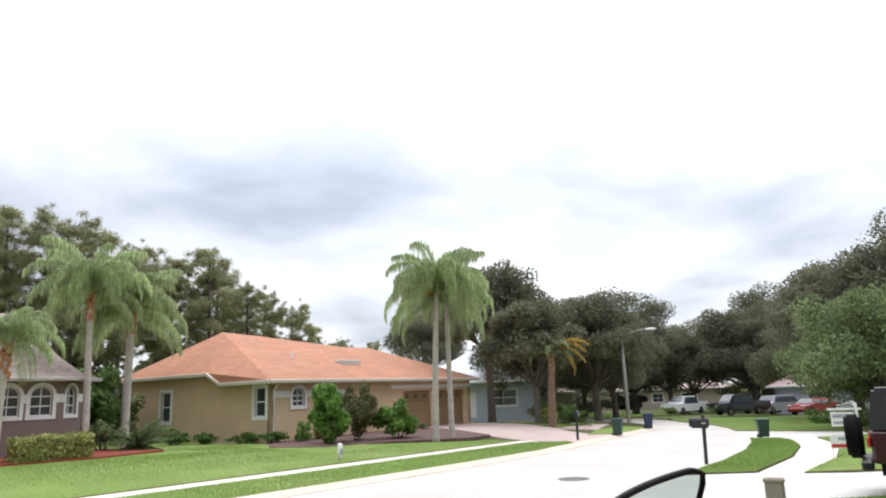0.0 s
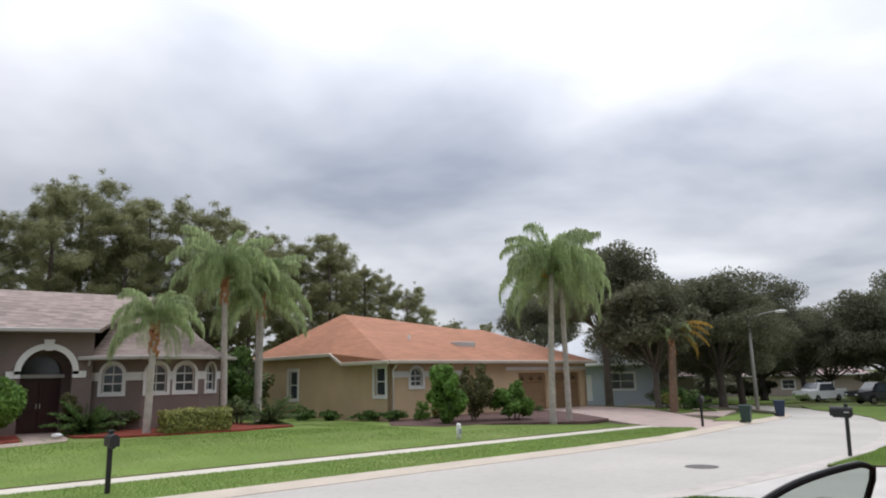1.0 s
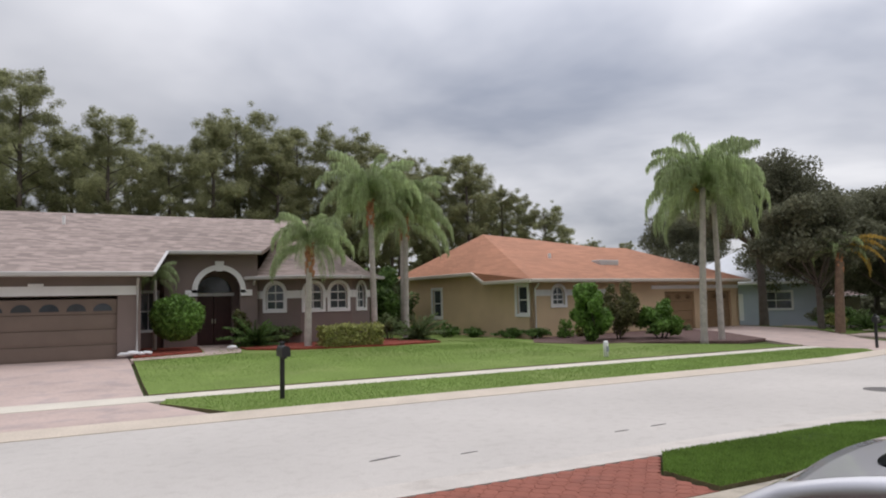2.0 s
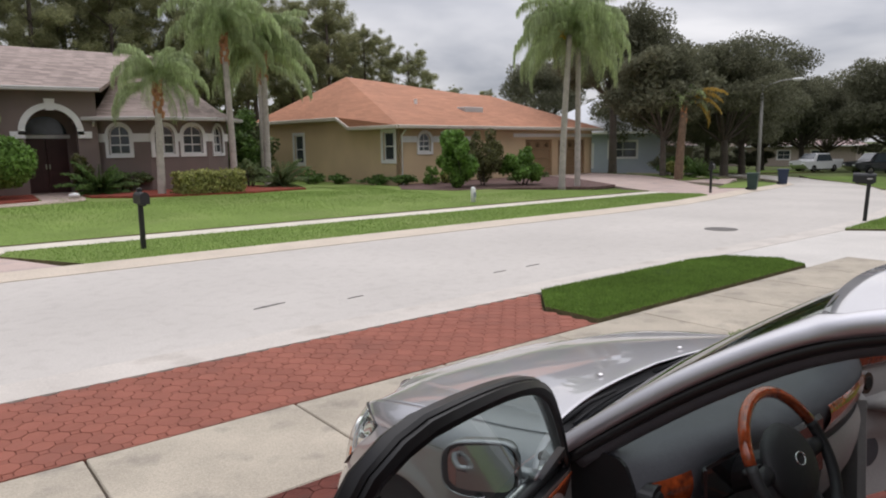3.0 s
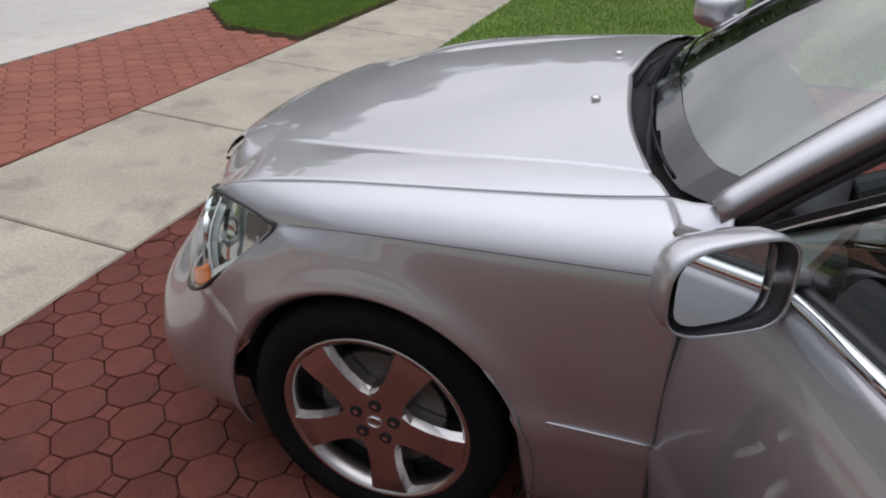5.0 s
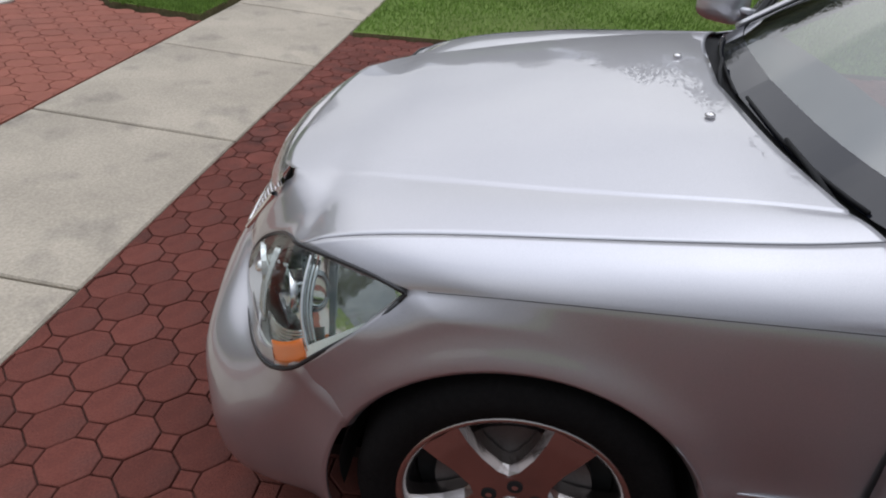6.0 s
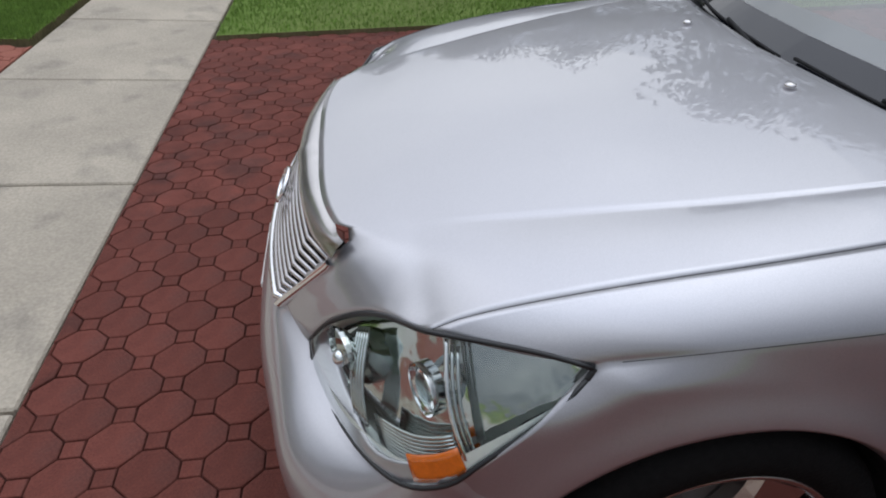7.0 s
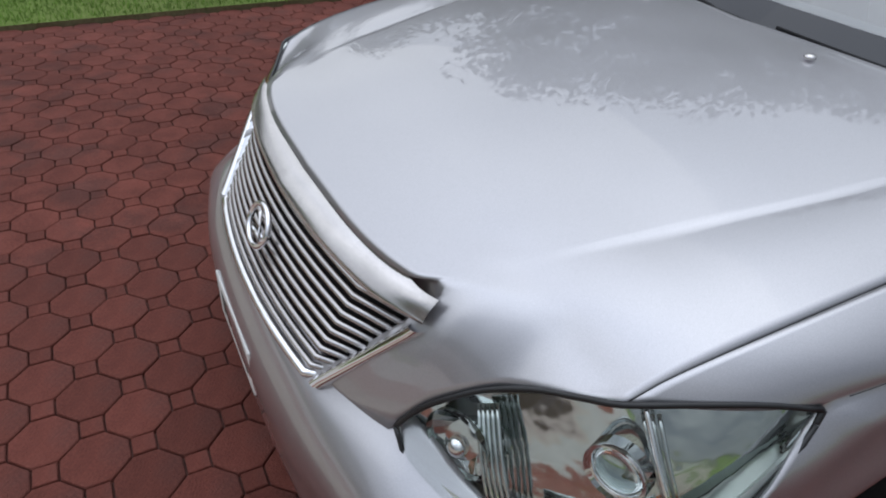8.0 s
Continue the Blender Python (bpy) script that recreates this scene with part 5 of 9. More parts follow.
def build_grille(car):
    base = new("grille")
    base.parent = car
    tagged(base, label="chrome grille of horizontal bars with a ring badge")

    def level(t, n=13, out=0.0):
        we = 0.452 + (0.335 - 0.452) * t
        z = 0.789 + (0.602 - 0.789) * t
        yf = 0.702 + (0.800 - 0.702) * t + out
        xk = we - 0.10 * (1 - t) - 0.022
        ye = 0.612 + (0.742 - 0.612) * t + out
        pts = []
        for i in range(n):
            x = -xk + 2 * xk * i / (n - 1)
            pts.append((x, yf - 0.036 * (x / 0.36) ** 2, z - 0.012 * (x / 0.4) ** 2 * (1 - t)))
        return [(-we, ye, z - 0.014 * (1 - t)), *pts, (we, ye, z - 0.014 * (1 - t))]

    back = [level(t, out=-0.03) for t in (0, 0.5, 1)]
    bm = bmesh.new()
    vs = [[bm.verts.new(p) for p in r] for r in back]
    for a, b in zip(vs, vs[1:]):
        for i in range(len(a) - 1):
            bm.faces.new((a[i], a[i + 1], b[i + 1], b[i]))
    part("grille_back", bm, LINER, base, "black mesh behind the bars")
    for i in range(10):
        bm = bmesh.new()
        tube(bm, level(0.05 + 0.096 * i), 0.0066, 8, flat=0.85)
        part("grille_bar", bm, GRILLE_BAR, base, smooth=True)
    bm = bmesh.new()
    tube(bm, level(1.0, out=0.004), 0.009, 8)
    part("lower_trim", bm, CHROME, base, "chrome lower grille trim", smooth=True)
    for s in (-1, 1):
        bm = bmesh.new()
        ends = [level(t)[-1] for t in [k / 8 for k in range(9)]]
        rows = [[(s * (p[0] - 0.010), p[1] + 0.012, p[2]), (s * (p[0] + 0.004), p[1] + 0.036, p[2] + 0.002), (s * (p[0] + 0.026), p[1] + 0.028, p[2] + 0.004), (s * (p[0] + 0.030), p[1] - 0.02, p[2])] for p in ends]
        ctrl_sheet(rows, 14, 9, bm=bm)
        part("side_trim", bm, CHROME, base, "chrome side grille trim", smooth=True)
    bm = bmesh.new()
    sweep = spline([(0.0, (0.706, 0.791)), (0.4, (0.695, 0.789)), (0.75, (0.670, 0.787)), (0.92, (0.647, 0.794)), (1.0, (0.632, 0.796))])
    rows = []
    for i in range(49):
        x = 0.478 * (i - 24) / 24
        k = abs(x) / 0.478
        y, z = sweep(k)
        thin = 1 - 0.75 * k ** 6
        wide = max(thin, 0.5)
        zt = hood_at(x, min(y - 0.02, 0.70)) + 0.003
        rows.append([(x, y + 0.006 * thin, z - 0.004), (x, y + 0.012 * thin, z + 0.004 * thin), (x, y + 0.004 * thin, z + 0.016 * thin), (x, y - 0.020 * wide, (z + 0.02 * thin + zt) / 2 + 0.005 * thin), (x, y - 0.046 * wide, zt + 0.001 * k ** 4)])
    ctrl_sheet(rows, 80, 14, bm=bm)
    part("upper_trim", bm, CHROME_DULL, base, "bright upper grille trim with pointed ends", smooth=True)
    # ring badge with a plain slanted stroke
    bm = bmesh.new()
    pts = [(0.052 * math.cos(a), 0.764 - 0.018 * math.sin(a), 0.716 + 0.036 * math.sin(a)) for a in [2 * math.pi * k / 28 for k in range(29)]]
    tube(bm, pts, 0.0065, 8, caps=False)
    tube(bm, [(0.012, 0.754, 0.738), (-0.018, 0.768, 0.70), (0.032, 0.768, 0.698)], 0.005, 6)
    part("badge", bm, CHROME, base, "chrome oval badge", smooth=True)


LAMP = [(0.507, 0.688, 0.630), (0.530, 0.656, 0.679), (0.558, 0.625, 0.714), (0.590, 0.587, 0.745), (0.645, 0.544, 0.780), (0.70, 0.510, 0.803), (0.744, 0.480, 0.820), (0.785, 0.40, 0.824), (0.825, 0.31, 0.822), (0.853, 0.241, 0.810),
        (0.864, 0.262, 0.775), (0.872, 0.33, 0.718), (0.876, 0.41, 0.655), (0.872, 0.466, 0.607), (0.836, 0.533, 0.574), (0.762, 0.590, 0.560), (0.662, 0.642, 0.562), (0.560, 0.682, 0.578)]


def build_headlight(car, s):
    base = new("headlight")
    base.parent = car
    tagged(base, label="clear headlight with amber corner and chrome inside")
    up = spline([(i / 9, LAMP[i]) for i in range(10)])
    low_pts = [LAMP[0]] + LAMP[:9:-1]
    low = spline([(i / (len(low_pts) - 1), p) for i, p in enumerate(low_pts)])

    def lens(u, v, inset=0.0, grow=1.0):
        a, b = Vector(up(u)), Vector(low(u * 0.985))
        if u > 0.985:
            b = b.lerp(a, (u - 0.985) / 0.015 * 0.6)
        p = a.lerp(b, v)
        bulge = math.sin(math.pi * v) * math.sin(math.pi * min(1, u * 1.02)) ** 0.6
        n = Vector((0.62, 0.72, 0.25)).normalized()
        p += n * (0.028 * bulge + 0.004 - inset * (math.sin(math.pi * min(1, max(0, 0.06 + 0.9 * u))) ** 0.5))
        return (s * p.x, p.y, p.z)

    ob = part("lens", sheet(lambda u, v: lens(u, v), 36, 16, flip=s < 0), LAMP_GLASS, base, "clear outer lens", smooth=True)
    ob.visible_shadow = False
    # outline seal
    out = [lens(u, 0, 0) for u in [k / 30 for k in range(31)]]
    back = [lens(u, 1, -0.001) for u in [k / 30 for k in range(31)]]
    seam("lens_seal", out, base, 0.0048, label="black seal round the lens")
    seam("lens_seal", back, base, 0.0048)
    seam("lens_seal", [lens(1.0, k / 8, 0.004) for k in range(9)], base, 0.0055)
    # bowl behind
    bm = sheet(lambda u, v: lens(u, v, 0.055 + 0.02 * math.sin(math.pi * v)), 24, 10, flip=s < 0)
    part("bowl", bm, REFLECTOR, base, "bright metal bowl", smooth=True)
    bm = bmesh.new()
    for rail in (0.0, 1.0):
        sheet(lambda u, v: lens(u, rail, 0.06 * v + 0.004), 30, 2, bm=bm)
    part("bowl_rim", bm, RIM_SATIN, base, "pale inner rim")

    def place(u, v, inset):
        return Vector(lens(u, v, inset))

    axis = Vector((s * 0.35, 0.93, 0.02)).normalized()
    # inner reflector cone, projector, outer fluted cup
    for u, v, r, kind in ((0.24, 0.42, 0.060, "cup"), (0.60, 0.40, 0.046, "projector")):
        c = place(u, v, 0.045)
        rot = axis.to_track_quat("Z", "Y").to_matrix().to_4x4()
        bm = bmesh.new()
        rings = [(r, 0.012), (r * 0.98, 0.0), (r * 0.75, -0.012), (r * 0.4, -0.028), (0.004, -0.034)] if kind == "cup" else [(r, 0.016), (r, -0.01), (r * 0.86, 0.012), (r * 0.84, 0.004)]
        prev = None
        for rr, h in rings:
            ring = [bm.verts.new(Matrix.Translation(c) @ rot @ Vector((rr * math.cos(q), rr * math.sin(q), h))) for q in [2 * math.pi * k / 24 for k in range(24)]]
            if prev:
                for k in range(24):
                    bm.faces.new((prev[k], prev[(k + 1) % 24], ring[(k + 1) % 24], ring[k]))
            prev = ring
        part("reflector_cup" if kind == "cup" else "projector_ring", bm, REFLECTOR if kind == "cup" else CHROME, base, smooth=False if kind == "cup" else True)
        if kind == "projector":
            bm = bmesh.new()
            q = bmesh.ops.create_uvsphere(bm, u_segments=20, v_segments=12, radius=r * 0.82)
            bmesh.ops.transform(bm, matrix=Matrix.Translation(c) @ rot @ Matrix.Diagonal((1, 1, 0.5, 1)), verts=q["verts"])
            part("projector_lens", bm, BOWL_GLASS, base, "round glass projector lens", smooth=True)
    # fluted strips
    for u0, u1, v0, v1, n in ((0.30, 0.36, 0.12, 0.86, 5), (0.38, 0.66, 0.72, 0.96, 9), (0.69, 0.73, 0.1, 0.9, 3)):
        bm = bmesh.new()
        for k in range(n):
            if u1 - u0 > 0.1:
                v = v0 + (v1 - v0) * k / n
                pts = [place(u0 + (u1 - u0) * j / 8, v, 0.038) for j in range(9)]
            else:
                u = u0 + (u1 - u0) * k / n
                pts = [place(u, v0 + (v1 - v0) * j / 8, 0.03) for j in range(9)]
            tube(bm, pts, 0.0035, 6)
        part("fluted_strip", bm, REFLECTOR, base, smooth=True)
    # divider ring round the projector and grey trough beneath
    seam("divider", [place(0.70, v, 0.018) for v in [k / 10 for k in range(11)]], base, 0.004, CHROME)
    bm = sheet(lambda u, v: place(0.05 + 0.92 * u, 0.86 + 0.11 * v, 0.016 - 0.006 * v), 30, 3)
    part("trough", bm, RIM_SATIN, base, "pale satin lower rim", smooth=True)
    # bulb shield, and fins across the outer reflector
    c = place(0.24, 0.42, 0.03)
    bm = bmesh.new()
    q = bmesh.ops.create_uvsphere(bm, u_segments=16, v_segments=10, radius=0.017)
    bmesh.ops.translate(bm, vec=c, verts=q["verts"])
    part("bulb_shield", bm, CHROME, base, "chrome bulb shield", smooth=True)
    bm = sheet(lambda u, v: place(0.53 + 0.17 * u, 0.79 + 0.19 * v, 0.008), 12, 4, flip=s < 0)
    thick(part("amber_lamp", bm, AMBER, base, "amber side lamp", smooth=True), 0.004)


BOWL_GLASS = glass_mat("projector_glass", (0.9, 0.95, 0.95))


def build_wheel(car, x, y, s):
    base = new("wheel")
    base.parent = car
    base.matrix_local = pose(x, y, 0.339, 0, 0, 0)
    tagged(base, label="five-spoke alloy wheel with black tyre")
    bm = bmesh.new()
    prof = [(0.244, 0.0), (0.256, 0.012), (0.29, 0.017), (0.325, 0.006), (0.337, -0.02), (0.339, -0.06), (0.339, -0.18), (0.325, -0.225), (0.25, -0.235)]
    rings = [[bm.verts.new((s * d, r * math.cos(a), r * math.sin(a))) for a in [2 * math.pi * k / 56 for k in range(56)]] for r, d in prof]
    for p, q in zip(rings, rings[1:]):
        for k in range(56):
            f = (p[k], p[(k + 1) % 56], q[(k + 1) % 56], q[k])
            bm.faces.new(f if s > 0 else f[::-1])
    part("tyre", bm, RUBBER, base, smooth=True)
    bm = bmesh.new()
    prof = [(0.250, -0.002), (0.247, 0.006), (0.238, 0.004), (0.226, -0.006), (0.222, -0.05), (0.205, -0.17)]
    rings = [[bm.verts.new((s * d, r * math.cos(a), r * math.sin(a))) for a in [2 * math.pi * k / 56 for k in range(56)]] for r, d in prof]
    for p, q in zip(rings, rings[1:]):
        for k in range(56):
            bm.faces.new((p[k], p[(k + 1) % 56], q[(k + 1) % 56], q[k]))
    part("rim", bm, WHEEL_METAL, base, "polished alloy rim", smooth=True)
    for k in range(5):
        a0 = radians(46 + 72 * k)
        bm = bmesh.new()
        # a wide spoke: broad at the hub, waisted, broad at the rim
        stations = [(0.0, 0.075, -0.012), (0.05, 0.068, -0.010), (0.09, 0.047, -0.008), (0.14, 0.045, -0.006), (0.19, 0.053, -0.004), (0.231, 0.062, -0.008)]
        top, bot = [], []
        for r, w, d in stations:
            row = []
            for j, e in enumerate((-1, -0.8, 0, 0.8, 1)):
                dd = d + (0.008 if abs(e) < 0.9 else -0.012)
                row.append(bm.verts.new((s * dd, r * math.cos(a0) - w * e * math.sin(a0), r * math.sin(a0) + w * e * math.cos(a0))))
            top.append(row)
            bot.append([bm.verts.new((s * (d - 0.045), v.co.y, v.co.z)) for v in (row[0], row[-1])])
        for i in range(len(stations) - 1):
            for j in range(4):
                bm.faces.new((top[i][j], top[i + 1][j], top[i + 1][j + 1], top[i][j + 1]))
            bm.faces.new((bot[i][0], bot[i + 1][0], top[i + 1][0], top[i][0]))
            bm.faces.new((top[i][4], top[i + 1][4], bot[i + 1][1], bot[i][1]))
        bmesh.ops.recalc_face_normals(bm, faces=bm.faces[:])
        part("spoke", bm, WHEEL_METAL, base, smooth=False)
    bm = bmesh.new()
    cyl(bm, (s * -0.03, 0, 0), (s * -0.001, 0, 0), 0.085, 0.078, seg=30)
    hub = part("hub", bm, WHEEL_METAL, base)
    for k in range(5):
        a = radians(22 + 72 * k)
        bm = bmesh.new()
        cyl(bm, (s * -0.012, 0.052 * math.cos(a), 0.052 * math.sin(a)), (s * 0.0015, 0.052 * math.cos(a), 0.052 * math.sin(a)), 0.0165, seg=18)
        hole = part("bolt_hole", bm, LINER, hub)
        bm = bmesh.new()
        cyl(bm, (s * -0.01, 0.052 * math.cos(a), 0.052 * math.sin(a)), (s * 0.003, 0.052 * math.cos(a), 0.052 * math.sin(a)), 0.0075, seg=6)
        part("wheel_nut", bm, CHROME_DULL, hub)
    bm = bmesh.new()
    tube(bm, [(s * 0.001, 0.02 * math.cos(q), 0.015 * math.sin(q)) for q in [2 * math.pi * k / 18 for k in range(19)]], 0.002, 5, caps=False)
    part("hub_badge", bm, CHROME, hub, smooth=True)
    bm = bmesh.new()
    cyl(bm, (s * -0.075, 0, 0), (s * -0.055, 0, 0), 0.17, seg=32)
    part("brake_disc", bm, IRON, base)
    bm = bmesh.new()
    cyl(bm, (s * -0.10, 0, 0), (s * -0.085, 0, 0), 0.215, seg=32)
    part("dust_shield", bm, LINER, base)


# windscreen, pillars, roof: corner curves of the glasshouse
WS_LOW = spline([(0, (0, -0.495, 0.974)), (0.5, (0.42, -0.528, 0.970)), (0.85, (0.70, -0.597, 0.969)), (1, (0.782, -0.66, 0.978))])
WS_TOP = spline([(0, (0, -1.215, 1.425)), (0.5, (0.32, -1.23, 1.415)), (0.85, (0.50, -1.262, 1.398)), (1, (0.552, -1.28, 1.385))])
RAIL = [(0.822, -0.675, 0.968), (0.775, -0.83, 1.085), (0.72, -1.02, 1.215), (0.665, -1.22, 1.325), (0.632, -1.40, 1.385), (0.615, -1.65, 1.418), (0.612, -1.95, 1.424), (0.62, -2.25, 1.40), (0.645, -2.5, 1.34), (0.70, -2.8, 1.22), (0.77, -3.08, 1.075)]
rail = spline([(i / (len(RAIL) - 1), p) for i, p in enumerate(RAIL)])


def build_glasshouse(car):
    def ws(u, v):
        sgn = -1 if u < 0.5 else 1
        k = abs(2 * u - 1)
        a, b = Vector(WS_LOW(k)), Vector(WS_TOP(k))
        p = a.lerp(b, v) + Vector((0, 0.012, 0.018)) * math.sin(math.pi * v)
        return (sgn * p.x, p.y, p.z)

    glass = part("windscreen", sheet(ws, 32, 14), SCREEN_GLASS, car, "tinted curved windscreen", smooth=True)
    glass.visible_shadow = False
    # dark border of the screen
    for s in (-1, 1):
        bm = sheet(lambda u, v: tuple(Vector(ws(0.5 + s * 0.5 * (1 - 0.035 * v), u)) + Vector((0, 0.002, 0.003))), 14, 2)
        part("screen_border", bm, DARK_GLASS, glass)
    bm = sheet(lambda u, v: tuple(Vector(ws(u, 0.10 * v)) + Vector((0, 0.002, 0.003))), 32, 4)
    part("screen_border", bm, DARK_GLASS, glass)

    # roof skin between the rails, with pillars as its outer bands
    roof_mid = spline([(0, -1.20), (1, -2.62)])
    crown = spline([(-1.2, 1.422), (-1.5, 1.442), (-1.9, 1.451), (-2.3, 1.432), (-2.65, 1.375)])

    def roof(u, v):
        y = -1.20 - 1.42 * u
        sgn = -1 if v < 0.5 else 1
        k = abs(2 * v - 1)
        yy = y - 0.075 * k ** 2 * (1 - u) + 0.1 * k ** 2 * u
        j = 0.0
        lo, hi = 0.2, 0.95
        for _ in range(18):
            mid = (lo + hi) / 2
            if rail(mid)[1] > yy:
                lo = mid
            else:
                hi = mid
        r = rail(lo)
        x = (r[0] - 0.035) * k
        z = crown(y) - (crown(y) - r[2] - 0.012) * k ** 2.6
        return (sgn * x, yy, z)

    thick(part("roof", sheet(roof, 30, 36, flip=True), PAINT, car, "silver roof panel", smooth=True), 0.01)
    def hatch(u, v):
        k, w = 2 * u - 1, 2 * v - 1
        n = max(1e-9, (abs(k) ** 6 + abs(w) ** 6)) ** (1 / 6) / max(abs(k), abs(w), 1e-3)
        n = max(n, 1.0)
        p = roof(0.34 + 0.24 * k / n, 0.5 + 0.40 * w / n)
        return (p[0], p[1], p[2] + 0.0135)

    part("sunroof", sheet(hatch, 16, 24, flip=True), DARK_GLASS, car, "dark glass sunroof", smooth=True)
    # rear screen and boot
    def rs(u, v):
        sgn = -1 if u < 0.5 else 1
        k = abs(2 * u - 1)
        a = Vector((0.60 * k, -2.62 + 0.09 * k ** 2, 1.378 - 0.045 * k ** 2))
        b = Vector((0.70 * k, -3.22 + 0.1 * k ** 2, 1.095 - 0.02 * k ** 2))
        p = a.lerp(b, v) + Vector((0, -0.01, 0.02)) * math.sin(math.pi * v)
        return (sgn * p.x, p.y, p.z)

    part("rear_window", sheet(rs, 24, 8), GLASS, car, "tinted rear window", smooth=True)
    for s in (-1, 1):
        bm = bmesh.new()

        def pil(u, v):
            p = Vector(rail(u))
            # inner edge of the band lies along the screen, roof and rear window
            q = p + Vector((-0.052, 0.03, 0.020)) if u < 0.36 else p + Vector((-0.05, 0.0, 0.022))
            if u > 0.72:
                q = p + Vector((-0.06, -0.06, 0.02)).lerp(Vector((-0.07, -0.2, 0.03)), (u - 0.72) / 0.28)
            if u < 0.36:
                k = u / 0.36
                e = Vector(WS_LOW(1.0)).lerp(Vector(WS_TOP(1.0)), k) + Vector((0, 0.012, 0.018)) * math.sin(math.pi * k)
                q = e + Vector((0.003, 0, 0.003))
            r = p.lerp(q, v) + Vector((0.55, 0.1, 0.75)) * (0.016 * math.sin(math.pi * v))
            if v < 0.15:
                r += Vector((-0.01, 0, -0.012)) * (1 - v / 0.15)
            return (s * r.x, r.y, r.z)

        sheet(pil, 60, 12, flip=s < 0, bm=bm)
        ob = thick(part("roof_rail", bm, PAINT, car, "silver pillar and roof rail", smooth=True), 0.012)
        # dark door seal inside the rail
        pts = [(s * (p[0] - 0.022), p[1] - 0.012, p[2] - 0.022) for p in [rail(k / 40) for k in range(41)]]
        seam("door_seal", pts, ob, 0.018, BLACK_TRIM, 8, "black rubber door seal")
        pts = [(s * (p[0] - 0.055), p[1] - 0.02, p[2] - 0.034) for p in [rail(k / 40) for k in range(33)]]
        seam("pillar_lining", pts, ob, 0.030, DASH, 8, "grey inner pillar lining")
        # middle pillar
        bm = bmesh.new()
        tube(bm, [(s * 0.885, -1.86, 0.30), (s * 0.88, -1.85, 0.95), (s * 0.74, -1.84, 1.25), (s * 0.625, -1.83, 1.41)], [0.055, 0.05, 0.042, 0.04], 8)
        part("middle_pillar", bm, BLACK_TRIM, car, "black middle pillar", smooth=True)
    # cowl and wipers
    bm = sheet(lambda u, v: ((-0.775 + 1.55 * u), *[(lambda a, k: ((-0.43 - 0.155 * k ** 2.2) * (1 - v) + (WS_LOW(k)[1] - 0.01) * v, (hood_at(a, -0.43 - 0.155 * k ** 2.2) - 0.016) * (1 - v) + (WS_LOW(k)[2] - 0.008) * v - 0.012 * math.sin(math.pi * v)))(0.775 * abs(2 * u - 1), abs(2 * u - 1))][0]), 40, 6)
    cowl = part("cowl", bm, COWL, car, "black plastic cowl under the windscreen", smooth=True)
    for x0, x1 in ((-0.66, -0.06), (-0.02, 0.60)):
        bm = bmesh.new()
        pts = []
        for k in range(13):
            x = x0 + (x1 - x0) * k / 12
            w = WS_LOW(abs(x) / 0.782)
            pts.append((x, w[1] + 0.012 - 0.012 * k / 12, w[2] + 0.010 + 0.008 * k / 12))
        tube(bm, pts, 0.0045, 6)
        arm = part("wiper_blade", bm, COWL, cowl, "black wiper blade", smooth=True)
        bm = bmesh.new()
        m = pts[6]
        tube(bm, [(x0 - 0.02, pts[0][1] + 0.045, pts[0][2] - 0.012), ((x0 + m[0]) / 2, (pts[0][1] + m[1]) / 2 + 0.03, pts[3][2] + 0.012), (m[0], m[1] + 0.004, m[2] + 0.012)], [0.010, 0.007, 0.005], 6)
        part("wiper_arm", bm, COWL, cowl, "black wiper arm", smooth=True)


def build_cowl_corners(car):
    for s in (-1, 1):
        edge = [fender_top(s)(1.0, v) for v in (0.0, 0.4, 0.75, 1.0)]
        rows = [edge] + [[(s * x, y, z) for x, y, z in row] for row in ([(0.775, -0.635, 0.975), (0.815, -0.65, 0.966), (0.868, -0.66, 0.92), (0.896, -0.662, 0.885)], [(0.778, -0.675, 0.985), (0.82, -0.70, 0.975), (0.87, -0.69, 0.92), (0.895, -0.68, 0.885)])]
        thick(part("cowl_corner", ctrl_sheet(rows, 8, 12, flip=s < 0), PAINT, car, "silver panel at the foot of the pillar", smooth=True), 0.004)


DOOR_F, DOOR_R = -0.655, -1.80
belt = spline([(-0.60, 0.952), (-1.2, 0.968), (-1.8, 0.975), (-3.0, 0.99)])


def door_frame_line(y0, y1, n=28):
    """The window frame's outer line from the belt, along the pillar and roof, down to the belt again."""
    pts = []
    for k in range(n + 1):
        p = rail(k / n * 0.53)
        pts.append((p[0] + 0.012, p[1] - 0.012, p[2] - 0.004))
    end = pts[-1]
    pts += [(0.62 + 0.012, y1 + 0.005, 1.408), (0.64, y1 - 0.045, 1.385), (0.672, y1 - 0.062, 1.325), (0.75, y1 - 0.05, 1.18), (0.845, y1 - 0.02, 0.975)]
    return [p for p in pts if p[1] > y1 - 0.07]


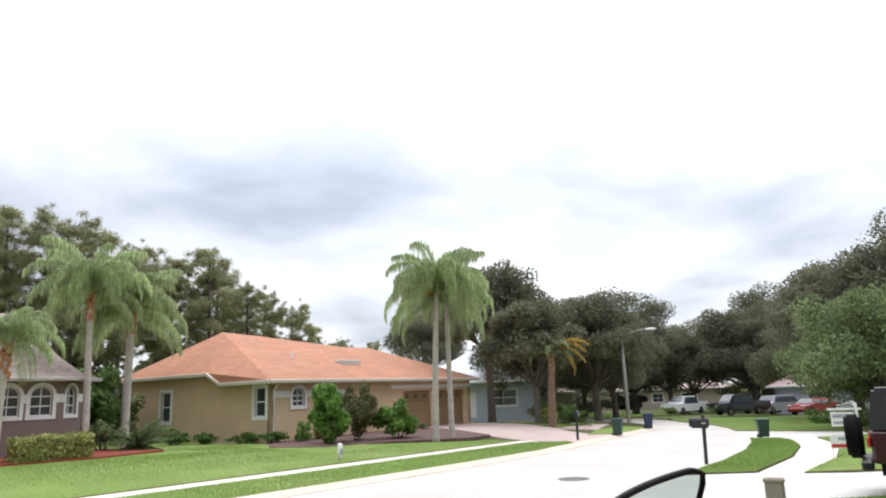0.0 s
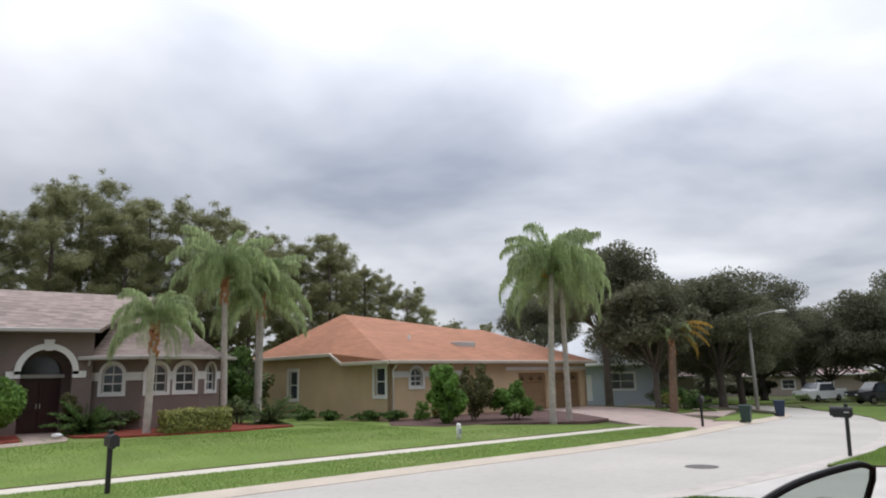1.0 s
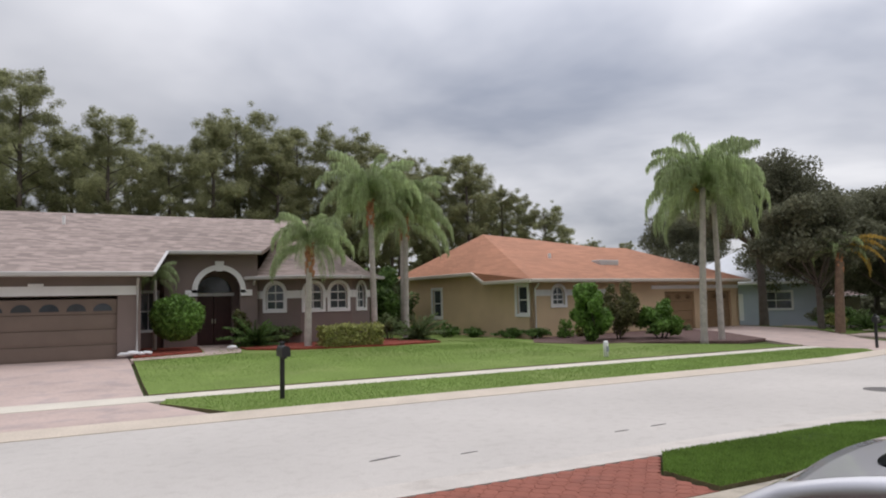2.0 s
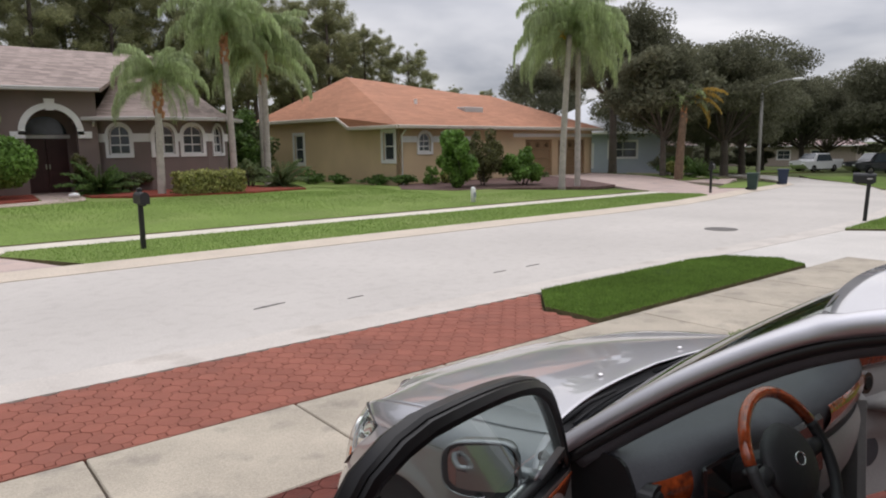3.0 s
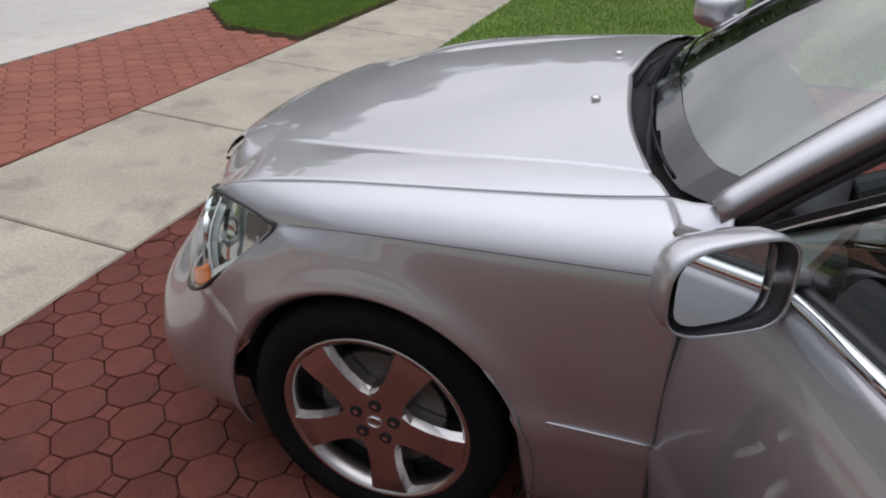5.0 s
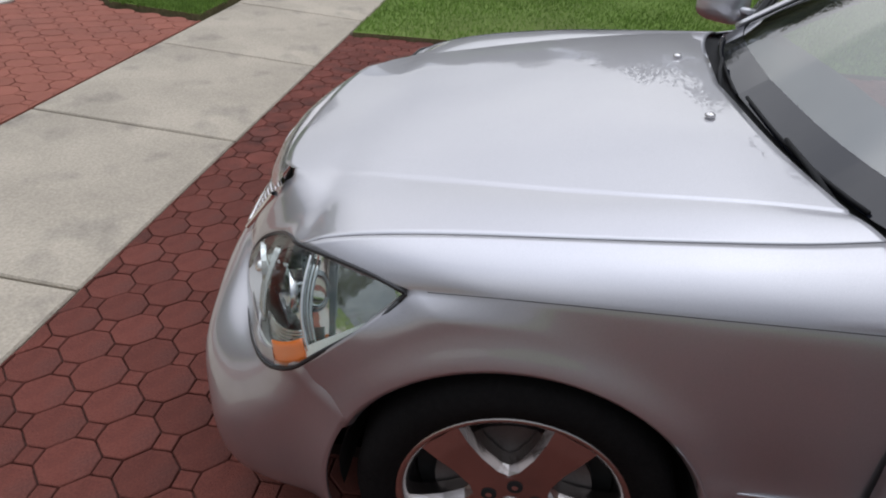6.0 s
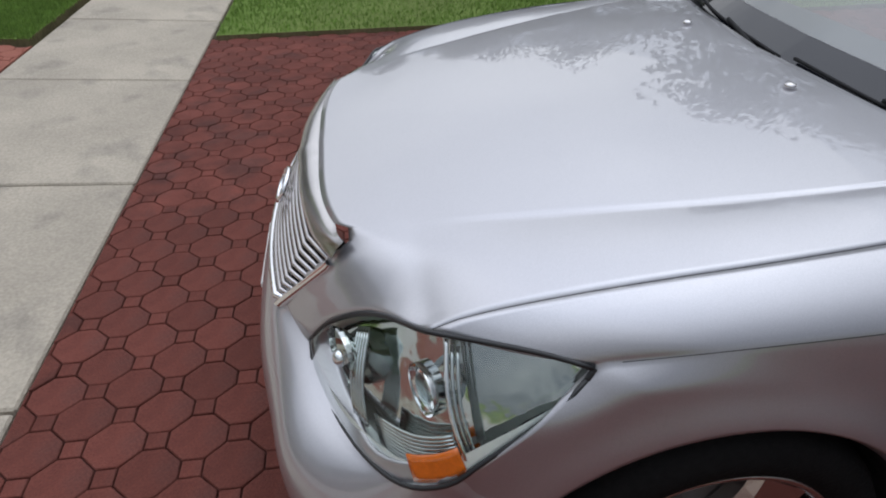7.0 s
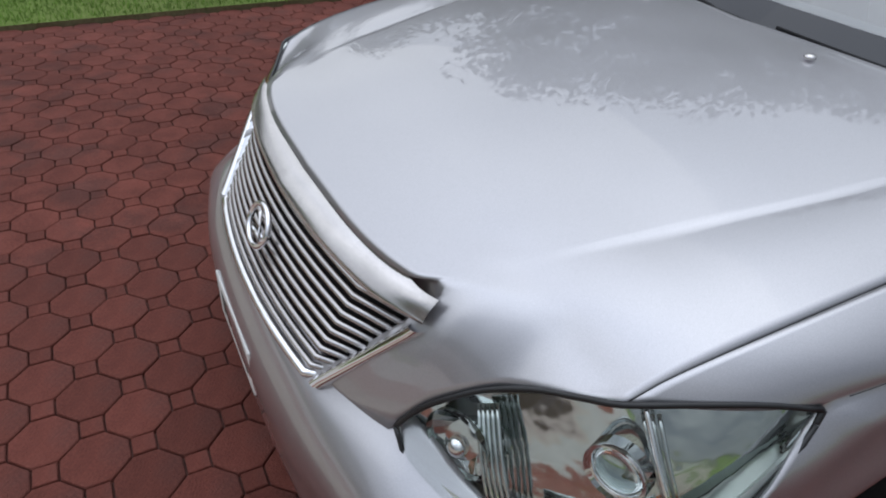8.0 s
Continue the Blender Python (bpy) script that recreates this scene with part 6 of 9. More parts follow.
def build_front_door(car, s, angle):
    hinge = Vector((s * 0.90, DOOR_F, 0))
    base = new("front_door")
    base.parent = car
    base.matrix_local = Matrix.Translation(hinge) @ Matrix.Rotation(radians(angle) * s, 4, "Z") @ Matrix.Rotation(radians(-2.2), 4, "X") @ Matrix.Translation(-hinge)
    tagged(base, label="open silver front door with grey lining")

    def skin(u, v):
        y = DOOR_F - 0.048 + (DOOR_R - DOOR_F + 0.048) * u
        zt = belt(y)
        z = zt + (0.215 - zt) * v
        return (s * side_x(y, z), y, z)

    ob = part("outer_panel", sheet(skin, 40, 30, flip=s > 0), PAINT, base, "silver outer panel", smooth=True)
    thick(ob, 0.006)
    seam("panel_line", [(s * (side_x(y, 0.868) + 0.001), y, 0.868) for y in [DOOR_F - 0.05 + (DOOR_R - DOOR_F + 0.05) * k / 12 for k in range(13)]], base, 0.002)
    # inner lining: thick edge and pad
    bm = bmesh.new()
    def inner(u, v):
        y = DOOR_F - 0.05 + (DOOR_R + 0.05 - DOOR_F) * u
        zt = belt(y) - 0.002
        z = zt + (0.225 - zt) * v
        pad = 0.055 + 0.03 * smoothstep(0.2, 0.3, v) * smoothstep(0.75, 0.6, v) * smoothstep(0.05, 0.2, u) * smoothstep(1.0, 0.9, u)
        return (s * (side_x(y, z) - pad), y, z)
    sheet(inner, 30, 24, flip=s < 0, bm=bm)
    part("lining", bm, PALE_LEATHER, base, "pale grey leather door lining", smooth=True)
    bm = bmesh.new()
    for u in (0.0, 1.0):
        sheet(lambda v, w: tuple(Vector(skin(u, v)).lerp(Vector(inner(u, v)), w)), 20, 2, bm=bm)
    for v in (0.0, 1.0):
        sheet(lambda u, w: tuple(Vector(skin(u, v)).lerp(Vector(inner(u, v)), w)), 20, 2, bm=bm)
    part("door_edge", bm, BLACK_TRIM, base, "dark door edge with rubber seal")
    # walnut panel, chrome catch, speaker, armrest
    def veneer(u, v):
        y = -0.70 - 0.98 * u
        z = 0.878 + (0.066 - 0.022 * u) * (1 - 2 * v)
        x, _, _ = inner((y - DOOR_F + 0.05) / (DOOR_R + 0.05 - DOOR_F + 0.05), (belt(y) - z) / (belt(y) - 0.225))
        return (x - s * (0.006 + 0.010 * math.sin(math.pi * v)), y, z)

    thick(part("walnut_panel", sheet(veneer, 30, 8, flip=s < 0), WOOD, base, "glossy walnut panel", smooth=True), 0.004)
    bm = bmesh.new()
    tube(bm, [(s * (side_x(-1.0, 0.86) - 0.085 - d), y, 0.875) for y, d in ((-0.93, 0.0), (-0.95, 0.02), (-1.02, 0.024), (-1.09, 0.018), (-1.11, 0.0))], 0.010, 8)
    part("inner_handle", bm, CHROME, base, "chrome inner door handle", smooth=True)
    bm = bmesh.new()
    cyl(bm, (s * (side_x(-0.86, 0.42) - 0.052), -0.88, 0.42), (s * (side_x(-0.86, 0.42) - 0.066), -0.88, 0.42), 0.085, 0.078, seg=28)
    part("speaker_grille", bm, DASH, base, "round grey speaker grille")
    bm = bmesh.new()
    tube(bm, [(s * (side_x(-1.2, 0.62) - 0.085 - 0.02 * math.sin(math.pi * q / 8)), y, 0.655 - 0.01 * q) for q, y in enumerate([-0.84 - 0.105 * q for q in range(9)])], [0.02, 0.045, 0.06, 0.066, 0.066, 0.066, 0.066, 0.06, 0.045], 12)
    part("armrest", bm, PALE_LEATHER, base, "grey padded armrest", smooth=True)
    # window frame
    line = door_frame_line(DOOR_F, DOOR_R)
    def bar(section):
        """A bar of the given section (across the frame, into the car) along the frame's line."""
        bm = bmesh.new()
        rings = []
        for i, p in enumerate(line):
            d = (Vector(line[min(i + 1, len(line) - 1)]) - Vector(line[max(i - 1, 0)])).normalized()
            n = d.cross(Vector((1, 0, 0))).normalized()
            if n.z < 0 and i < len(line) - 6:
                n = -n
            q = Vector(p)
            rings.append([bm.verts.new(((q.x + n.x * a + w) * s, q.y + n.y * a, q.z + n.z * a)) for a, w in section])
        m = len(section)
        for p, q in zip(rings, rings[1:]):
            for i in range(m):
                bm.faces.new((p[i], p[(i + 1) % m], q[(i + 1) % m], q[i]))
                bm.edges.get((p[i], q[i])).smooth = False
        bm.faces.new(rings[0])
        bm.faces.new(rings[-1][::-1])
        bmesh.ops.recalc_face_normals(bm, faces=bm.faces[:])
        return bm

    bm = bar([(0.007, 0.008), (0.010, 0.002), (0.010, -0.014), (0.006, -0.019), (-0.010, -0.019), (-0.015, -0.015), (-0.015, -0.004), (-0.009, 0.006)])
    part("window_frame", bm, FRAME_BLACK, base, "satin black window frame", smooth=True)
    part("frame_seal", bar([(0.004, -0.020), (0.004, -0.027), (-0.007, -0.031), (-0.017, -0.028), (-0.021, -0.020), (-0.016, -0.015)]), FRAME_BLACK, base, "black rubber frame seal", smooth=True)
    seam("chrome_edge", [(s * (x + 0.012), y + 0.004, z - 0.012) for x, y, z in line if y > DOOR_R + 0.03], base, 0.0024, CHROME, 6, "thin chrome edge of the frame")
    # belt strip of chrome
    bm = bmesh.new()
    ys = [DOOR_F - 0.05 + (DOOR_R - DOOR_F + 0.05) * k / 16 for k in range(17)]
    tube(bm, [(s * (side_x(y, belt(y)) + 0.002), y, belt(y) + 0.006) for y in ys], 0.012, 8)
    part("belt_strip", bm, CHROME, base, "chrome belt strip", smooth=True)
    bm = bmesh.new()
    tube(bm, [(s * (side_x(y, belt(y)) - 0.022), y, belt(y) + 0.008) for y in ys], 0.014, 8)
    part("belt_seal", bm, BLACK_TRIM, base, "black belt seal", smooth=True)
    # pane
    top = spline([(k / (len(line) - 1), p) for k, p in enumerate(line)])
    def pane(u, v):
        p = top(0.02 + 0.96 * u)
        y = p[1]
        b = (side_x(y, belt(y)) - 0.016, y, belt(y))
        k = v
        x = p[0] - 0.012 + (b[0] - p[0] + 0.012) * k + 0.012 * math.sin(math.pi * k)
        return (s * x, y, p[2] + (b[2] - p[2]) * k)
    g = part("door_glass", sheet(pane, 40, 10), GLASS, base, "tinted door glass", smooth=True)
    g.visible_shadow = False
    # sail panel and mirror
    bm = bmesh.new()
    pts = [(s * 0.84, -0.69, 0.965), (s * 0.845, -0.86, 0.968), (s * 0.775, -0.86, 1.07)]
    vs = [bm.verts.new(p) for p in pts] + [bm.verts.new((p[0] - s * 0.02, p[1], p[2])) for p in pts]
    for f in ((0, 1, 2), (5, 4, 3), (0, 3, 4, 1), (1, 4, 5, 2), (2, 5, 3, 0)):
        bm.faces.new([vs[i] for i in f])
    part("sail_panel", bm, PAINT, base, "silver mirror foot")
    build_mirror(base, s)
    # handle
    bm = bmesh.new()
    tube(bm, [(s * (side_x(-1.5, 0.80) + d), y, 0.80) for y, d in ((-1.56, 0.0), (-1.58, 0.03), (-1.66, 0.036), (-1.74, 0.03), (-1.76, 0.0))], 0.012, 8)
    part("door_handle", bm, PAINT, base, "silver door handle", smooth=True)
    return base


def build_mirror(base, s):
    c = Vector((s * 0.962, -0.924, 1.000))
    turn = Matrix.Translation(c) @ Matrix.Rotation(radians(-12) * s, 4, "Z") @ Matrix.Diagonal((1.02, 1.0, 1.1, 1)) @ Matrix.Translation(-c)
    bm = bmesh.new()
    n, depth = 28, [(-0.0, 1.0), (-0.004, 1.03), (0.02, 1.06), (0.05, 1.0), (0.08, 0.82), (0.098, 0.5), (0.103, 0.15)]
    rings = []
    for dy, k in depth:
        ring = []
        for i in range(n):
            a = 2 * math.pi * i / n
            ca, sa = math.cos(a), math.sin(a)
            e = 0.55
            x = 0.097 * k * math.copysign(abs(ca) ** e, ca)
            z = 0.064 * k * math.copysign(abs(sa) ** e, sa) * (1 + 0.12 * -s * ca * s)
            ring.append(bm.verts.new(c + Vector((s * x, dy, z))))
        rings.append(ring)
    for p, q in zip(rings, rings[1:]):
        for i in range(n):
            bm.faces.new((p[i], p[(i + 1) % n], q[(i + 1) % n], q[i]))
    bm.faces.new(rings[-1])
    bmesh.ops.transform(bm, matrix=turn, verts=bm.verts[:])
    m = part("door_mirror", bm, PAINT, base, "silver door mirror housing", smooth=True)
    bm = bmesh.new()
    ring = [bm.verts.new(c + Vector((s * 0.093 * math.copysign(abs(math.cos(a)) ** 0.55, math.cos(a)), 0.038, 0.0605 * math.copysign(abs(math.sin(a)) ** 0.55, math.sin(a)) * (1 - 0.12 * math.cos(a))))) for a in [2 * math.pi * i / n for i in range(n)]]
    bm.faces.new(ring)
    bmesh.ops.transform(bm, matrix=turn, verts=bm.verts[:])
    part("mirror_well", bm, BLACK_TRIM, m, "black mirror well")
    bm = bmesh.new()
    ring = [bm.verts.new(c + Vector((s * 0.084 * math.copysign(abs(math.cos(a)) ** 0.5, math.cos(a)), 0.016 - 0.0087 * math.copysign(abs(math.cos(a)) ** 0.5, math.cos(a)) + 0.0026 * math.copysign(abs(math.sin(a)) ** 0.5, math.sin(a)) * (1 - 0.12 * math.cos(a)), 0.054 * math.copysign(abs(math.sin(a)) ** 0.5, math.sin(a)) * (1 - 0.12 * math.cos(a))))) for a in [2 * math.pi * i / n for i in range(n)]]
    bm.faces.new(ring)
    bmesh.ops.transform(bm, matrix=turn, verts=bm.verts[:])
    part("mirror_glass", bm, MIRROR, m, "mirror glass")
    bm = bmesh.new()
    tube(bm, [(s * 0.825, -0.865, 0.985), (s * 0.87, -0.862, 0.99), (s * 0.915, -0.86, 1.0)], [0.022, 0.02, 0.026], 8, flat=0.7)
    part("mirror_arm", bm, PAINT, m, "silver mirror arm", smooth=True)


def build_sides(car):
    for s in (-1, 1):
        # rear door and quarter down to the sill, with the rear arch
        def top(y):
            return belt(y)

        def low(y):
            d = ARCH_R ** 2 - (y + 2.925) ** 2
            return max(0.20, HUB_Z + math.sqrt(d)) if d > 0 else 0.20

        def f(u, v):
            y = -1.85 - 2.27 * u
            z = top(y) + (low(y) - top(y)) * v
            return (s * side_x(y, z), y, z)

        thick(part("rear_side", sheet(f, 70, 18, flip=s > 0), PAINT, car, "silver rear door and quarter panel", smooth=True), 0.006)
        bm = sheet(lambda u, v: (s * (0.905 - 0.28 * v), -0.64 - 1.25 * u, 0.21 + 0.07 * math.sin(math.pi * v) + 0.02 * v), 14, 6)
        thick(part("door_sill", bm, BLACK_TRIM, car, "dark door sill", smooth=True), 0.01)
        bm = bmesh.new()
        box(bm, (s * 0.78 - 0.07, -0.66, 0.24), (s * 0.78 + 0.07, -0.60, 0.95), bevel=0.01)
        part("hinge_pillar", bm, LEATHER, car, "grey hinge pillar")
        for z in (0.45, 0.78):
            bm = bmesh.new()
            box(bm, (s * 0.86 - 0.03, -0.685, z), (s * 0.86 + 0.03, -0.63, z + 0.06), bevel=0.006)
            part("door_hinge", bm, PAINT, car, "silver door hinge")
        g = part("rear_door_glass", sheet(lambda u, v: (s * (side_x(-2.3, 0.98) - 0.02 - (0.20) * v), -1.9 - 1.05 * u * (1 - 0.3 * v) - 0.05 * v, 0.985 + (0.40 - 0.28 * max(0, u - 0.55) / 0.45) * v), 14, 8), GLASS, car, "tinted rear door glass", smooth=True)
        # black liner behind the rear wheel
        bm = bmesh.new()
        n = 24
        ring = [radians(-8 + 196 * i / n) for i in range(n + 1)]
        vs = [[bm.verts.new((s * x, -2.925 + 0.385 * math.cos(a), HUB_Z + 0.385 * math.sin(a))) for a in ring] for x in (0.875, 0.58)]
        for i in range(n):
            bm.faces.new((vs[0][i], vs[0][i + 1], vs[1][i + 1], vs[1][i]))
        bm.faces.new(vs[1])
        part("rear_liner", bm, LINER, car, "black rear arch liner")
    # boot lid, rear panel, lamps
    def boot(u, v):
        x = -0.80 + 1.6 * v
        k = abs(x) / 0.80
        y = -3.17 - 0.95 * u
        return (x * (1 - 0.06 * u), y + 0.06 * k ** 2 * u, 1.085 - 0.03 * u - 0.085 * k ** 3 - 0.02 * u ** 3)
    thick(part("boot_lid", sheet(boot, 18, 30, flip=True), PAINT, car, "silver boot lid", smooth=True), 0.006)
    def tail(u, v):
        x = -0.80 + 1.6 * v
        k = abs(x) / 0.8
        z = 1.03 - 0.80 * u - 0.08 * k ** 3 * (1 - u)
        return (x * (0.94 + 0.1 * math.sin(math.pi * u)), -4.115 + 0.07 * k ** 2 - 0.06 * math.sin(math.pi * min(1, u * 1.1)) - 0.02 * u, z)
    thick(part("rear_panel", sheet(tail, 16, 30, flip=True), PAINT, car, "silver rear bumper and panel", smooth=True), 0.006)
    for s in (-1, 1):
        bm = bmesh.new()
        box(bm, (s * 0.60 - 0.16, -4.20, 0.74), (s * 0.60 + 0.16, -4.09, 0.90), bevel=0.03)
        part("tail_lamp", bm, SIGN_RED, car, "red tail lamp", smooth=False)


def build_interior(car):
    # floor tub and tunnel
    bm = bmesh.new()
    box(bm, (-0.84, -3.1, 0.20), (0.84, -0.55, 0.24))
    part("floor_carpet", bm, CARPET, car, "dark carpeted floor")
    bm = bmesh.new()
    box(bm, (-0.80, -0.56, 0.24), (0.80, -0.52, 0.92))
    part("bulkhead", bm, CARPET, car, "dark bulkhead")
    bm = bmesh.new()
    box(bm, (-0.75, -3.15, 0.24), (0.75, -2.95, 0.98))
    part("rear_bulkhead", bm, CARPET, car, "dark rear bulkhead")
    # dashboard: rolled top, face and walnut band
    prof = [(-0.57, 0.955), (-0.66, 0.972), (-0.80, 0.972), (-0.90, 0.955), (-0.955, 0.915), (-0.965, 0.86), (-0.94, 0.78), (-0.955, 0.70), (-0.93, 0.58), (-0.86, 0.47), (-0.78, 0.42)]
    pf = spline([(i / (len(prof) - 1), p) for i, p in enumerate(prof)])

    def dash(u, v):
        x = -0.755 + 1.51 * u
        y, z = pf(v)
        hood = 0.035 * math.exp(-((x + 0.385) / 0.20) ** 4) * smoothstep(0.1, 0.3, v) * smoothstep(0.5, 0.36, v)
        return (x, y + (-0.11 + 0.20 * smoothstep(0.0, 0.42, v)) * (abs(x) / 0.76) ** 3 - hood * 0.6, z + hood)

    d = part("dashboard", sheet(dash, 50, 28, flip=False), DASH, car, "dark grey dashboard", smooth=True)
    for u0, u1 in ((0.02, 0.25), (0.62, 0.98)):
        bm = sheet(lambda u, v: tuple(Vector(dash(u0 + (u1 - u0) * u, 0.62 + 0.36 * v)) + Vector((0, -0.006, 0))), 12, 8)
        part("lower_dash", bm, PALE_LEATHER, d, "light grey lower dashboard", smooth=True)
    for u0, u1 in ((0.03, 0.115), (0.40, 0.46), (0.64, 0.97)):
        bm = sheet(lambda u, v: tuple(Vector(dash(u0 + (u1 - u0) * u, 0.42 + 0.16 * v)) + Vector((0, -0.008 - 0.006 * math.sin(math.pi * v), 0))), 12, 6)
        part("walnut_band", bm, WOOD, d, "glossy walnut band", smooth=True)
    bm = bmesh.new()
    box(bm, (-0.57, -0.968, 0.80), (-0.22, -0.955, 0.925), bevel=0.01)
    part("instrument_panel", bm, BLACK_GLOSS, d, "black instrument panel")
    bm = bmesh.new()
    box(bm, (-0.12, -0.985, 0.70), (0.14, -0.955, 0.90), bevel=0.012)
    part("centre_screen", bm, BLACK_GLOSS, d, "black centre screen")
    for x in (-0.69, 0.69, -0.1, 0.1):
        bm = bmesh.new()
        box(bm, (x - 0.045, -0.955 if abs(x) < 0.2 else -0.905, 0.845), (x + 0.045, -0.93 if abs(x) < 0.2 else -0.87, 0.905), bevel=0.015)
        part("air_vent", bm, BLACK_TRIM, d, "black round-edged air vent")
    bm = bmesh.new()
    for i in range(2):
        for j in range(2):
            box(bm, (-0.655 + 0.032 * i, -0.948, 0.74 + 0.03 * j), (-0.628 + 0.032 * i, -0.938, 0.765 + 0.03 * j), bevel=0.003)
    part("switches", bm, BLACK_TRIM, d, "small square switches")
    for s in (-1, 1):
        bm = bmesh.new()
        rim = [Vector(dash(0.0 if s < 0 else 1.0, k / 20)) for k in range(21)]
        wall = [rim[-1] + Vector((0, 0.25, 0)), rim[0] + Vector((0, 0.06, -0.1))]
        outer = [bm.verts.new(p) for p in rim + wall]
        inner_ring = [bm.verts.new(p + Vector((s * 0.012, 0, 0))) for p in rim + wall]
        m = len(outer)
        for k in range(m):
            bm.faces.new((outer[k], outer[(k + 1) % m], inner_ring[(k + 1) % m], inner_ring[k]))
        bm.faces.new(inner_ring)
        bmesh.ops.recalc_face_normals(bm, faces=bm.faces[:])
        part("dash_end", bm, BLACK_TRIM, d, "dark dashboard end panel")
        bm = bmesh.new()
        cyl(bm, (s * 0.715, -0.86, 0.858), (s * 0.708, -0.912, 0.858), 0.048, 0.043, seg=28)
        ring = part("end_vent", bm, BLACK_TRIM, d, "round black air vent", smooth=False)
        bm = bmesh.new()
        cyl(bm, (s * 0.709, -0.905, 0.858), (s * 0.707, -0.918, 0.858), 0.032, 0.024, seg=20)
        part("vent_core", bm, LINER, d)
        bm = bmesh.new()
        box(bm, (s * 0.765 - 0.026, -0.89, 0.24), (s * 0.765 + 0.026, -0.64, 0.795), bevel=0.024)
        part("kick_panel", bm, PALE_LEATHER, d, "grey kick panel")
    # console with walnut lid and selector
    bm = bmesh.new()
    box(bm, (-0.13, -2.0, 0.24), (0.13, -0.93, 0.60), bevel=0.03)
    con = part("console", bm, DARK_LEATHER, car, "dark centre console")
    bm = bmesh.new()
    box(bm, (-0.10, -1.42, 0.597), (0.10, -1.0, 0.612), bevel=0.005)
    part("console_trim", bm, WOOD, con, "walnut console trim")
    bm = bmesh.new()
    box(bm, (-0.075, -1.30, 0.611), (0.06, -1.10, 0.618), bevel=0.003)
    part("gate", bm, BLACK_GLOSS, con, "black selector gate")
    for x in (-0.105, 0.092):
        bm = bmesh.new()
        box(bm, (x, -1.44, 0.606), (x + 0.012, -0.98, 0.619), bevel=0.004)
        part("console_edge", bm, CHROME, con, "chrome console edge")
    bm = bmesh.new()
    cyl(bm, (-0.02, -1.2, 0.61), (-0.03, -1.21, 0.69), 0.011, 0.009, seg=10)
    box(bm, (-0.055, -1.25, 0.685), (-0.005, -1.18, 0.725), bevel=0.012)
    part("selector", bm, CHROME, con, "chrome gear selector")
    # steering wheel
    sw = new("steering_wheel")
    sw.parent = car
    sw.matrix_local = pose(-0.385, -1.115, 0.935, 62, 0, 0)
    tagged(sw, label="steering wheel in walnut and black leather")
    R0 = 0.19
    for a0, a1, m, nm in ((20, 168, WOOD, "wooden_rim"), (168, 255, DARK_LEATHER, "leather_rim"), (255, 302, WOOD, "wooden_rim"), (302, 380, DARK_LEATHER, "leather_rim")):
        bm = bmesh.new()
        tube(bm, [(R0 * math.cos(radians(a0 + (a1 - a0) * k / 16)), R0 * math.sin(radians(a0 + (a1 - a0) * k / 16)), 0) for k in range(17)], 0.0165, 10)
        part(nm, bm, m, sw, smooth=True)
    bm = bmesh.new()
    r = bmesh.ops.create_uvsphere(bm, u_segments=24, v_segments=12, radius=1)
    bmesh.ops.transform(bm, matrix=pose(0, -0.005, -0.008) @ Matrix.Diagonal((0.122, 0.108, 0.035, 1)), verts=r["verts"])
    hub = part("horn_pad", bm, DARK_LEATHER, sw, "black horn pad", smooth=True)
    bm = bmesh.new()
    tube(bm, [(0.022 * math.cos(q), 0.017 * math.sin(q), 0.027) for q in [2 * math.pi * k / 18 for k in range(19)]], 0.0025, 5, caps=False)
    part("horn_badge", bm, CHROME, hub, smooth=True)
    for pts in ([(-0.08, 0.0, -0.01), (-0.185, 0.0, 0)], [(0.08, 0.0, -0.01), (0.185, 0.0, 0)], [(-0.03, -0.07, -0.01), (-0.045, -0.182, 0)], [(0.03, -0.07, -0.01), (0.045, -0.182, 0)]):
        bm = bmesh.new()
        tube(bm, pts, [0.03, 0.02], 8, flat=0.5)
        part("spoke", bm, DARK_LEATHER, sw, smooth=True)
    bm = bmesh.new()
    cyl(bm, (0, 0, -0.03), (0, 0, -0.2), 0.045, 0.055, seg=14)
    part("column", bm, BLACK_TRIM, sw)
    for s in (-1, 1):
        bm = bmesh.new()
        tube(bm, [(s * 0.05, 0.01, -0.06), (s * 0.16, 0.02, -0.045)], [0.008, 0.011], 8)
        part("stalk", bm, BLACK_TRIM, sw, smooth=True)
    # seats
    for x in (-0.385, 0.385):
        seat = new("front_seat")
        seat.parent = car
        tagged(seat, label="grey leather front seat")
        for nm, c, sz, rot in (("cushion", (x, -1.62, 0.50), (0.26, 0.28, 0.11), 6), ("backrest", (x, -2.0, 0.86), (0.255, 0.10, 0.37), -16), ("headrest", (x, -2.13, 1.26), (0.13, 0.06, 0.09), -10)):
            bm = bmesh.new()
            r = bmesh.ops.create_cube(bm, size=2)
            bmesh.ops.subdivide_edges(bm, edges=bm.edges[:], cuts=5, use_grid_fill=True)
            for v in bm.verts:
                q = v.co
                l = max(abs(q.x), abs(q.y), abs(q.z))
                n4 = (abs(q.x) ** 4 + abs(q.y) ** 4 + abs(q.z) ** 4) ** 0.25
                q *= l / n4
                if nm != "headrest" and abs(q.x) > 0.62:
                    q.z *= 1.12 if nm == "cushion" else 1
                    q.y *= 1.25 if nm == "backrest" else 1
            bmesh.ops.transform(bm, matrix=pose(*c, rot, 0, 0) @ Matrix.Diagonal((*sz, 1)), verts=bm.verts[:])
            part(nm, bm, LEATHER, seat, smooth=True)
    bm = bmesh.new()
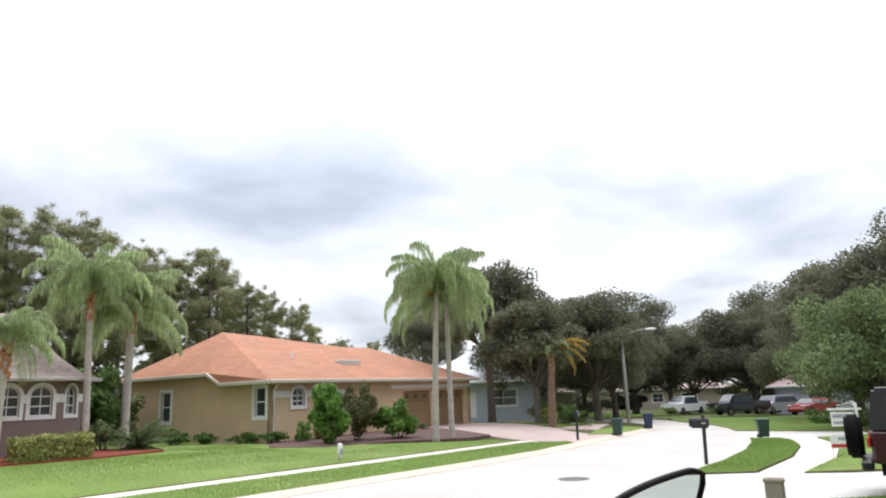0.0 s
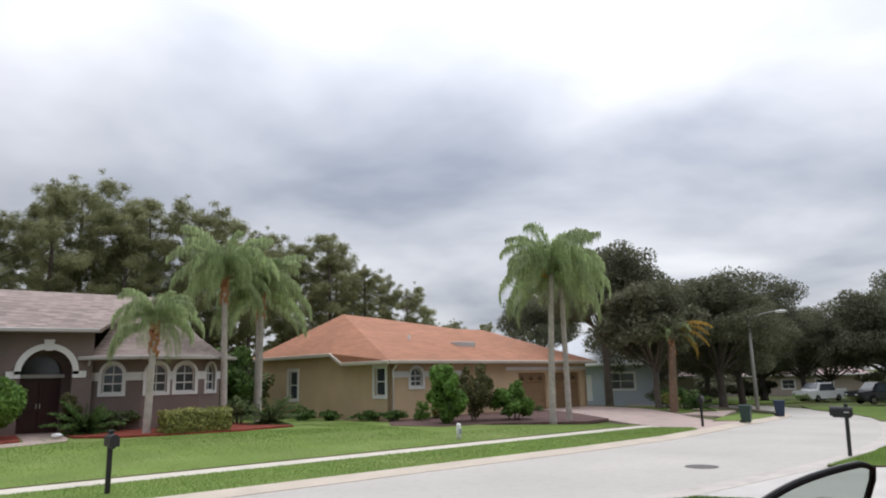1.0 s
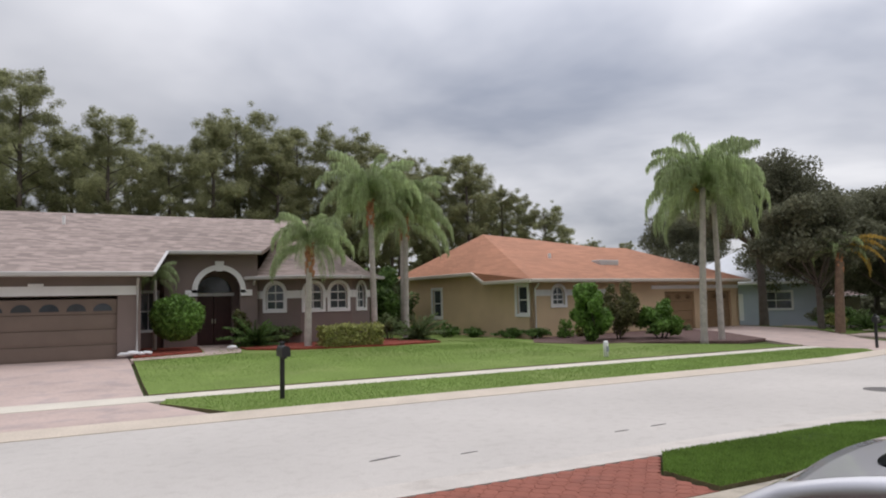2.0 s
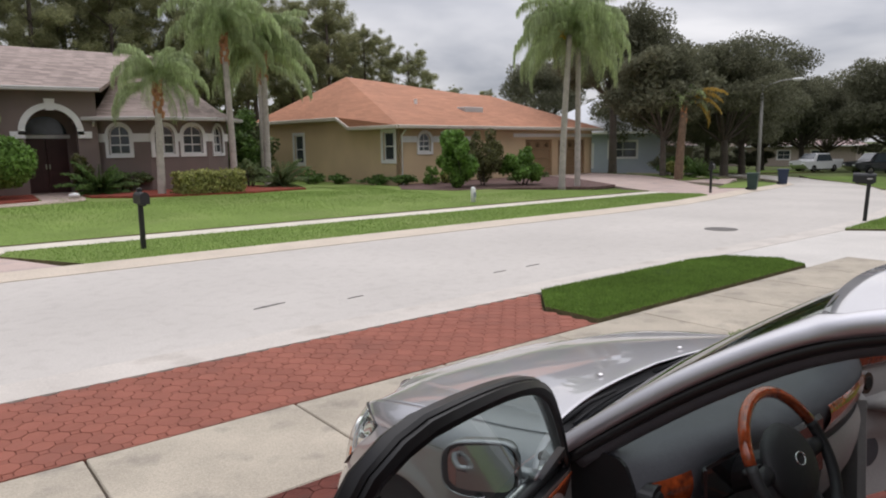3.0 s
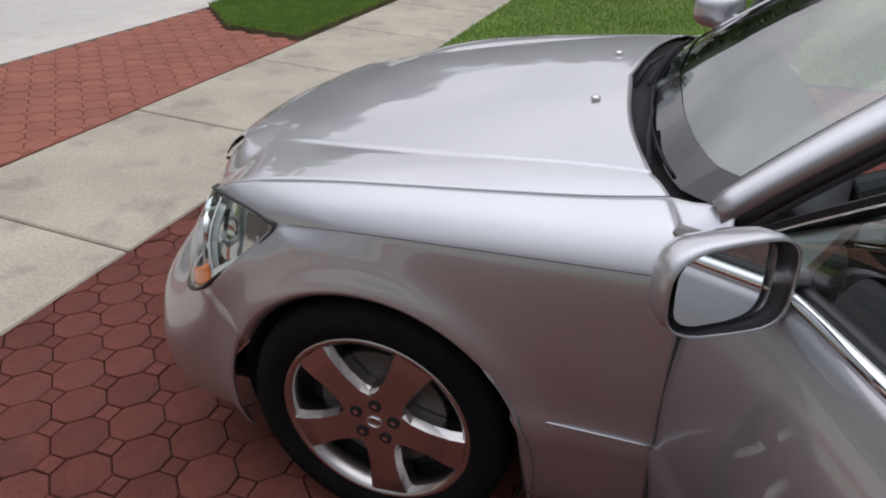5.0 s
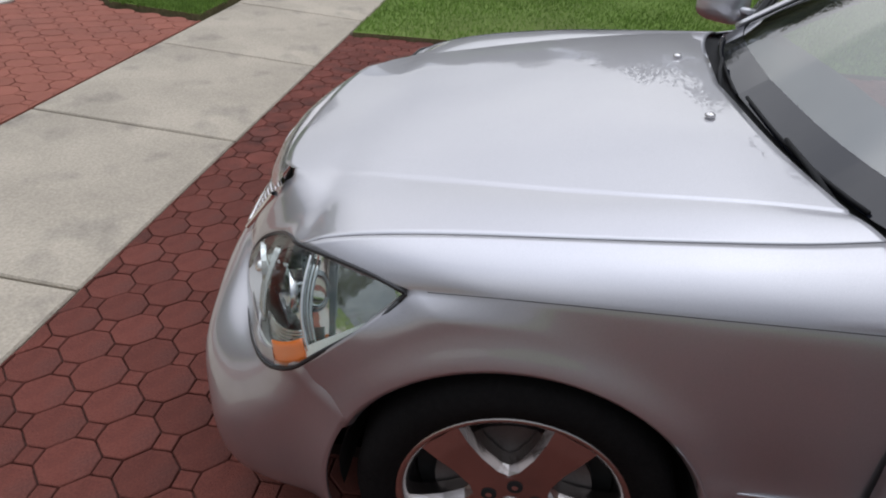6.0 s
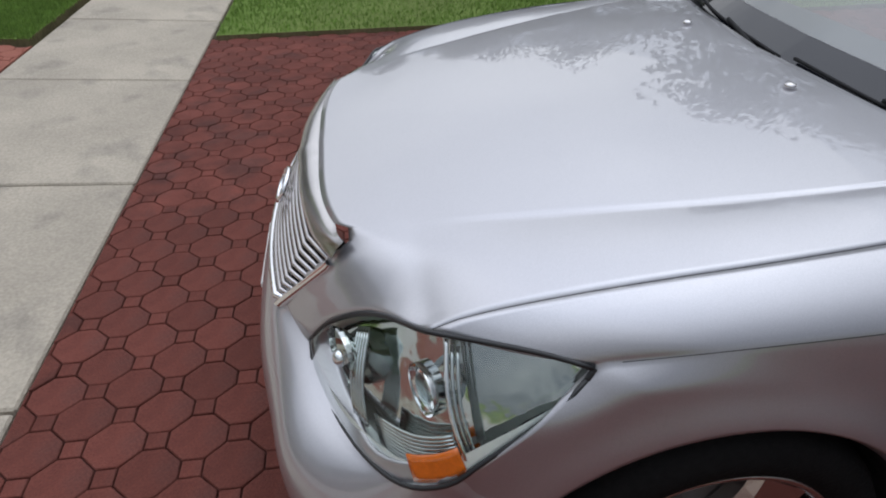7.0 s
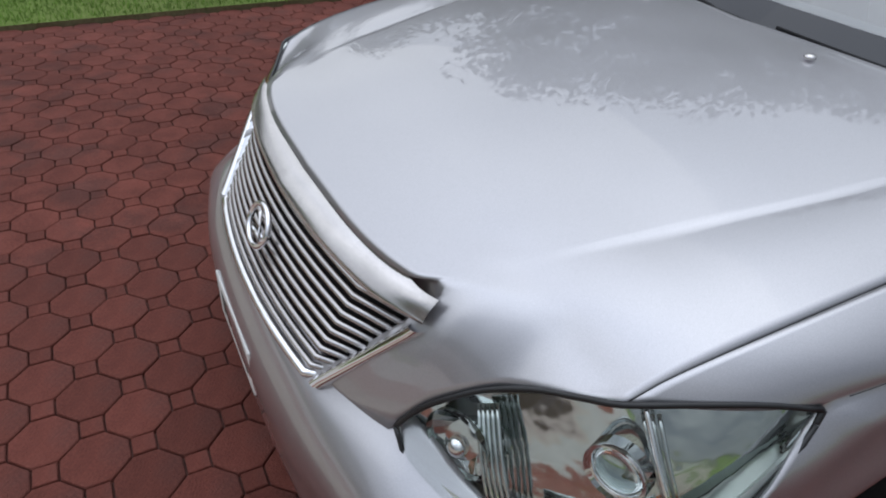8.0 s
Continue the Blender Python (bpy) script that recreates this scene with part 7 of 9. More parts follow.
    box(bm, (-0.66, -2.95, 0.3), (0.66, -2.5, 0.56), bevel=0.05)
    box(bm, (-0.66, -3.0, 0.5), (0.66, -2.8, 1.02), bevel=0.05)
    part("rear_bench", bm, LEATHER, car, "grey leather rear bench")
    # inside mirror
    bm = bmesh.new()
    box(bm, (-0.11, -1.15, 1.25), (0.11, -1.12, 1.31), bevel=0.012)
    part("inside_mirror", bm, BLACK_TRIM, car, "black inside mirror")


def build_car():
    car = thing("car", (0, 0, 0), "silver four-door saloon with both front doors open", "car")
    car.matrix_world = pose(-3.942, -1.65, 0.107, -3.6, 0, 0)
    build_hood(car)
    for s in (-1, 1):
        build_fender(car, s)
        build_headlight(car, s)
    build_bumper(car)
    build_grille(car)
    for y in (0.0, -2.925):
        for s in (-1, 1):
            build_wheel(car, s * 0.905, y, s)
    build_glasshouse(car)
    build_cowl_corners(car)
    build_sides(car)
    build_interior(car)
    build_front_door(car, -1, DOOR_OPEN)
    build_front_door(car, 1, DOOR_OPEN)
    bm = bmesh.new()
    box(bm, (-0.70, -3.95, 0.17), (0.70, 0.58, 0.21))
    part("underside", bm, LINER, car, "dark underside")
    return car


DOOR_OPEN = 68
build_car()

# ---- plants ----
def leaf_cloud(rng, blobs, count, size, droop=0.0, shell=0.55, flat=0.0, needle=False):
    """Vertices and faces of many small folded leaves in ellipsoid clumps (centre, radii, weight)."""
    verts, faces = [], []
    w = np.array([b[2] for b in blobs], float)
    w /= w.sum()
    pick = rng.choice(len(blobs), count, p=w)
    d = rng.normal(size=(count, 3))
    d /= np.linalg.norm(d, axis=1)[:, None]
    r = shell + (1 - shell) * rng.random(count) ** 0.7
    r = np.where(rng.random(count) < 0.25, rng.random(count), r)
    for i in range(count):
        c, rad, _ = blobs[pick[i]]
        p = np.array(c) + d[i] * r[i] * np.array(rad)
        a = rng.normal(size=3)
        a[2] = a[2] * (1 - flat) - droop
        a /= np.linalg.norm(a)
        b = np.cross(a, d[i] + rng.normal(size=3) * 0.6)
        b /= np.linalg.norm(b) + 1e-6
        s = size * rng.uniform(0.6, 1.35)
        q = len(verts)
        n = np.cross(a, b)
        if needle:
            verts += [p - a * s * 0.5, p + b * s * 0.17, p + a * s * 0.6]
            faces.append((q, q + 1, q + 2))
            continue
        verts += [p - a * s * 0.5, p + b * s * 0.32 + n * s * 0.1, p + a * s * 0.5, p - b * s * 0.32 + n * s * 0.1]
        faces.append((q, q + 1, q + 2, q + 3))
    return verts, faces


def clipped_cloud(rng, size, count, leaf, boxy):
    """Leaves over the clipped face of a box or an egg standing on the ground."""
    verts, faces = [], []
    for i in range(count):
        d = rng.normal(size=3)
        d /= np.linalg.norm(d)
        if boxy:
            d = d / max(abs(d) ** 1.0)
            d = np.where(abs(d) < 0.999, rng.uniform(-1, 1, 3), d)
        bump = 1 + 0.035 * math.sin(7 * d[0] + 3 * d[1]) + 0.03 * math.sin(9 * d[2] + 5 * d[0])
        p = np.array((d[0] * size[0], d[1] * size[1], size[2] * (0.5 + 0.5 * d[2]))) * bump + rng.normal(size=3) * leaf * 0.35
        if rng.random() < 0.3:
            p = p * np.array((0.9, 0.9, 0.93))
        a = rng.normal(size=3)
        a /= np.linalg.norm(a)
        b = np.cross(a, d + rng.normal(size=3) * 0.7)
        b /= np.linalg.norm(b) + 1e-6
        s = leaf * rng.uniform(0.6, 1.3)
        q = len(verts)
        verts += [p - a * s * 0.5, p + b * s * 0.32, p + a * s * 0.5, p - b * s * 0.32]
        faces.append((q, q + 1, q + 2, q + 3))
    return verts, faces


def cloud_mesh(name, verts, faces, material):
    me = bpy.data.meshes.new(name)
    me.from_pydata([tuple(map(float, v)) for v in verts], [], faces)
    me.materials.append(material)
    return me


def child(name, me, parent, label=""):
    ob = new(name, me)
    ob.parent = parent
    return tagged(ob, label=label) if label else ob


def limb(bm, rng, a, b, r0, r1, bend=0.25, n=5):
    a, b = Vector(a), Vector(b)
    off = Vector(rng.normal(size=3)) * bend * (b - a).length * 0.3
    pts = [a.lerp(b, k / n) + off * math.sin(math.pi * k / n) for k in range(n + 1)]
    tube(bm, pts, [r0 + (r1 - r0) * k / n for k in range(n + 1)], 7)


def oak(seed, height, radius, leaf_m, count, size, trunk_h=2.4, label="", skew=(0, 0)):
    rng = np.random.default_rng(seed)
    t = thing("oak_tree", (0, 0, 0), label, "tree")
    bm = bmesh.new()
    tube(bm, [(0, 0, -0.3), (0.03, 0, 0.1), (0.08, 0.05, trunk_h * 0.6), (0.1, 0.1, trunk_h)], [radius * 0.085, radius * 0.062, radius * 0.05, radius * 0.05], 9)
    blobs = []
    n = 15
    for k in range(n):
        a = 2 * math.pi * k / n * 1.9 + rng.uniform(-0.4, 0.4)
        lvl = k / (n - 1)
        rr = radius * (0.72 - 0.45 * lvl ** 1.5) * rng.uniform(0.75, 1.1)
        z = trunk_h + (height - trunk_h) * (0.22 + 0.62 * lvl) * rng.uniform(0.9, 1.08)
        c = (rr * math.cos(a) + skew[0] * lvl, rr * math.sin(a) + skew[1] * lvl, z)
        limb(bm, rng, (0.08, 0.08, trunk_h * rng.uniform(0.75, 1.0)), c, radius * 0.02, radius * 0.005)
        big = radius * rng.uniform(0.30, 0.42)
        blobs.append((c, (big, big, big * 0.72), big ** 2 * 0.7))
        for _ in range(8):
            q = rng.normal(size=3)
            q /= np.linalg.norm(q)
            s = big * rng.uniform(0.38, 0.62)
            blobs.append((tuple(np.array(c) + q * big * np.array((1, 1, 0.7)) * rng.uniform(0.75, 1.05)), (s, s, s * 0.75), s ** 2 * 1.1))
    part("trunk", bm, BARK, t, "grey branching trunk", smooth=True)
    v, f = leaf_cloud(rng, blobs, count, size)
    child("crown", cloud_mesh("crown", v, f, leaf_m), t, "dense crown of small leaves")
    return t


def pine(seed, height, label):
    """A bare straight trunk with a ragged crown: limbs that end in many small tufts of needles."""
    rng = np.random.default_rng(seed)
    t = thing("pine_tree", (0, 0, 0), label, "tree")
    bm = bmesh.new()
    lean = rng.uniform(-0.5, 0.5, 2)
    tube(bm, [(0, 0, -0.3), (lean[0] * 0.3, lean[1] * 0.3, height * 0.35), (lean[0] * 0.7, lean[1] * 0.7, height * 0.7), (lean[0], lean[1], height * 0.95)], [0.24, 0.19, 0.13, 0.04], 8)
    blobs = []
    n = 25
    for k in range(n):
        lvl = (k + rng.uniform(0, 1)) / n
        z = height * (0.40 + 0.56 * lvl)
        a = k * 2.4 + rng.uniform(-0.6, 0.6)
        spread = 2.9 * math.sin(math.pi * (0.2 + 0.68 * lvl)) ** 0.8
        rr = spread * rng.uniform(0.3, 1.05)
        f = z / height
        c = np.array((lean[0] * f + rr * math.cos(a), lean[1] * f + rr * math.sin(a), z + 0.25 * rr))
        limb(bm, rng, (lean[0] * f, lean[1] * f, z - 0.5), tuple(c), 0.05, 0.015, 0.2, 3)
        for _ in range(int(rng.integers(7, 14))):
            q = rng.normal(size=3) * np.array((0.55, 0.55, 0.33))
            s2 = rng.uniform(0.3, 0.72)
            blobs.append((tuple(c + q), (s2, s2, s2 * 0.8), s2 ** 2))
    part("trunk", bm, BARK, t, "straight grey-brown trunk", smooth=True)
    v, f = leaf_cloud(rng, blobs, 56000, 0.22, shell=0.0, needle=True)
    child("crown", cloud_mesh("crown", v, f, PINE_LEAF), t, "tufted clumps of needles")
    return t


def frond_mesh(seed, length, lift, bend, leaflets=84, leaf_len=0.72, material=None, drop=1.0, wide=0.017):
    """One feather leaf that rises along +x at the given lift and arches over, with leaflets that hang down."""
    rng = np.random.default_rng(seed)
    verts, faces, rib = [], [], [np.zeros(3)]
    n = 16
    for k in range(n):
        s = (k + 0.5) / n
        a = radians(lift - bend * s ** 1.25)
        rib.append(rib[-1] + np.array((math.cos(a), 0.03 * math.sin(3 * s + seed), math.sin(a))) * length / n)
    for a, b, k in zip(rib, rib[1:], range(n)):
        w = 0.024 * (1 - k / (n + 1))
        q = len(verts)
        verts += [a + (0, -w, 0), a + (0, w, 0), a + (0, 0, w), b + (0, -w, 0), b + (0, w, 0), b + (0, 0, w)]
        faces += [(q, q + 1, q + 4, q + 3), (q + 1, q + 2, q + 5, q + 4), (q + 2, q, q + 3, q + 5)]
    for k in range(leaflets):
        s = 0.14 + 0.85 * k / leaflets
        i = min(n - 1, int(s * n))
        p = rib[i] + (rib[i + 1] - rib[i]) * (s * n - i)
        t = rib[i + 1] - rib[i]
        t /= np.linalg.norm(t)
        ll = leaf_len * math.sin(math.pi * min(1, 0.12 + s * 0.8)) ** 0.6 * rng.uniform(0.75, 1.15)
        for sd in (-1, 1):
            out = np.array((rng.uniform(-0.25, 0.25), sd * rng.uniform(0.3, 0.9), rng.uniform(-0.2, 0.75)))
            mid = p + (out * 0.34 + t * 0.18) * ll
            tip = mid + np.array((rng.uniform(-0.12, 0.12), sd * rng.uniform(0.02, 0.22), -drop * rng.uniform(0.75, 1.0))) * ll * 0.78
            w = t * wide * np.array((1, 1, 0.3)) + np.array((wide * 0.5, 0, 0))
            q = len(verts)
            verts += [p - w, p + w, mid + w * 1.3, mid - w * 1.3, tip]
            faces += [(q, q + 1, q + 2, q + 3), (q + 3, q + 2, q + 4)]
    return cloud_mesh("frond", verts, faces, material or PALM_LEAF)


FRONDS = []


def palm(at, trunk_h, seed, label, length=2.9, lean=(0, 0), r=0.14, count=22, boots=True, size=1.0, trunk_mat=None, turns=None):
    if not FRONDS:
        for k, (lift, bend) in enumerate(((88, 96), (80, 135), (68, 150), (52, 145), (30, 122), (2, 88))):
            FRONDS.append([frond_mesh(10 * k + j, 2.9, lift + 5 * j - 3, bend + 16 * j, 120, 0.62, drop=1.1, wide=0.0105) for j in range(3)])
    rng = np.random.default_rng(seed)
    t = thing("palm_tree", at, label, "tree", group="palms along the lawns")
    bm = bmesh.new()
    n = 24
    pts = [(lean[0] * (k / n) ** 1.5, lean[1] * (k / n) ** 1.5, -0.2 + (trunk_h + 0.2) * k / n) for k in range(n + 1)]
    rad = [r * (1.35 if k == 0 else 1.0 - 0.25 * k / n) * (1 + 0.05 * (k % 2)) for k in range(n + 1)]
    tube(bm, pts, rad, 12)
    part("trunk", bm, trunk_mat or PALM_BARK, t, "smooth pale ringed trunk", smooth=True)
    top = Vector(pts[-1])
    if boots:
        for k in range(14):
            a = k * 2.4
            z = -0.75 + 1.2 * k / 14
            p = top + Vector((0.08 * math.cos(a), 0.08 * math.sin(a), z))
            q = p + Vector((0.10 * math.cos(a), 0.10 * math.sin(a), 0.26))
            bm = bmesh.new()
            tube(bm, [p, p.lerp(q, 0.6) + Vector((0, 0, 0.05)), q], [0.095, 0.08, 0.02], 6)
            part("leaf_base", bm, BOOT, t, "brown fibrous leaf base" if k == 0 else "")
    top = top + Vector((0, 0, 0.45 if boots else 0.0))
    for k in range(count):
        a = k * 2.39996 + rng.uniform(-0.2, 0.2)
        kind = FRONDS[min(5, int(6 * (k + rng.uniform(-0.8, 0.8)) / count) if k else 0)]
        ob = child("frond", kind[int(rng.integers(3))], t)
        sc = length / 2.9 * rng.uniform(0.85, 1.1)
        ob.matrix_local = Matrix.Translation(top + Vector((0.05 * math.cos(a), 0.05 * math.sin(a), 0))) @ Matrix.Rotation(a, 4, "Z") @ Matrix.Scale(sc, 4)
    return t


def shrub(name, at, size, leaf_m, count, leaf, label, seed, group="", boxy=False, stems=True, cat="shrub", clipped=False):
    rng = np.random.default_rng(seed)
    t = thing(name, at, label, cat, group=group)
    blobs = []
    if boxy:
        for i in range(46):
            p = [rng.uniform(-0.82, 0.82) * size[0], rng.uniform(-0.75, 0.75) * size[1], size[2] * rng.uniform(0.25, 0.86)]
            blobs.append((tuple(p), (size[0] * 0.16, size[1] * 0.3, size[2] * 0.16), 1))
    else:
        for i in range(26):
            d = rng.normal(size=3)
            d /= np.linalg.norm(d)
            k = rng.uniform(0.35, 0.88)
            c = (d[0] * size[0] * k, d[1] * size[1] * k, size[2] * (0.5 + 0.46 * d[2] * k))
            q = rng.uniform(0.17, 0.36)
            blobs.append((c, (size[0] * q, size[1] * q, size[2] * q * 0.5), q ** 1.6))
    bm = bmesh.new()
    for k in range(5 if stems else 2):
        a = k * 1.3
        limb(bm, rng, (0.1 * math.cos(a), 0.1 * math.sin(a), -0.05), (size[0] * 0.4 * math.cos(a), size[1] * 0.4 * math.sin(a), size[2] * 0.55), 0.03, 0.012)
    part("stems", bm, BARK, t, smooth=True)
    v, f = clipped_cloud(rng, size, count, leaf, boxy) if clipped else leaf_cloud(rng, blobs, count, leaf)
    child("foliage", cloud_mesh("foliage", v, f, leaf_m), t)
    return t


def spiky(at, size, label, seed, material=None, count=46, drop=0.4):
    """A low clump of arching feather leaves."""
    rng = np.random.default_rng(seed)
    t = thing("cycad", at, label, "shrub")
    mes = [frond_mesh(seed + 90 + j, 1.0, 12 + 20 * j, 45, 34, 0.26, material or SHRUB, 0.35, 0.012) for j in range(4)]
    for k in range(count):
        ob = child("frond", mes[int(rng.integers(4))], t)
        ob.matrix_local = Matrix.Rotation(k * 2.4, 4, "Z") @ Matrix.Scale(size * rng.uniform(0.75, 1.1), 4)
    return t


def plant_all():
    gz = ground_z
    # pines behind the houses
    kinds = [pine(11, 17.0, "tall pine with tufted crown behind the houses"), pine(12, 15.0, "tall pine with tufted crown behind the houses"), pine(13, 18.5, "tall pine with tufted crown behind the houses")]
    rng = np.random.default_rng(5)
    spots = [(-10.5, 47, 17.8), (-14, 49, 16.5), (-7.5, 50, 14.5), (-5.5, 47, 15.2), (-3.0, 52, 14.4), (-1.2, 48, 13.6), (1.2, 47, 15.4), (3.8, 49, 16.8), (6.0, 47, 15.2), (8.4, 49, 16.0), (10.8, 47, 15.4), (13.2, 50, 15.0), (15.2, 47, 13.6), (17.4, 50, 14.4), (20.0, 49, 14.0), (22.6, 47, 14.6), (24.6, 50, 13.4), (26.6, 48, 12.2), (29.0, 49, 11.6), (30.8, 47, 10.4), (28, 53, 12.0), (53.5, 75, 10.8), (58.5, 75, 10.2), (61, 76, 9.0), (65.5, 75, 10.3), (-18, 48, 16), (-22, 50, 17), (-27, 48, 16.5), (-32, 51, 17), (2, 57, 14.5), (9, 58, 14.5), (16, 57, 14), (-7, 57, 15), (23, 57, 13), (-13, 57, 15.5)]
    used = set()
    heights = (17.0, 15.0, 18.5)
    for k, (x, y, top) in enumerate(spots):
        s = top / heights[k % 3]
        src = kinds[k % 3]
        m = pose(x, y, 0.2, 0, 0, float(rng.uniform(0, 360)))
        if k % 3 not in used:
            used.add(k % 3)
            src.matrix_world = m @ Matrix.Scale(s, 4)
            ob = src
        else:
            ob = copy_thing(src, m)
            ob.scale = (s, s, s)
        tagged(ob, group="pines behind the houses")
    # dark understorey between trunks; the last five are added to stand in for shade
    for k, (x, y, sx, sz) in enumerate([(-28, 55, 6, 8), (-17, 55, 6.5, 8.5), (-6.5, 55, 6.5, 8.0), (3.5, 55, 6.5, 8.5), (13.5, 55, 6.5, 8.0), (23, 56, 6, 7), (30, 55, 3.5, 5.5), (84, 13, 6, 4.2), (88, 26, 6, 4.0), (80, 47, 5, 3.6), (92, 60, 6, 4.5), (70, 36, 3.5, 2.6)]):
        shrub("thicket", (x, y, gz(x, y) + 0.1), (sx, 2.5 if x < 60 else sx * 0.8, sz), PINE_LEAF if x < 60 else OAK_LEAF, 7000, 0.5 if x < 60 else 0.3, "dark green thicket between the pine trunks" if x < 60 else "dark green foliage added in place of shade at the street's end", 300 + k, "thicket behind the houses")
    shrub("tall_shrub", (7.9, 31.5, 0.2), (1.9, 1.7, 4.3), SHRUB, 4600, 0.28, "large leafy green shrub between the houses", 41)
    shrub("tall_shrub", (9.6, 33.5, 0.2), (1.8, 1.6, 3.6), OAK_LEAF2, 2000, 0.26, "dense dark green shrub between the houses", 42)
    # queen palms
    palm((1.45, 22.6, gz(1.4, 22.6)), 3.6, 1, "short feathery palm in the mulch bed", 2.3, (0.1, 0.0), 0.15, 26)
    palm((5.2, 25.0, 0.3), 5.9, 2, "tall feathery palm beside the hedge", 3.1, (-0.1, 0.1), 0.15, 36)
    palm((7.3, 26.3, 0.3), 5.5, 3, "tall feathery palm by the tan house", 3.1, (0.1, 0.1), 0.17, 36)
    palm((9.2, 31.0, 0.3), 5.6, 31, "feathery palm behind the tan house corner", 2.9, (0.1, 0.1), 0.14, 16)
    palm((16.9, 16.9, 0.12), 6.5, 4, "tall feathery palm in the brown mulch bed", 3.3, (0.1, -0.25), 0.15, 32, boots=False)
    palm((18.3, 17.2, 0.12), 6.2, 5, "tall feathery palm in the brown mulch bed", 3.2, (0.1, 0.15), 0.14, 30, boots=False)
    # yellow fruit cluster and the yellowing date palm
    bm = bmesh.new()
    for k in range(26):
        r = bmesh.ops.create_icosphere(bm, subdivisions=1, radius=0.07)
        bmesh.ops.translate(bm, vec=(16.55 + random.uniform(-0.12, 0.12), 16.75 + random.uniform(-0.12, 0.12), 6.75 + random.uniform(-0.3, 0.25)), verts=r["verts"])
    tagged(new("palm_fruit", mesh_of("palm_fruit", bm, PALM_YELLOW)), "hanging bunch of yellow palm fruit", "fruit", kind="stuff")
    dp = palm((27.6, 17.9, 0.05), 3.6, 6, "squat palm with yellowing outer leaves", 1.9, (0.15, -0.1), 0.24, 7, boots=True, trunk_mat=DATE_BARK)
    yls = [frond_mesh(77 + j, 2.2, lift, 75, 50, 0.4, PALM_YELLOW, 0.7) for j, lift in enumerate((25, 5, -10, 35, -22))]
    for k, (a, lift) in enumerate(((-35, 25), (-50, 5), (-20, -10), (-60, 35), (-42, -22))):
        ob = child("yellow_frond", yls[k], dp, "yellowing frond")
        ob.matrix_local = Matrix.Translation((0.3, -0.2, 4.4)) @ Matrix.Rotation(radians(a), 4, "Z")
    # oaks
    big = oak(21, 10.6, 4.7, OAK_LEAF, 42000, 0.18, 5.0, "broad dark oak beside the tan house")
    big.matrix_world = pose(31.4, 25.3, 0.1)
    mid = oak(22, 9.4, 5.0, OAK_LEAF, 46000, 0.19, 2.6, "broad dark oak along the street")
    mid.matrix_world = pose(39.7, 22.0, gz(39.7, 22) + 0.05)
    far = oak(23, 11.0, 6.8, OAK_LEAF, 56000, 0.22, 2.6, "large dark oak along the street")
    far.matrix_world = pose(45.0, 4.5, gz(45, 4.5) + 0.05)
    for src, x, y, turn, s in ((mid, 44.5, 31, 140, 1.05), (mid, 47.0, 24.5, 60, 0.95), (mid, 54.5, 32, 200, 1.0), (far, 58, 40, 10, 0.9), (mid, 71.0, 21.0, 250, 1.0), (far, 54, 8, 100, 1.0), (far, 46, -7, 200, 1.15), (mid, 70, 30, 45, 1.0), (mid, 62.5, 47, 80, 1.1), (far, 74, 11, 150, 1.0), (big, 47, 46, 190, 1.05), (far, 69, 34, 10, 1.05), (mid, 36.5, -9, 10, 1.1), (far, 74, 22, 77, 1.1), (far, 88, 24, 30, 1.1), (far, 86, 34, 120, 0.95), (far, 120, 38, 60, 1.3), (far, 122, 54, 160, 1.3), (far, 112, 68, 20, 1.3), (far, 95, 66, 250, 1.2), (mid, 84, 56, 300, 1.1)):
        ob = copy_thing(src, pose(x, y, gz(x, y) + 0.05, 0, 0, turn))
        ob.scale = (s, s, s)
        tagged(ob, group="oaks down the street")
    low = oak(27, 7.4, 3.1, OAK_LEAF, 16000, 0.22, 2.7, "dark spreading oak behind the squat palm")
    low.matrix_world = pose(28.6, 19.6, 0.05)
    br = oak(24, 6.6, 4.6, OAK_LEAF2, 36000, 0.17, 1.4, "bright green spreading tree beside parked cars")
    br.matrix_world = pose(33.0, 2.4, gz(33, 2.4) + 0.05)
    near = oak(25, 9.5, 4.4, OAK_LEAF, 8500, 0.22, 2.6, "dark oak on the lawn beside the paved driveway")
    near.matrix_world = pose(7.0, -8.8, 0.5)
    for x, y, turn, k in ((2.9, -11.2, 120, 1.0), (19.0, -8.0, 210, 1.0), (27.5, -4.5, 300, 1.1)):
        tagged(copy_thing(near, pose(x, y, gz(x, y) - 0.1, 0, 0, turn) @ Matrix.Scale(k, 4)), group="oaks on our lawn")
    # beds
    shrub("round_topiary", (-3.25, 23.9, gz(-3.2, 24.3) + 0.55), (0.90, 0.85, 1.6), SHRUB_LIGHT, 7000, 0.13, "clipped round green bush by the garage", 51, stems=True, clipped=True)
    shrub("box_hedge", (3.02, 21.9, gz(3.0, 21.9) + 0.03), (1.13, 0.55, 0.82), HEDGE_LEAF, 9000, 0.11, "clipped square hedge with yellow-green leaves", 52, boxy=True, cat="hedge", clipped=True)
    spiky((-0.2, 24.6, 0.4), 1.45, "spiky green cycad in the red mulch", 61, count=50)
    spiky((7.0, 24.2, 0.35), 1.45, "dark spiky cycad in the red mulch", 62, OAK_LEAF2, 50)
    shrub("bush", (5.9, 25.1, 0.35), (0.8, 0.8, 1.3), OAK_LEAF2, 1000, 0.15, "dark rounded bush at the bay wall", 63)
    shrub("bush", (1.0, 25.2, 0.35), (0.9, 0.5, 0.9), OAK_LEAF2, 900, 0.15, "low dark bush under the bay windows", 64)
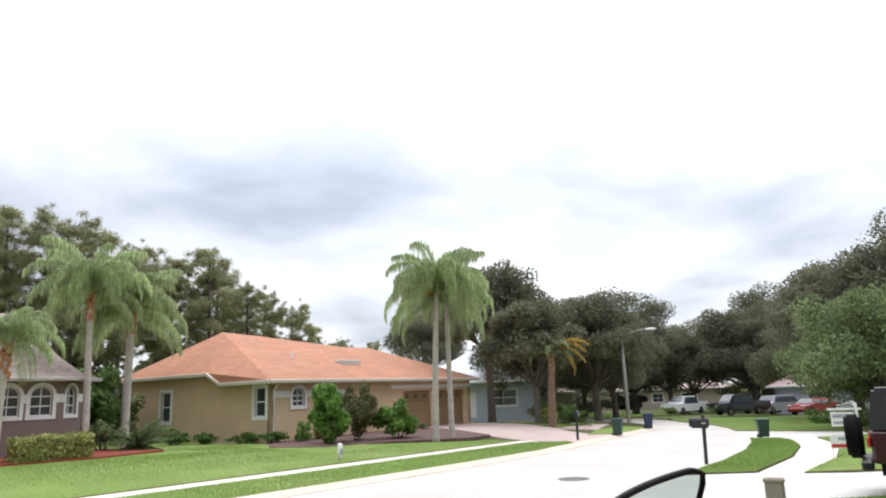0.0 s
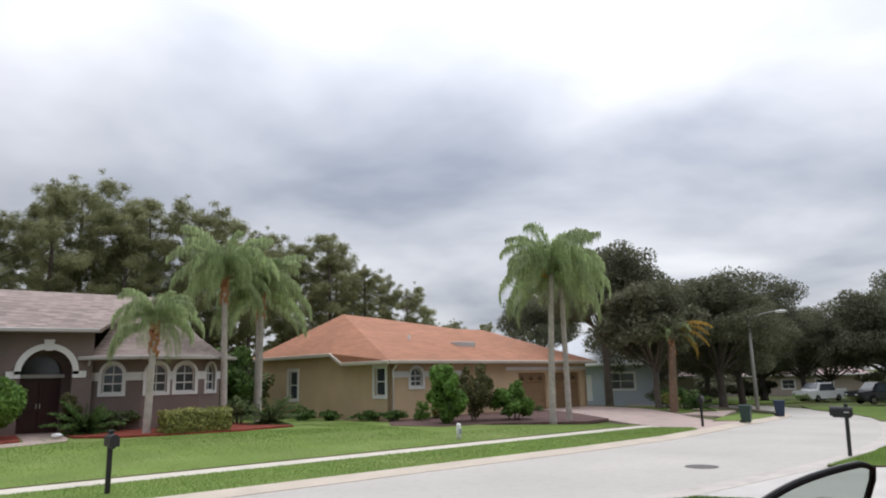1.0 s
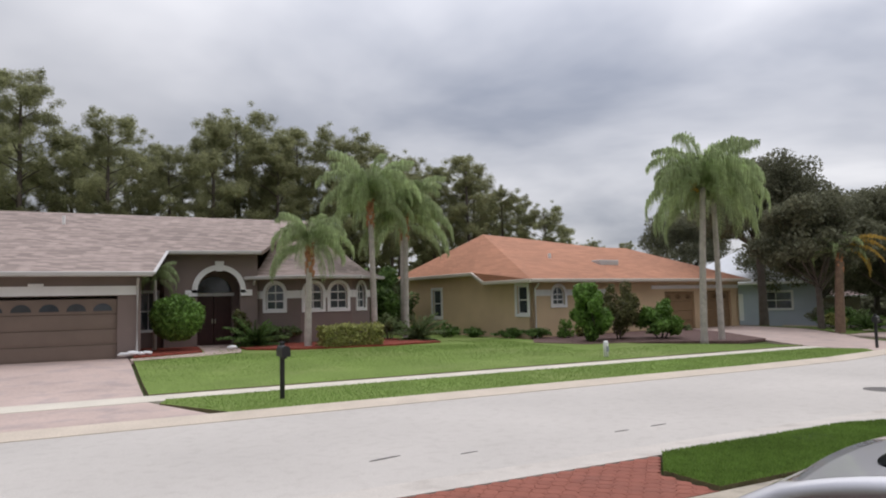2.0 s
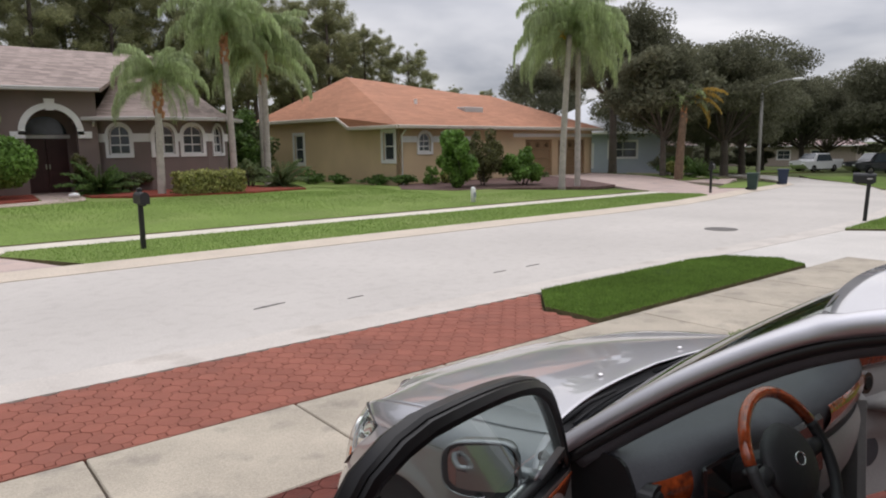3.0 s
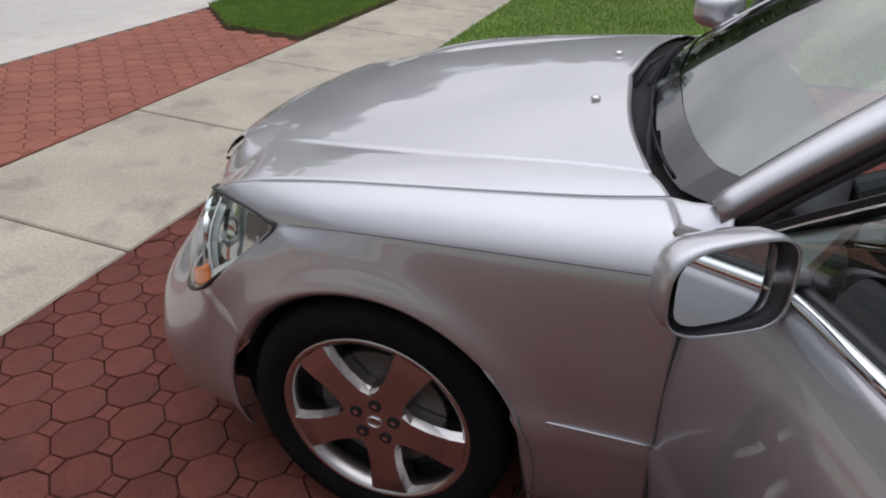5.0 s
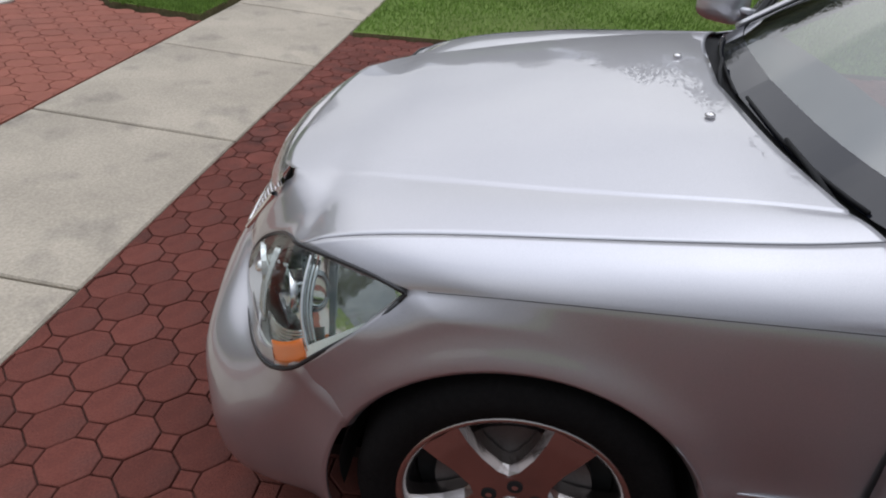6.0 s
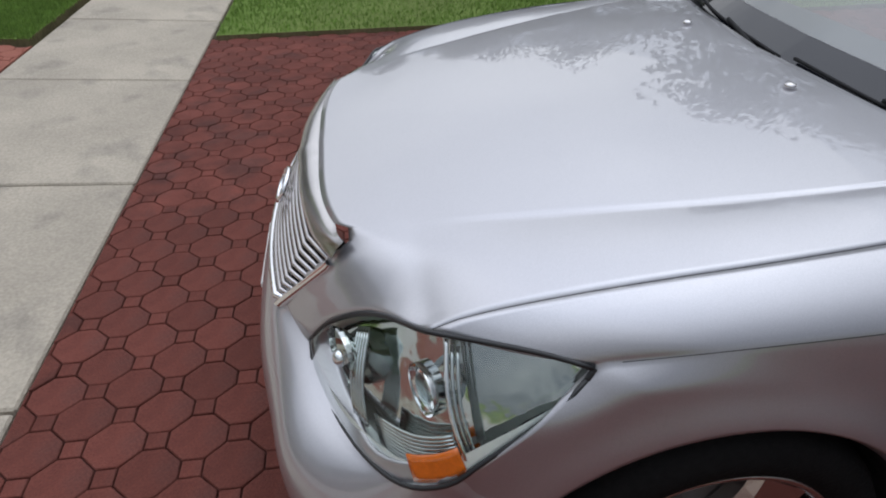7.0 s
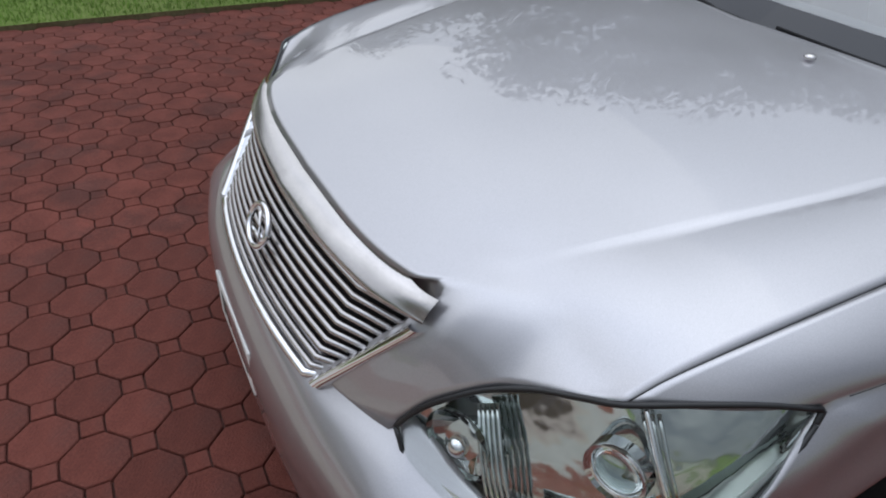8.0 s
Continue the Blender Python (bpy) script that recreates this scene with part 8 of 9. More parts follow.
    shrub("bush", (-0.6, 25.4, 0.38), (0.5, 0.5, 1.7), RED_LEAF, 800, 0.2, "reddish leafy shrub by the entrance", 65)
    palm((-3.95, 25.2, 0.4), 2.75, 66, "small palm in the entrance recess", 1.35, (0, 0), 0.08, 18, boots=False)
    for k, (x, y, sx, sz) in enumerate([(8.2, 28.6, 0.9, 0.8), (9.6, 27.4, 1.0, 0.9), (10.6, 26.3, 0.7, 0.6), (11.4, 24.4, 0.9, 0.6), (12.0, 22.9, 0.9, 0.55)]):
        shrub("bush", (x + 0.5, y, 0.15), (sx, 0.6, sz), SHRUB, 750, 0.15, "low green bush along the tan wall", 70 + k, "bushes along the tan wall")
    shrub("leafy_shrub", (13.1, 19.6, 0.12), (1.1, 1.0, 2.95), SHRUB_LIGHT, 5200, 0.2, "tall bright green shrub in the mulch bed", 81)
    shrub("leafy_shrub", (15.0, 20.0, 0.12), (1.35, 1.0, 2.75), RED_LEAF, 4200, 0.15, "tall brownish-green shrub in the mulch bed", 82)
    shrub("leafy_shrub", (16.8, 19.2, 0.12), (1.15, 1.0, 2.1), SHRUB_LIGHT, 4800, 0.18, "broad green shrub in the mulch bed", 83)
    shrub("small_bush", (13.6, 22.0, 0.12), (0.5, 0.5, 1.0), SHRUB_LIGHT, 500, 0.15, "small green bush under the arched window", 84)
    shrub("small_bush", (14.9, 22.5, 0.12), (0.45, 0.45, 0.9), HEDGE_LEAF, 450, 0.15, "small yellow-green bush under the arched window", 85)
    for k in range(4):
        shrub("edging_plant", (18.6 + 1.2 * k, 21.8 + 0.35 * k, 0.12), (0.28, 0.28, 0.4), OAK_LEAF2, 160, 0.14, "small dark edging plant before the garage", 90 + k, "edging plants")
    shrub("hedge", (33.0, 30.5, 0.05), (1.6, 0.8, 1.5), OAK_LEAF, 1400, 0.2, "dark hedge beside the blue-grey house", 101, boxy=True, cat="hedge")
    for k, (x, y, sx, sz, mm) in enumerate([(31.0, 20.2, 1.2, 1.3, SHRUB), (33.5, 21.2, 1.3, 1.4, OAK_LEAF2), (36.5, 24.5, 1.4, 1.8, OAK_LEAF), (29.5, 19.4, 0.8, 0.9, HEDGE_LEAF), (41, 24, 1.5, 1.6, OAK_LEAF), (40.0, 7.0, 2.2, 0.9, SHRUB), (36.0, 4.4, 2.4, 1.0, OAK_LEAF2), (46, 28, 2.2, 1.4, OAK_LEAF)]):
        shrub("street_bush", (x, y, gz(x, y) + 0.03), (sx, sx * 0.8, sz), mm, 1100, 0.2, "green bush along the far side of the street", 110 + k, "bushes down the street")
    spiky((30.4, 18.3, 0.05), 1.3, "spiky plant beside the squat palm", 67, SHRUB, 30)


plant_all()


def grass_blades(name, poly, count, seed, lift=0.03, height=0.05, keep=None, material=BLADE):
    """Short blades all over a lawn."""
    rng = np.random.default_rng(seed)
    xs, ys = [p[0] for p in poly], [p[1] for p in poly]
    verts, faces = [], []
    made = 0
    n = len(poly)
    while made < count:
        x, y = rng.uniform(min(xs), max(xs)), rng.uniform(min(ys), max(ys))
        if (keep and not keep(x, y)) or y > 21 and -1.2 < x < 8.2 or y > 22 and x < -2 or y > 16.5 and x > 10.5:
            continue
        inside = False
        for i in range(n):
            x1, y1, x2, y2 = *poly[i], *poly[(i + 1) % n]
            if (y1 > y) != (y2 > y) and x < (x2 - x1) * (y - y1) / (y2 - y1) + x1:
                inside = not inside
        if not inside:
            continue
        a = rng.uniform(0, 2 * math.pi)
        h = height * rng.uniform(0.6, 1.5)
        w = 0.006 * rng.uniform(0.8, 1.6)
        z = ground_z(x, y) + lift
        dx, dy = math.cos(a), math.sin(a)
        q = len(verts)
        lean = h * rng.uniform(0.1, 0.9)
        verts += [(x - dy * w, y + dx * w, z - 0.01), (x + dy * w, y - dx * w, z - 0.01), (x + dx * lean, y + dy * lean, z + h)]
        faces.append((q, q + 1, q + 2))
        made += 1
    ob = new(name, cloud_mesh(name, verts, faces, material))
    return tagged(ob, "short bright green grass blades of the lawn", "grass", kind="stuff")


grass_blades("grass", LAWNS["lawn_strip"], 70000, 1, height=0.032)
grass_blades("grass", LAWNS["lawn_near"], 100000, 2, height=0.032, keep=lambda x, y: y > -6.5)
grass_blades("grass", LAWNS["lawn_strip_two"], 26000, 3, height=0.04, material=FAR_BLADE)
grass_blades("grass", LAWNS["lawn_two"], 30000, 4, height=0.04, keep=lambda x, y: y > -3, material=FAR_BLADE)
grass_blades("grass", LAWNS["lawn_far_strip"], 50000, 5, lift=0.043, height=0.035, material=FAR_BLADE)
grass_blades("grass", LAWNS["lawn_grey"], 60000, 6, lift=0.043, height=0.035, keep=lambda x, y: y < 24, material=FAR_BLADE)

# ---- things along the street ----
def mailbox(at, turn, label, lean=0.0, flip=1):
    t = thing("mailbox", at, label, "mailbox", group="mailboxes along the road", turn=turn)
    bm = bmesh.new()
    box(bm, (-0.045, -0.045, -0.2), (0.045, 0.045, 1.22), pose(0, 0, 0, 0, lean, 0), bevel=0.008)
    part("post", bm, BLACK, t, "black square post")
    bm = bmesh.new()
    m = pose(0, 0, 0, 0, lean, 0)
    sec = [(-0.09, 0.0), (0.09, 0.0), (0.09, 0.14)] + [(0.09 * math.cos(math.pi * k / 8), 0.14 + 0.09 * math.sin(math.pi * k / 8)) for k in range(1, 8)] + [(-0.09, 0.14)]
    for x0, x1 in ((-0.36 * flip, 0.14 * flip),):
        a = [bm.verts.new(m @ Vector((x0, y, 0.92 + z))) for y, z in sec]
        b = [bm.verts.new(m @ Vector((x1, y, 0.92 + z))) for y, z in sec]
        bm.faces.new(a)
        bm.faces.new(b[::-1])
        for k in range(len(sec)):
            bm.faces.new((a[k], b[k], b[(k + 1) % len(sec)], a[(k + 1) % len(sec)]))
    bmesh.ops.recalc_face_normals(bm, faces=bm.faces[:])
    body = part("box", bm, BLACK, t, "black rounded letter box")
    bm = bmesh.new()
    box(bm, (-0.05, -0.105, 1.0), (0.06, -0.092, 1.03), m)
    part("plain_marks", bm, FASCIA, body, "pale plain bar")
    bm = bmesh.new()
    box(bm, (-0.3 * flip, -0.03, 0.88), (0.1 * flip, 0.03, 0.92), m)
    part("bracket", bm, BLACK, t)
    return t


mailbox((-2.45, 10.7, 0.03), 90, "black letter box on a black post in the far strip", 0, 1)
mailbox((12.6, 3.15, 0.03), -70, "black letter box on a leaning post by the neighbour's driveway", 2, 1)
mailbox((19.6, 11.35, ground_z(19.6, 11.35) + 0.03), 20, "black letter box on a post beside the paved driveway", 0, -1)


def wheelie_bin(at, turn, material, label, size=1.0):
    t = thing("wheeled_bin", at, label, "bin", group="wheeled bins at the kerb", turn=turn, size=size)
    bm = bmesh.new()
    a = [bm.verts.new(p) for p in ((-0.22, -0.24, 0.06), (0.22, -0.24, 0.06), (0.22, 0.24, 0.06), (-0.22, 0.24, 0.06))]
    b = [bm.verts.new(p) for p in ((-0.29, -0.32, 0.98), (0.29, -0.32, 0.98), (0.29, 0.32, 0.98), (-0.29, 0.32, 0.98))]
    bm.faces.new(a[::-1])
    bm.faces.new(b)
    for k in range(4):
        bm.faces.new((a[k], a[(k + 1) % 4], b[(k + 1) % 4], b[k]))
    part("body", bm, material, t)
    bm = bmesh.new()
    box(bm, (-0.31, -0.35, 0.98), (0.31, 0.36, 1.06), bevel=0.025)
    part("lid", bm, material, t, "hinged lid")
    for x in (-0.25, 0.25):
        bm = bmesh.new()
        cyl(bm, (x - 0.03, 0.24, 0.11), (x + 0.03, 0.24, 0.11), 0.11, seg=14)
        part("wheel", bm, BLACK, t)


wheelie_bin((23.0, 11.35, ground_z(23, 11.35) + 0.02), 20, BIN_GREEN, "small dark green wheeled bin at the kerb", 0.72)
wheelie_bin((30.3, 13.45, ground_z(30.3, 13.45) + 0.02), 30, BIN_BLUE, "blue wheeled bin at the kerb", 0.8)
wheelie_bin((22.9, 5.0, ground_z(22.9, 5.0) + 0.02), 30, BIN_GREEN, "dark green wheeled bin by the far driveway", 0.68)


def street_lamp():
    t = thing("street_lamp", (37.7, 18.5, ground_z(37.7, 18.5)), "tall concrete street lamp with a curved arm", "lamp")
    bm = bmesh.new()
    tube(bm, [(0, 0, -0.3), (0, 0, 3.0), (0, 0, 6.0)], [0.13, 0.11, 0.085], 10)
    part("pole", bm, GALV, t, "tapered grey pole", smooth=True)
    d = Vector((1.2, -2.1, 0)).normalized()
    bm = bmesh.new()
    tube(bm, [Vector((0, 0, 5.75)), d * 0.5 + Vector((0, 0, 6.02)), d * 1.1 + Vector((0, 0, 6.2)), d * 1.75 + Vector((0, 0, 6.26))], 0.035, 8)
    part("arm", bm, GALV, t, "curved metal arm", smooth=True)
    bm = bmesh.new()
    r = bmesh.ops.create_uvsphere(bm, u_segments=14, v_segments=8, radius=1)
    bmesh.ops.transform(bm, matrix=Matrix.Translation(d * 2.0 + Vector((0, 0, 6.24))) @ d.to_track_quat("X", "Z").to_matrix().to_4x4() @ Matrix.Diagonal((0.38, 0.16, 0.10, 1)), verts=r["verts"])
    part("lamp_head", bm, WHITE, t, "pale cobra-style lamp head", smooth=True)


street_lamp()


def marker_post():
    t = thing("marker_post", (9.4, 14.3, 0.02), "short white marker post in the far lawn", "post")
    bm = bmesh.new()
    tube(bm, [(0, 0, -0.2), (0, 0, 0.5), (0.0, 0, 0.56)], [0.09, 0.085, 0.05], 10)
    part("post", bm, WHITE, t, smooth=True)
    bm = bmesh.new()
    box(bm, (-0.05, -0.1, 0.2), (0.05, -0.085, 0.38))
    part("plain_marks", bm, SIGN_GREY, t, "grey plain bar")


marker_post()


def edging_stones():
    rng = random.Random(31)
    for k, (x, y, r) in enumerate(((-5.15, 22.05, 0.16), (-4.85, 22.2, 0.2), (-4.6, 22.1, 0.14), (-4.4, 22.25, 0.17), (-1.35, 23.2, 0.16))):
        bm = bmesh.new()
        q = bmesh.ops.create_icosphere(bm, subdivisions=2, radius=1.0)
        for v in q["verts"]:
            v.co *= rng.uniform(0.86, 1.1)
        bmesh.ops.transform(bm, matrix=pose(x, y, ground_z(x, y) + 0.14 + r * 0.2, 0, 0, 40 * k) @ Matrix.Diagonal((r * 1.3, r, r * 0.5, 1)), verts=q["verts"])
        tagged(new("stone", mesh_of("stone", bm, TRIM, True)), "rounded white stone at the edge of the mulch", "stone", group="white stones at the beds")


def utility_box():
    t = thing("utility_pedestal", (5.05, -0.92, 0.08), "weathered grey-tan utility pedestal leaning in the lawn", "pedestal")
    t.matrix_world = pose(5.05, -0.92, 0.06, 0, 5, 12)
    bm = bmesh.new()
    box(bm, (-0.15, -0.12, -0.1), (0.15, 0.12, 0.60), bevel=0.02)
    part("body", bm, GREYWOOD, t)
    bm = bmesh.new()
    box(bm, (-0.165, -0.135, 0.56), (0.165, 0.135, 0.64), bevel=0.025)
    part("cap", bm, GREYWOOD, t)


utility_box()
edging_stones()


def lawn_cover(x, y, w, label="dark plastic utility cover set in the grass"):
    t = thing("lawn_cover", (x, y, ground_z(x, y) + 0.03), label, "cover")
    bm = bmesh.new()
    box(bm, (-w / 2, -0.16, -0.1), (w / 2, 0.16, 0.012), bevel=0.01)
    part("lid", bm, mat("cover_green", (0.035, 0.06, 0.02), 0.8, vary=0.3, scale=6, fine=50), t)


lawn_cover(2.9, 2.35, 0.55)
lawn_cover(4.3, -0.95, 0.7)
lawn_cover(8.1, 11.7, 0.8)


def sale_sign():
    t = thing("sale_sign", (15.6, 0.45, 0.0), "white hanging sign on a post with a red lower board", "sign")
    t.matrix_world = pose(15.6, 0.45, 0.04, 0, 0, -70) @ Matrix.Scale(0.78, 4)
    bm = bmesh.new()
    box(bm, (0.35, -0.04, -0.2), (0.43, 0.04, 1.75), bevel=0.006)
    part("post", bm, WHITE, t, "white square post")
    bm = bmesh.new()
    box(bm, (-0.5, -0.03, 1.50), (0.55, 0.03, 1.57), bevel=0.006)
    part("arm", bm, WHITE, t, "white arm")
    bm = bmesh.new()
    box(bm, (-0.42, -0.012, 0.95), (0.30, 0.012, 1.44))
    up = part("upper_board", bm, WHITE, t, "white hanging board")
    bm = bmesh.new()
    box(bm, (-0.36, -0.016, 1.24), (0.24, -0.012, 1.36))
    box(bm, (-0.36, -0.016, 1.04), (0.1, -0.012, 1.12))
    part("plain_marks", bm, SIGN_GREY, up, "grey plain bars")
    bm = bmesh.new()
    box(bm, (-0.55, -0.10, 0.22), (0.15, -0.075, 0.68))
    lo = part("lower_board", bm, WHITE, t, "white lower board")
    bm = bmesh.new()
    box(bm, (-0.52, -0.104, 0.26), (0.12, -0.1, 0.37))
    part("red_band", bm, SIGN_RED, lo, "red plain band")
    bm = bmesh.new()
    box(bm, (-0.3, -0.104, 0.5), (0.1, -0.1, 0.6))
    part("plain_marks", bm, SIGN_GREY, lo, "grey plain bars")
    for x in (-0.5, 0.1):
        bm = bmesh.new()
        cyl(bm, (x, -0.088, -0.15), (x, -0.088, 0.66), 0.008, seg=6)
        part("leg", bm, GALV, t)


sale_sign()


# ---- parked vehicles ----
def simple_wheel(bm_parent, x, y, z, r, s, w=0.22):
    base = new("wheel")
    base.parent = bm_parent
    base.location = (x, y, z)
    bm = bmesh.new()
    cyl(bm, (-w / 2, 0, 0), (w / 2, 0, 0), r, seg=26)
    bmesh.ops.bevel(bm, geom=[e for e in bm.edges if len(e.link_faces) == 2 and abs(e.calc_face_angle(0)) > 1], offset=0.03, segments=2, affect="EDGES")
    part("tyre", bm, RUBBER, base)
    bm = bmesh.new()
    cyl(bm, (s * (w / 2 - 0.02), 0, 0), (s * (w / 2 + 0.006), 0, 0), r * 0.62, r * 0.58, seg=22)
    rim = part("rim", bm, WHEEL_METAL, base)
    for k in range(5):
        a = 2 * math.pi * k / 5
        bm = bmesh.new()
        box(bm, (s * (w / 2 + 0.004) - 0.006, -0.035, r * 0.16), (s * (w / 2 + 0.004) + 0.006, 0.035, r * 0.5), Matrix.Rotation(a + 0.6, 4, "X"))
        part("rim_slot", bm, LINER, rim)


def jeep():
    t = thing("off_road_car", (0, 0, 0), "dark red off-roader with black soft top and spare wheel", "car")
    t.matrix_world = pose(8.45, -1.55, 0.10, 0, 0, 10)
    # local: y = 0 at the tail, body towards -y
    bm = bmesh.new()
    box(bm, (-0.74, -2.55, 0.55), (0.74, 0.0, 1.10), bevel=0.05)
    box(bm, (-0.60, -3.75, 0.60), (0.60, -2.50, 1.08), bevel=0.06)
    part("tub", bm, DARK_RED_PAINT, t, "dark red body tub")
    bm = bmesh.new()
    a = [(-0.73, 0.0, 1.10), (0.73, 0.0, 1.10), (0.73, -1.9, 1.10), (-0.73, -1.9, 1.10)]
    b = [(-0.64, -0.12, 1.78), (0.64, -0.12, 1.78), (0.64, -1.75, 1.80), (-0.64, -1.75, 1.80)]
    va, vb = [bm.verts.new(p) for p in a], [bm.verts.new(p) for p in b]
    bm.faces.new(vb)
    for k in range(4):
        bm.faces.new((va[k], va[(k + 1) % 4], vb[(k + 1) % 4], vb[k]))
    bmesh.ops.recalc_face_normals(bm, faces=bm.faces[:])
    bmesh.ops.bevel(bm, geom=bm.edges[:], offset=0.05, segments=2, affect="EDGES")
    top = part("soft_top", bm, DARK_LEATHER, t, "black fabric soft top")
    for s in (-1, 1):
        bm = bmesh.new()
        pts = [(s * 0.733, -0.28, 1.2), (s * 0.733, -0.95, 1.2), (s * 0.672, -0.95, 1.66), (s * 0.672, -0.34, 1.66)]
        bm.faces.new([bm.verts.new(p) for p in pts])
        part("side_window", bm, CLEAR_VINYL, top, "hazy clear vinyl window")
        for y in (-0.9, -3.15):
            simple_wheel(t, s * 0.72, y, 0.37, 0.37, s, 0.24)
            bm = bmesh.new()
            tube(bm, [(s * 0.80, y + 0.46 * math.cos(q), 0.40 + 0.46 * math.sin(q)) for q in [math.pi * k / 12 for k in range(13)]], 0.055, 7)
            part("wheel_flare", bm, BLACK_TRIM, t, "black wheel flare", smooth=True)
        bm = bmesh.new()
        box(bm, (s * 0.68 - 0.055, 0.0, 0.82), (s * 0.68 + 0.055, 0.05, 0.98), bevel=0.015)
        part("tail_lamp", bm, SIGN_RED, t, "red tail lamp")
    bm = bmesh.new()
    pts = [(-0.45, -0.055, 1.22), (0.45, -0.055, 1.22), (0.42, -0.115, 1.62), (-0.42, -0.115, 1.62)]
    bm.faces.new([bm.verts.new((x, y + 0.06, z)) for x, y, z in pts])
    part("rear_window", bm, CLEAR_VINYL, top, "hazy rear window")
    bm = bmesh.new()
    cyl(bm, (0.05, 0.12, 0.95), (0.05, 0.38, 0.95), 0.38, seg=30)
    bmesh.ops.bevel(bm, geom=[e for e in bm.edges if abs(e.calc_face_angle(0)) > 1], offset=0.05, segments=3, affect="EDGES")
    part("spare_wheel", bm, RUBBER, t, "black covered spare wheel", smooth=False)
    bm = bmesh.new()
    box(bm, (-0.78, 0.0, 0.45), (0.78, 0.18, 0.60), bevel=0.03)
    part("rear_bumper", bm, BLACK_TRIM, t, "black rear bumper")
    bm = bmesh.new()
    box(bm, (-0.66, -2.0, 1.10), (0.66, -1.94, 1.70), bevel=0.02)
    part("windscreen_frame", bm, BLACK_TRIM, t, "black windscreen frame")
    bm = bmesh.new()
    box(bm, (-0.55, -3.6, 0.35), (0.55, -0.1, 0.56))
    part("underside", bm, LINER, t)


def parked_car(at, turn, paint, label, kind="saloon"):
    """A parked car seen from afar: lofted body, glasshouse, wheels and lamps."""
    t = thing("parked_car" if kind != "pickup" else "pickup_truck", at, label, "car", turn=turn)
    prof = {"saloon": [(2.3, 0.55), (2.2, 0.75), (1.2, 0.92), (0.6, 1.38), (-0.9, 1.42), (-1.6, 1.0), (-2.25, 0.95), (-2.35, 0.55)],
            "pickup": [(2.7, 0.7), (2.65, 1.05), (1.4, 1.15), (0.8, 1.78), (-0.9, 1.8), (-1.05, 1.2), (-2.7, 1.18), (-2.75, 0.65)],
            "suv": [(2.3, 0.6), (2.25, 0.95), (1.25, 1.08), (0.7, 1.66), (-1.9, 1.72), (-2.25, 1.1), (-2.3, 0.6)]}[kind]
    bm = bmesh.new()
    rings = []
    for x, k in ((-0.9, 0), (-0.86, 1), (0.86, 1), (0.9, 0)):
        ring = []
        for y, z in prof:
            zz = z if k else min(z, 1.0)
            xx = x * (0.80 if z > 1.25 and k else 1.0)
            ring.append(bm.verts.new((xx, y, zz)))
        ring += [bm.verts.new((x, -2.2, 0.3)), bm.verts.new((x, 2.15, 0.3))]
        rings.append(ring)
    n = len(rings[0])
    for p, q in zip(rings, rings[1:]):
        for k in range(n):
            bm.faces.new((p[k], p[(k + 1) % n], q[(k + 1) % n], q[k]))
    bm.faces.new(rings[0][::-1])
    bm.faces.new(rings[-1])
    bmesh.ops.recalc_face_normals(bm, faces=bm.faces[:])
    part("body", bm, paint, t)
    hi = [p for p in prof if p[1] > 1.25]
    y0, y1, zt = hi[0][0], hi[-1][0], hi[0][1]
    for s in (-1, 1):
        bm = bmesh.new()
        pts = [(s * 0.905, y0 + 0.35, 1.04), (s * 0.905, y1 - 0.25, 1.04), (s * 0.74, y1, zt - 0.1), (s * 0.74, y0 - 0.05, zt - 0.1)]
        bm.faces.new([bm.verts.new(p) for p in pts])
        part("side_glass", bm, PANE, t, "dark side windows")
        for y in (1.4, -1.45):
            simple_wheel(t, s * 0.82, y, 0.34, 0.34, s)
        bm = bmesh.new()
        box(bm, (s * 0.66 - 0.16, prof[1][0] - 0.05, 0.72), (s * 0.66 + 0.16, prof[1][0] + 0.06, 0.86), bevel=0.02)
        part("headlight", bm, REFLECTOR, t, "clear headlight")
        bm = bmesh.new()
        box(bm, (s * 0.7 - 0.13, prof[-1][0] - 0.03, 0.75), (s * 0.7 + 0.13, prof[-1][0] + 0.1, 0.9), bevel=0.02)
        part("tail_lamp", bm, SIGN_RED, t, "red tail lamp")
    bm = bmesh.new()
    pts = [(-0.78, prof[2][0] - 0.08, prof[2][1] + 0.06), (0.78, prof[2][0] - 0.08, prof[2][1] + 0.06), (0.66, y0 + 0.06, zt - 0.03), (-0.66, y0 + 0.06, zt - 0.03)]
    bm.faces.new([bm.verts.new((x, y + 0.03, z + 0.03)) for x, y, z in pts])
    part("windscreen", bm, PANE, t, "dark windscreen")
    return t


CLEAR_VINYL = mat("hazy_vinyl", (0.28, 0.3, 0.32), 0.25, vary=0.2, scale=5, fine=20, coat=0.5)
WHITE_PAINT = mat("white_paint", (0.75, 0.75, 0.76), 0.3, vary=0.03, coat=0.8)
SILVER_FLAT = mat("silver_car_paint", (0.45, 0.46, 0.48), 0.3, 0.6, vary=0.03, coat=0.8)
RED_PAINT = mat("red_car_paint", (0.35, 0.015, 0.02), 0.3, vary=0.04, coat=0.8)
DARK_PAINT = mat("dark_car_paint", (0.02, 0.022, 0.028), 0.25, vary=0.04, coat=0.8)
YELLOW_FLOWER = mat("yellow_flowers", (0.55, 0.36, 0.03), 0.7, vary=0.3)
jeep()
parked_car((65.0, 26.4, ground_z(65, 26.4) + 0.02), 75, WHITE_PAINT, "white pickup truck parked down the street", "pickup")
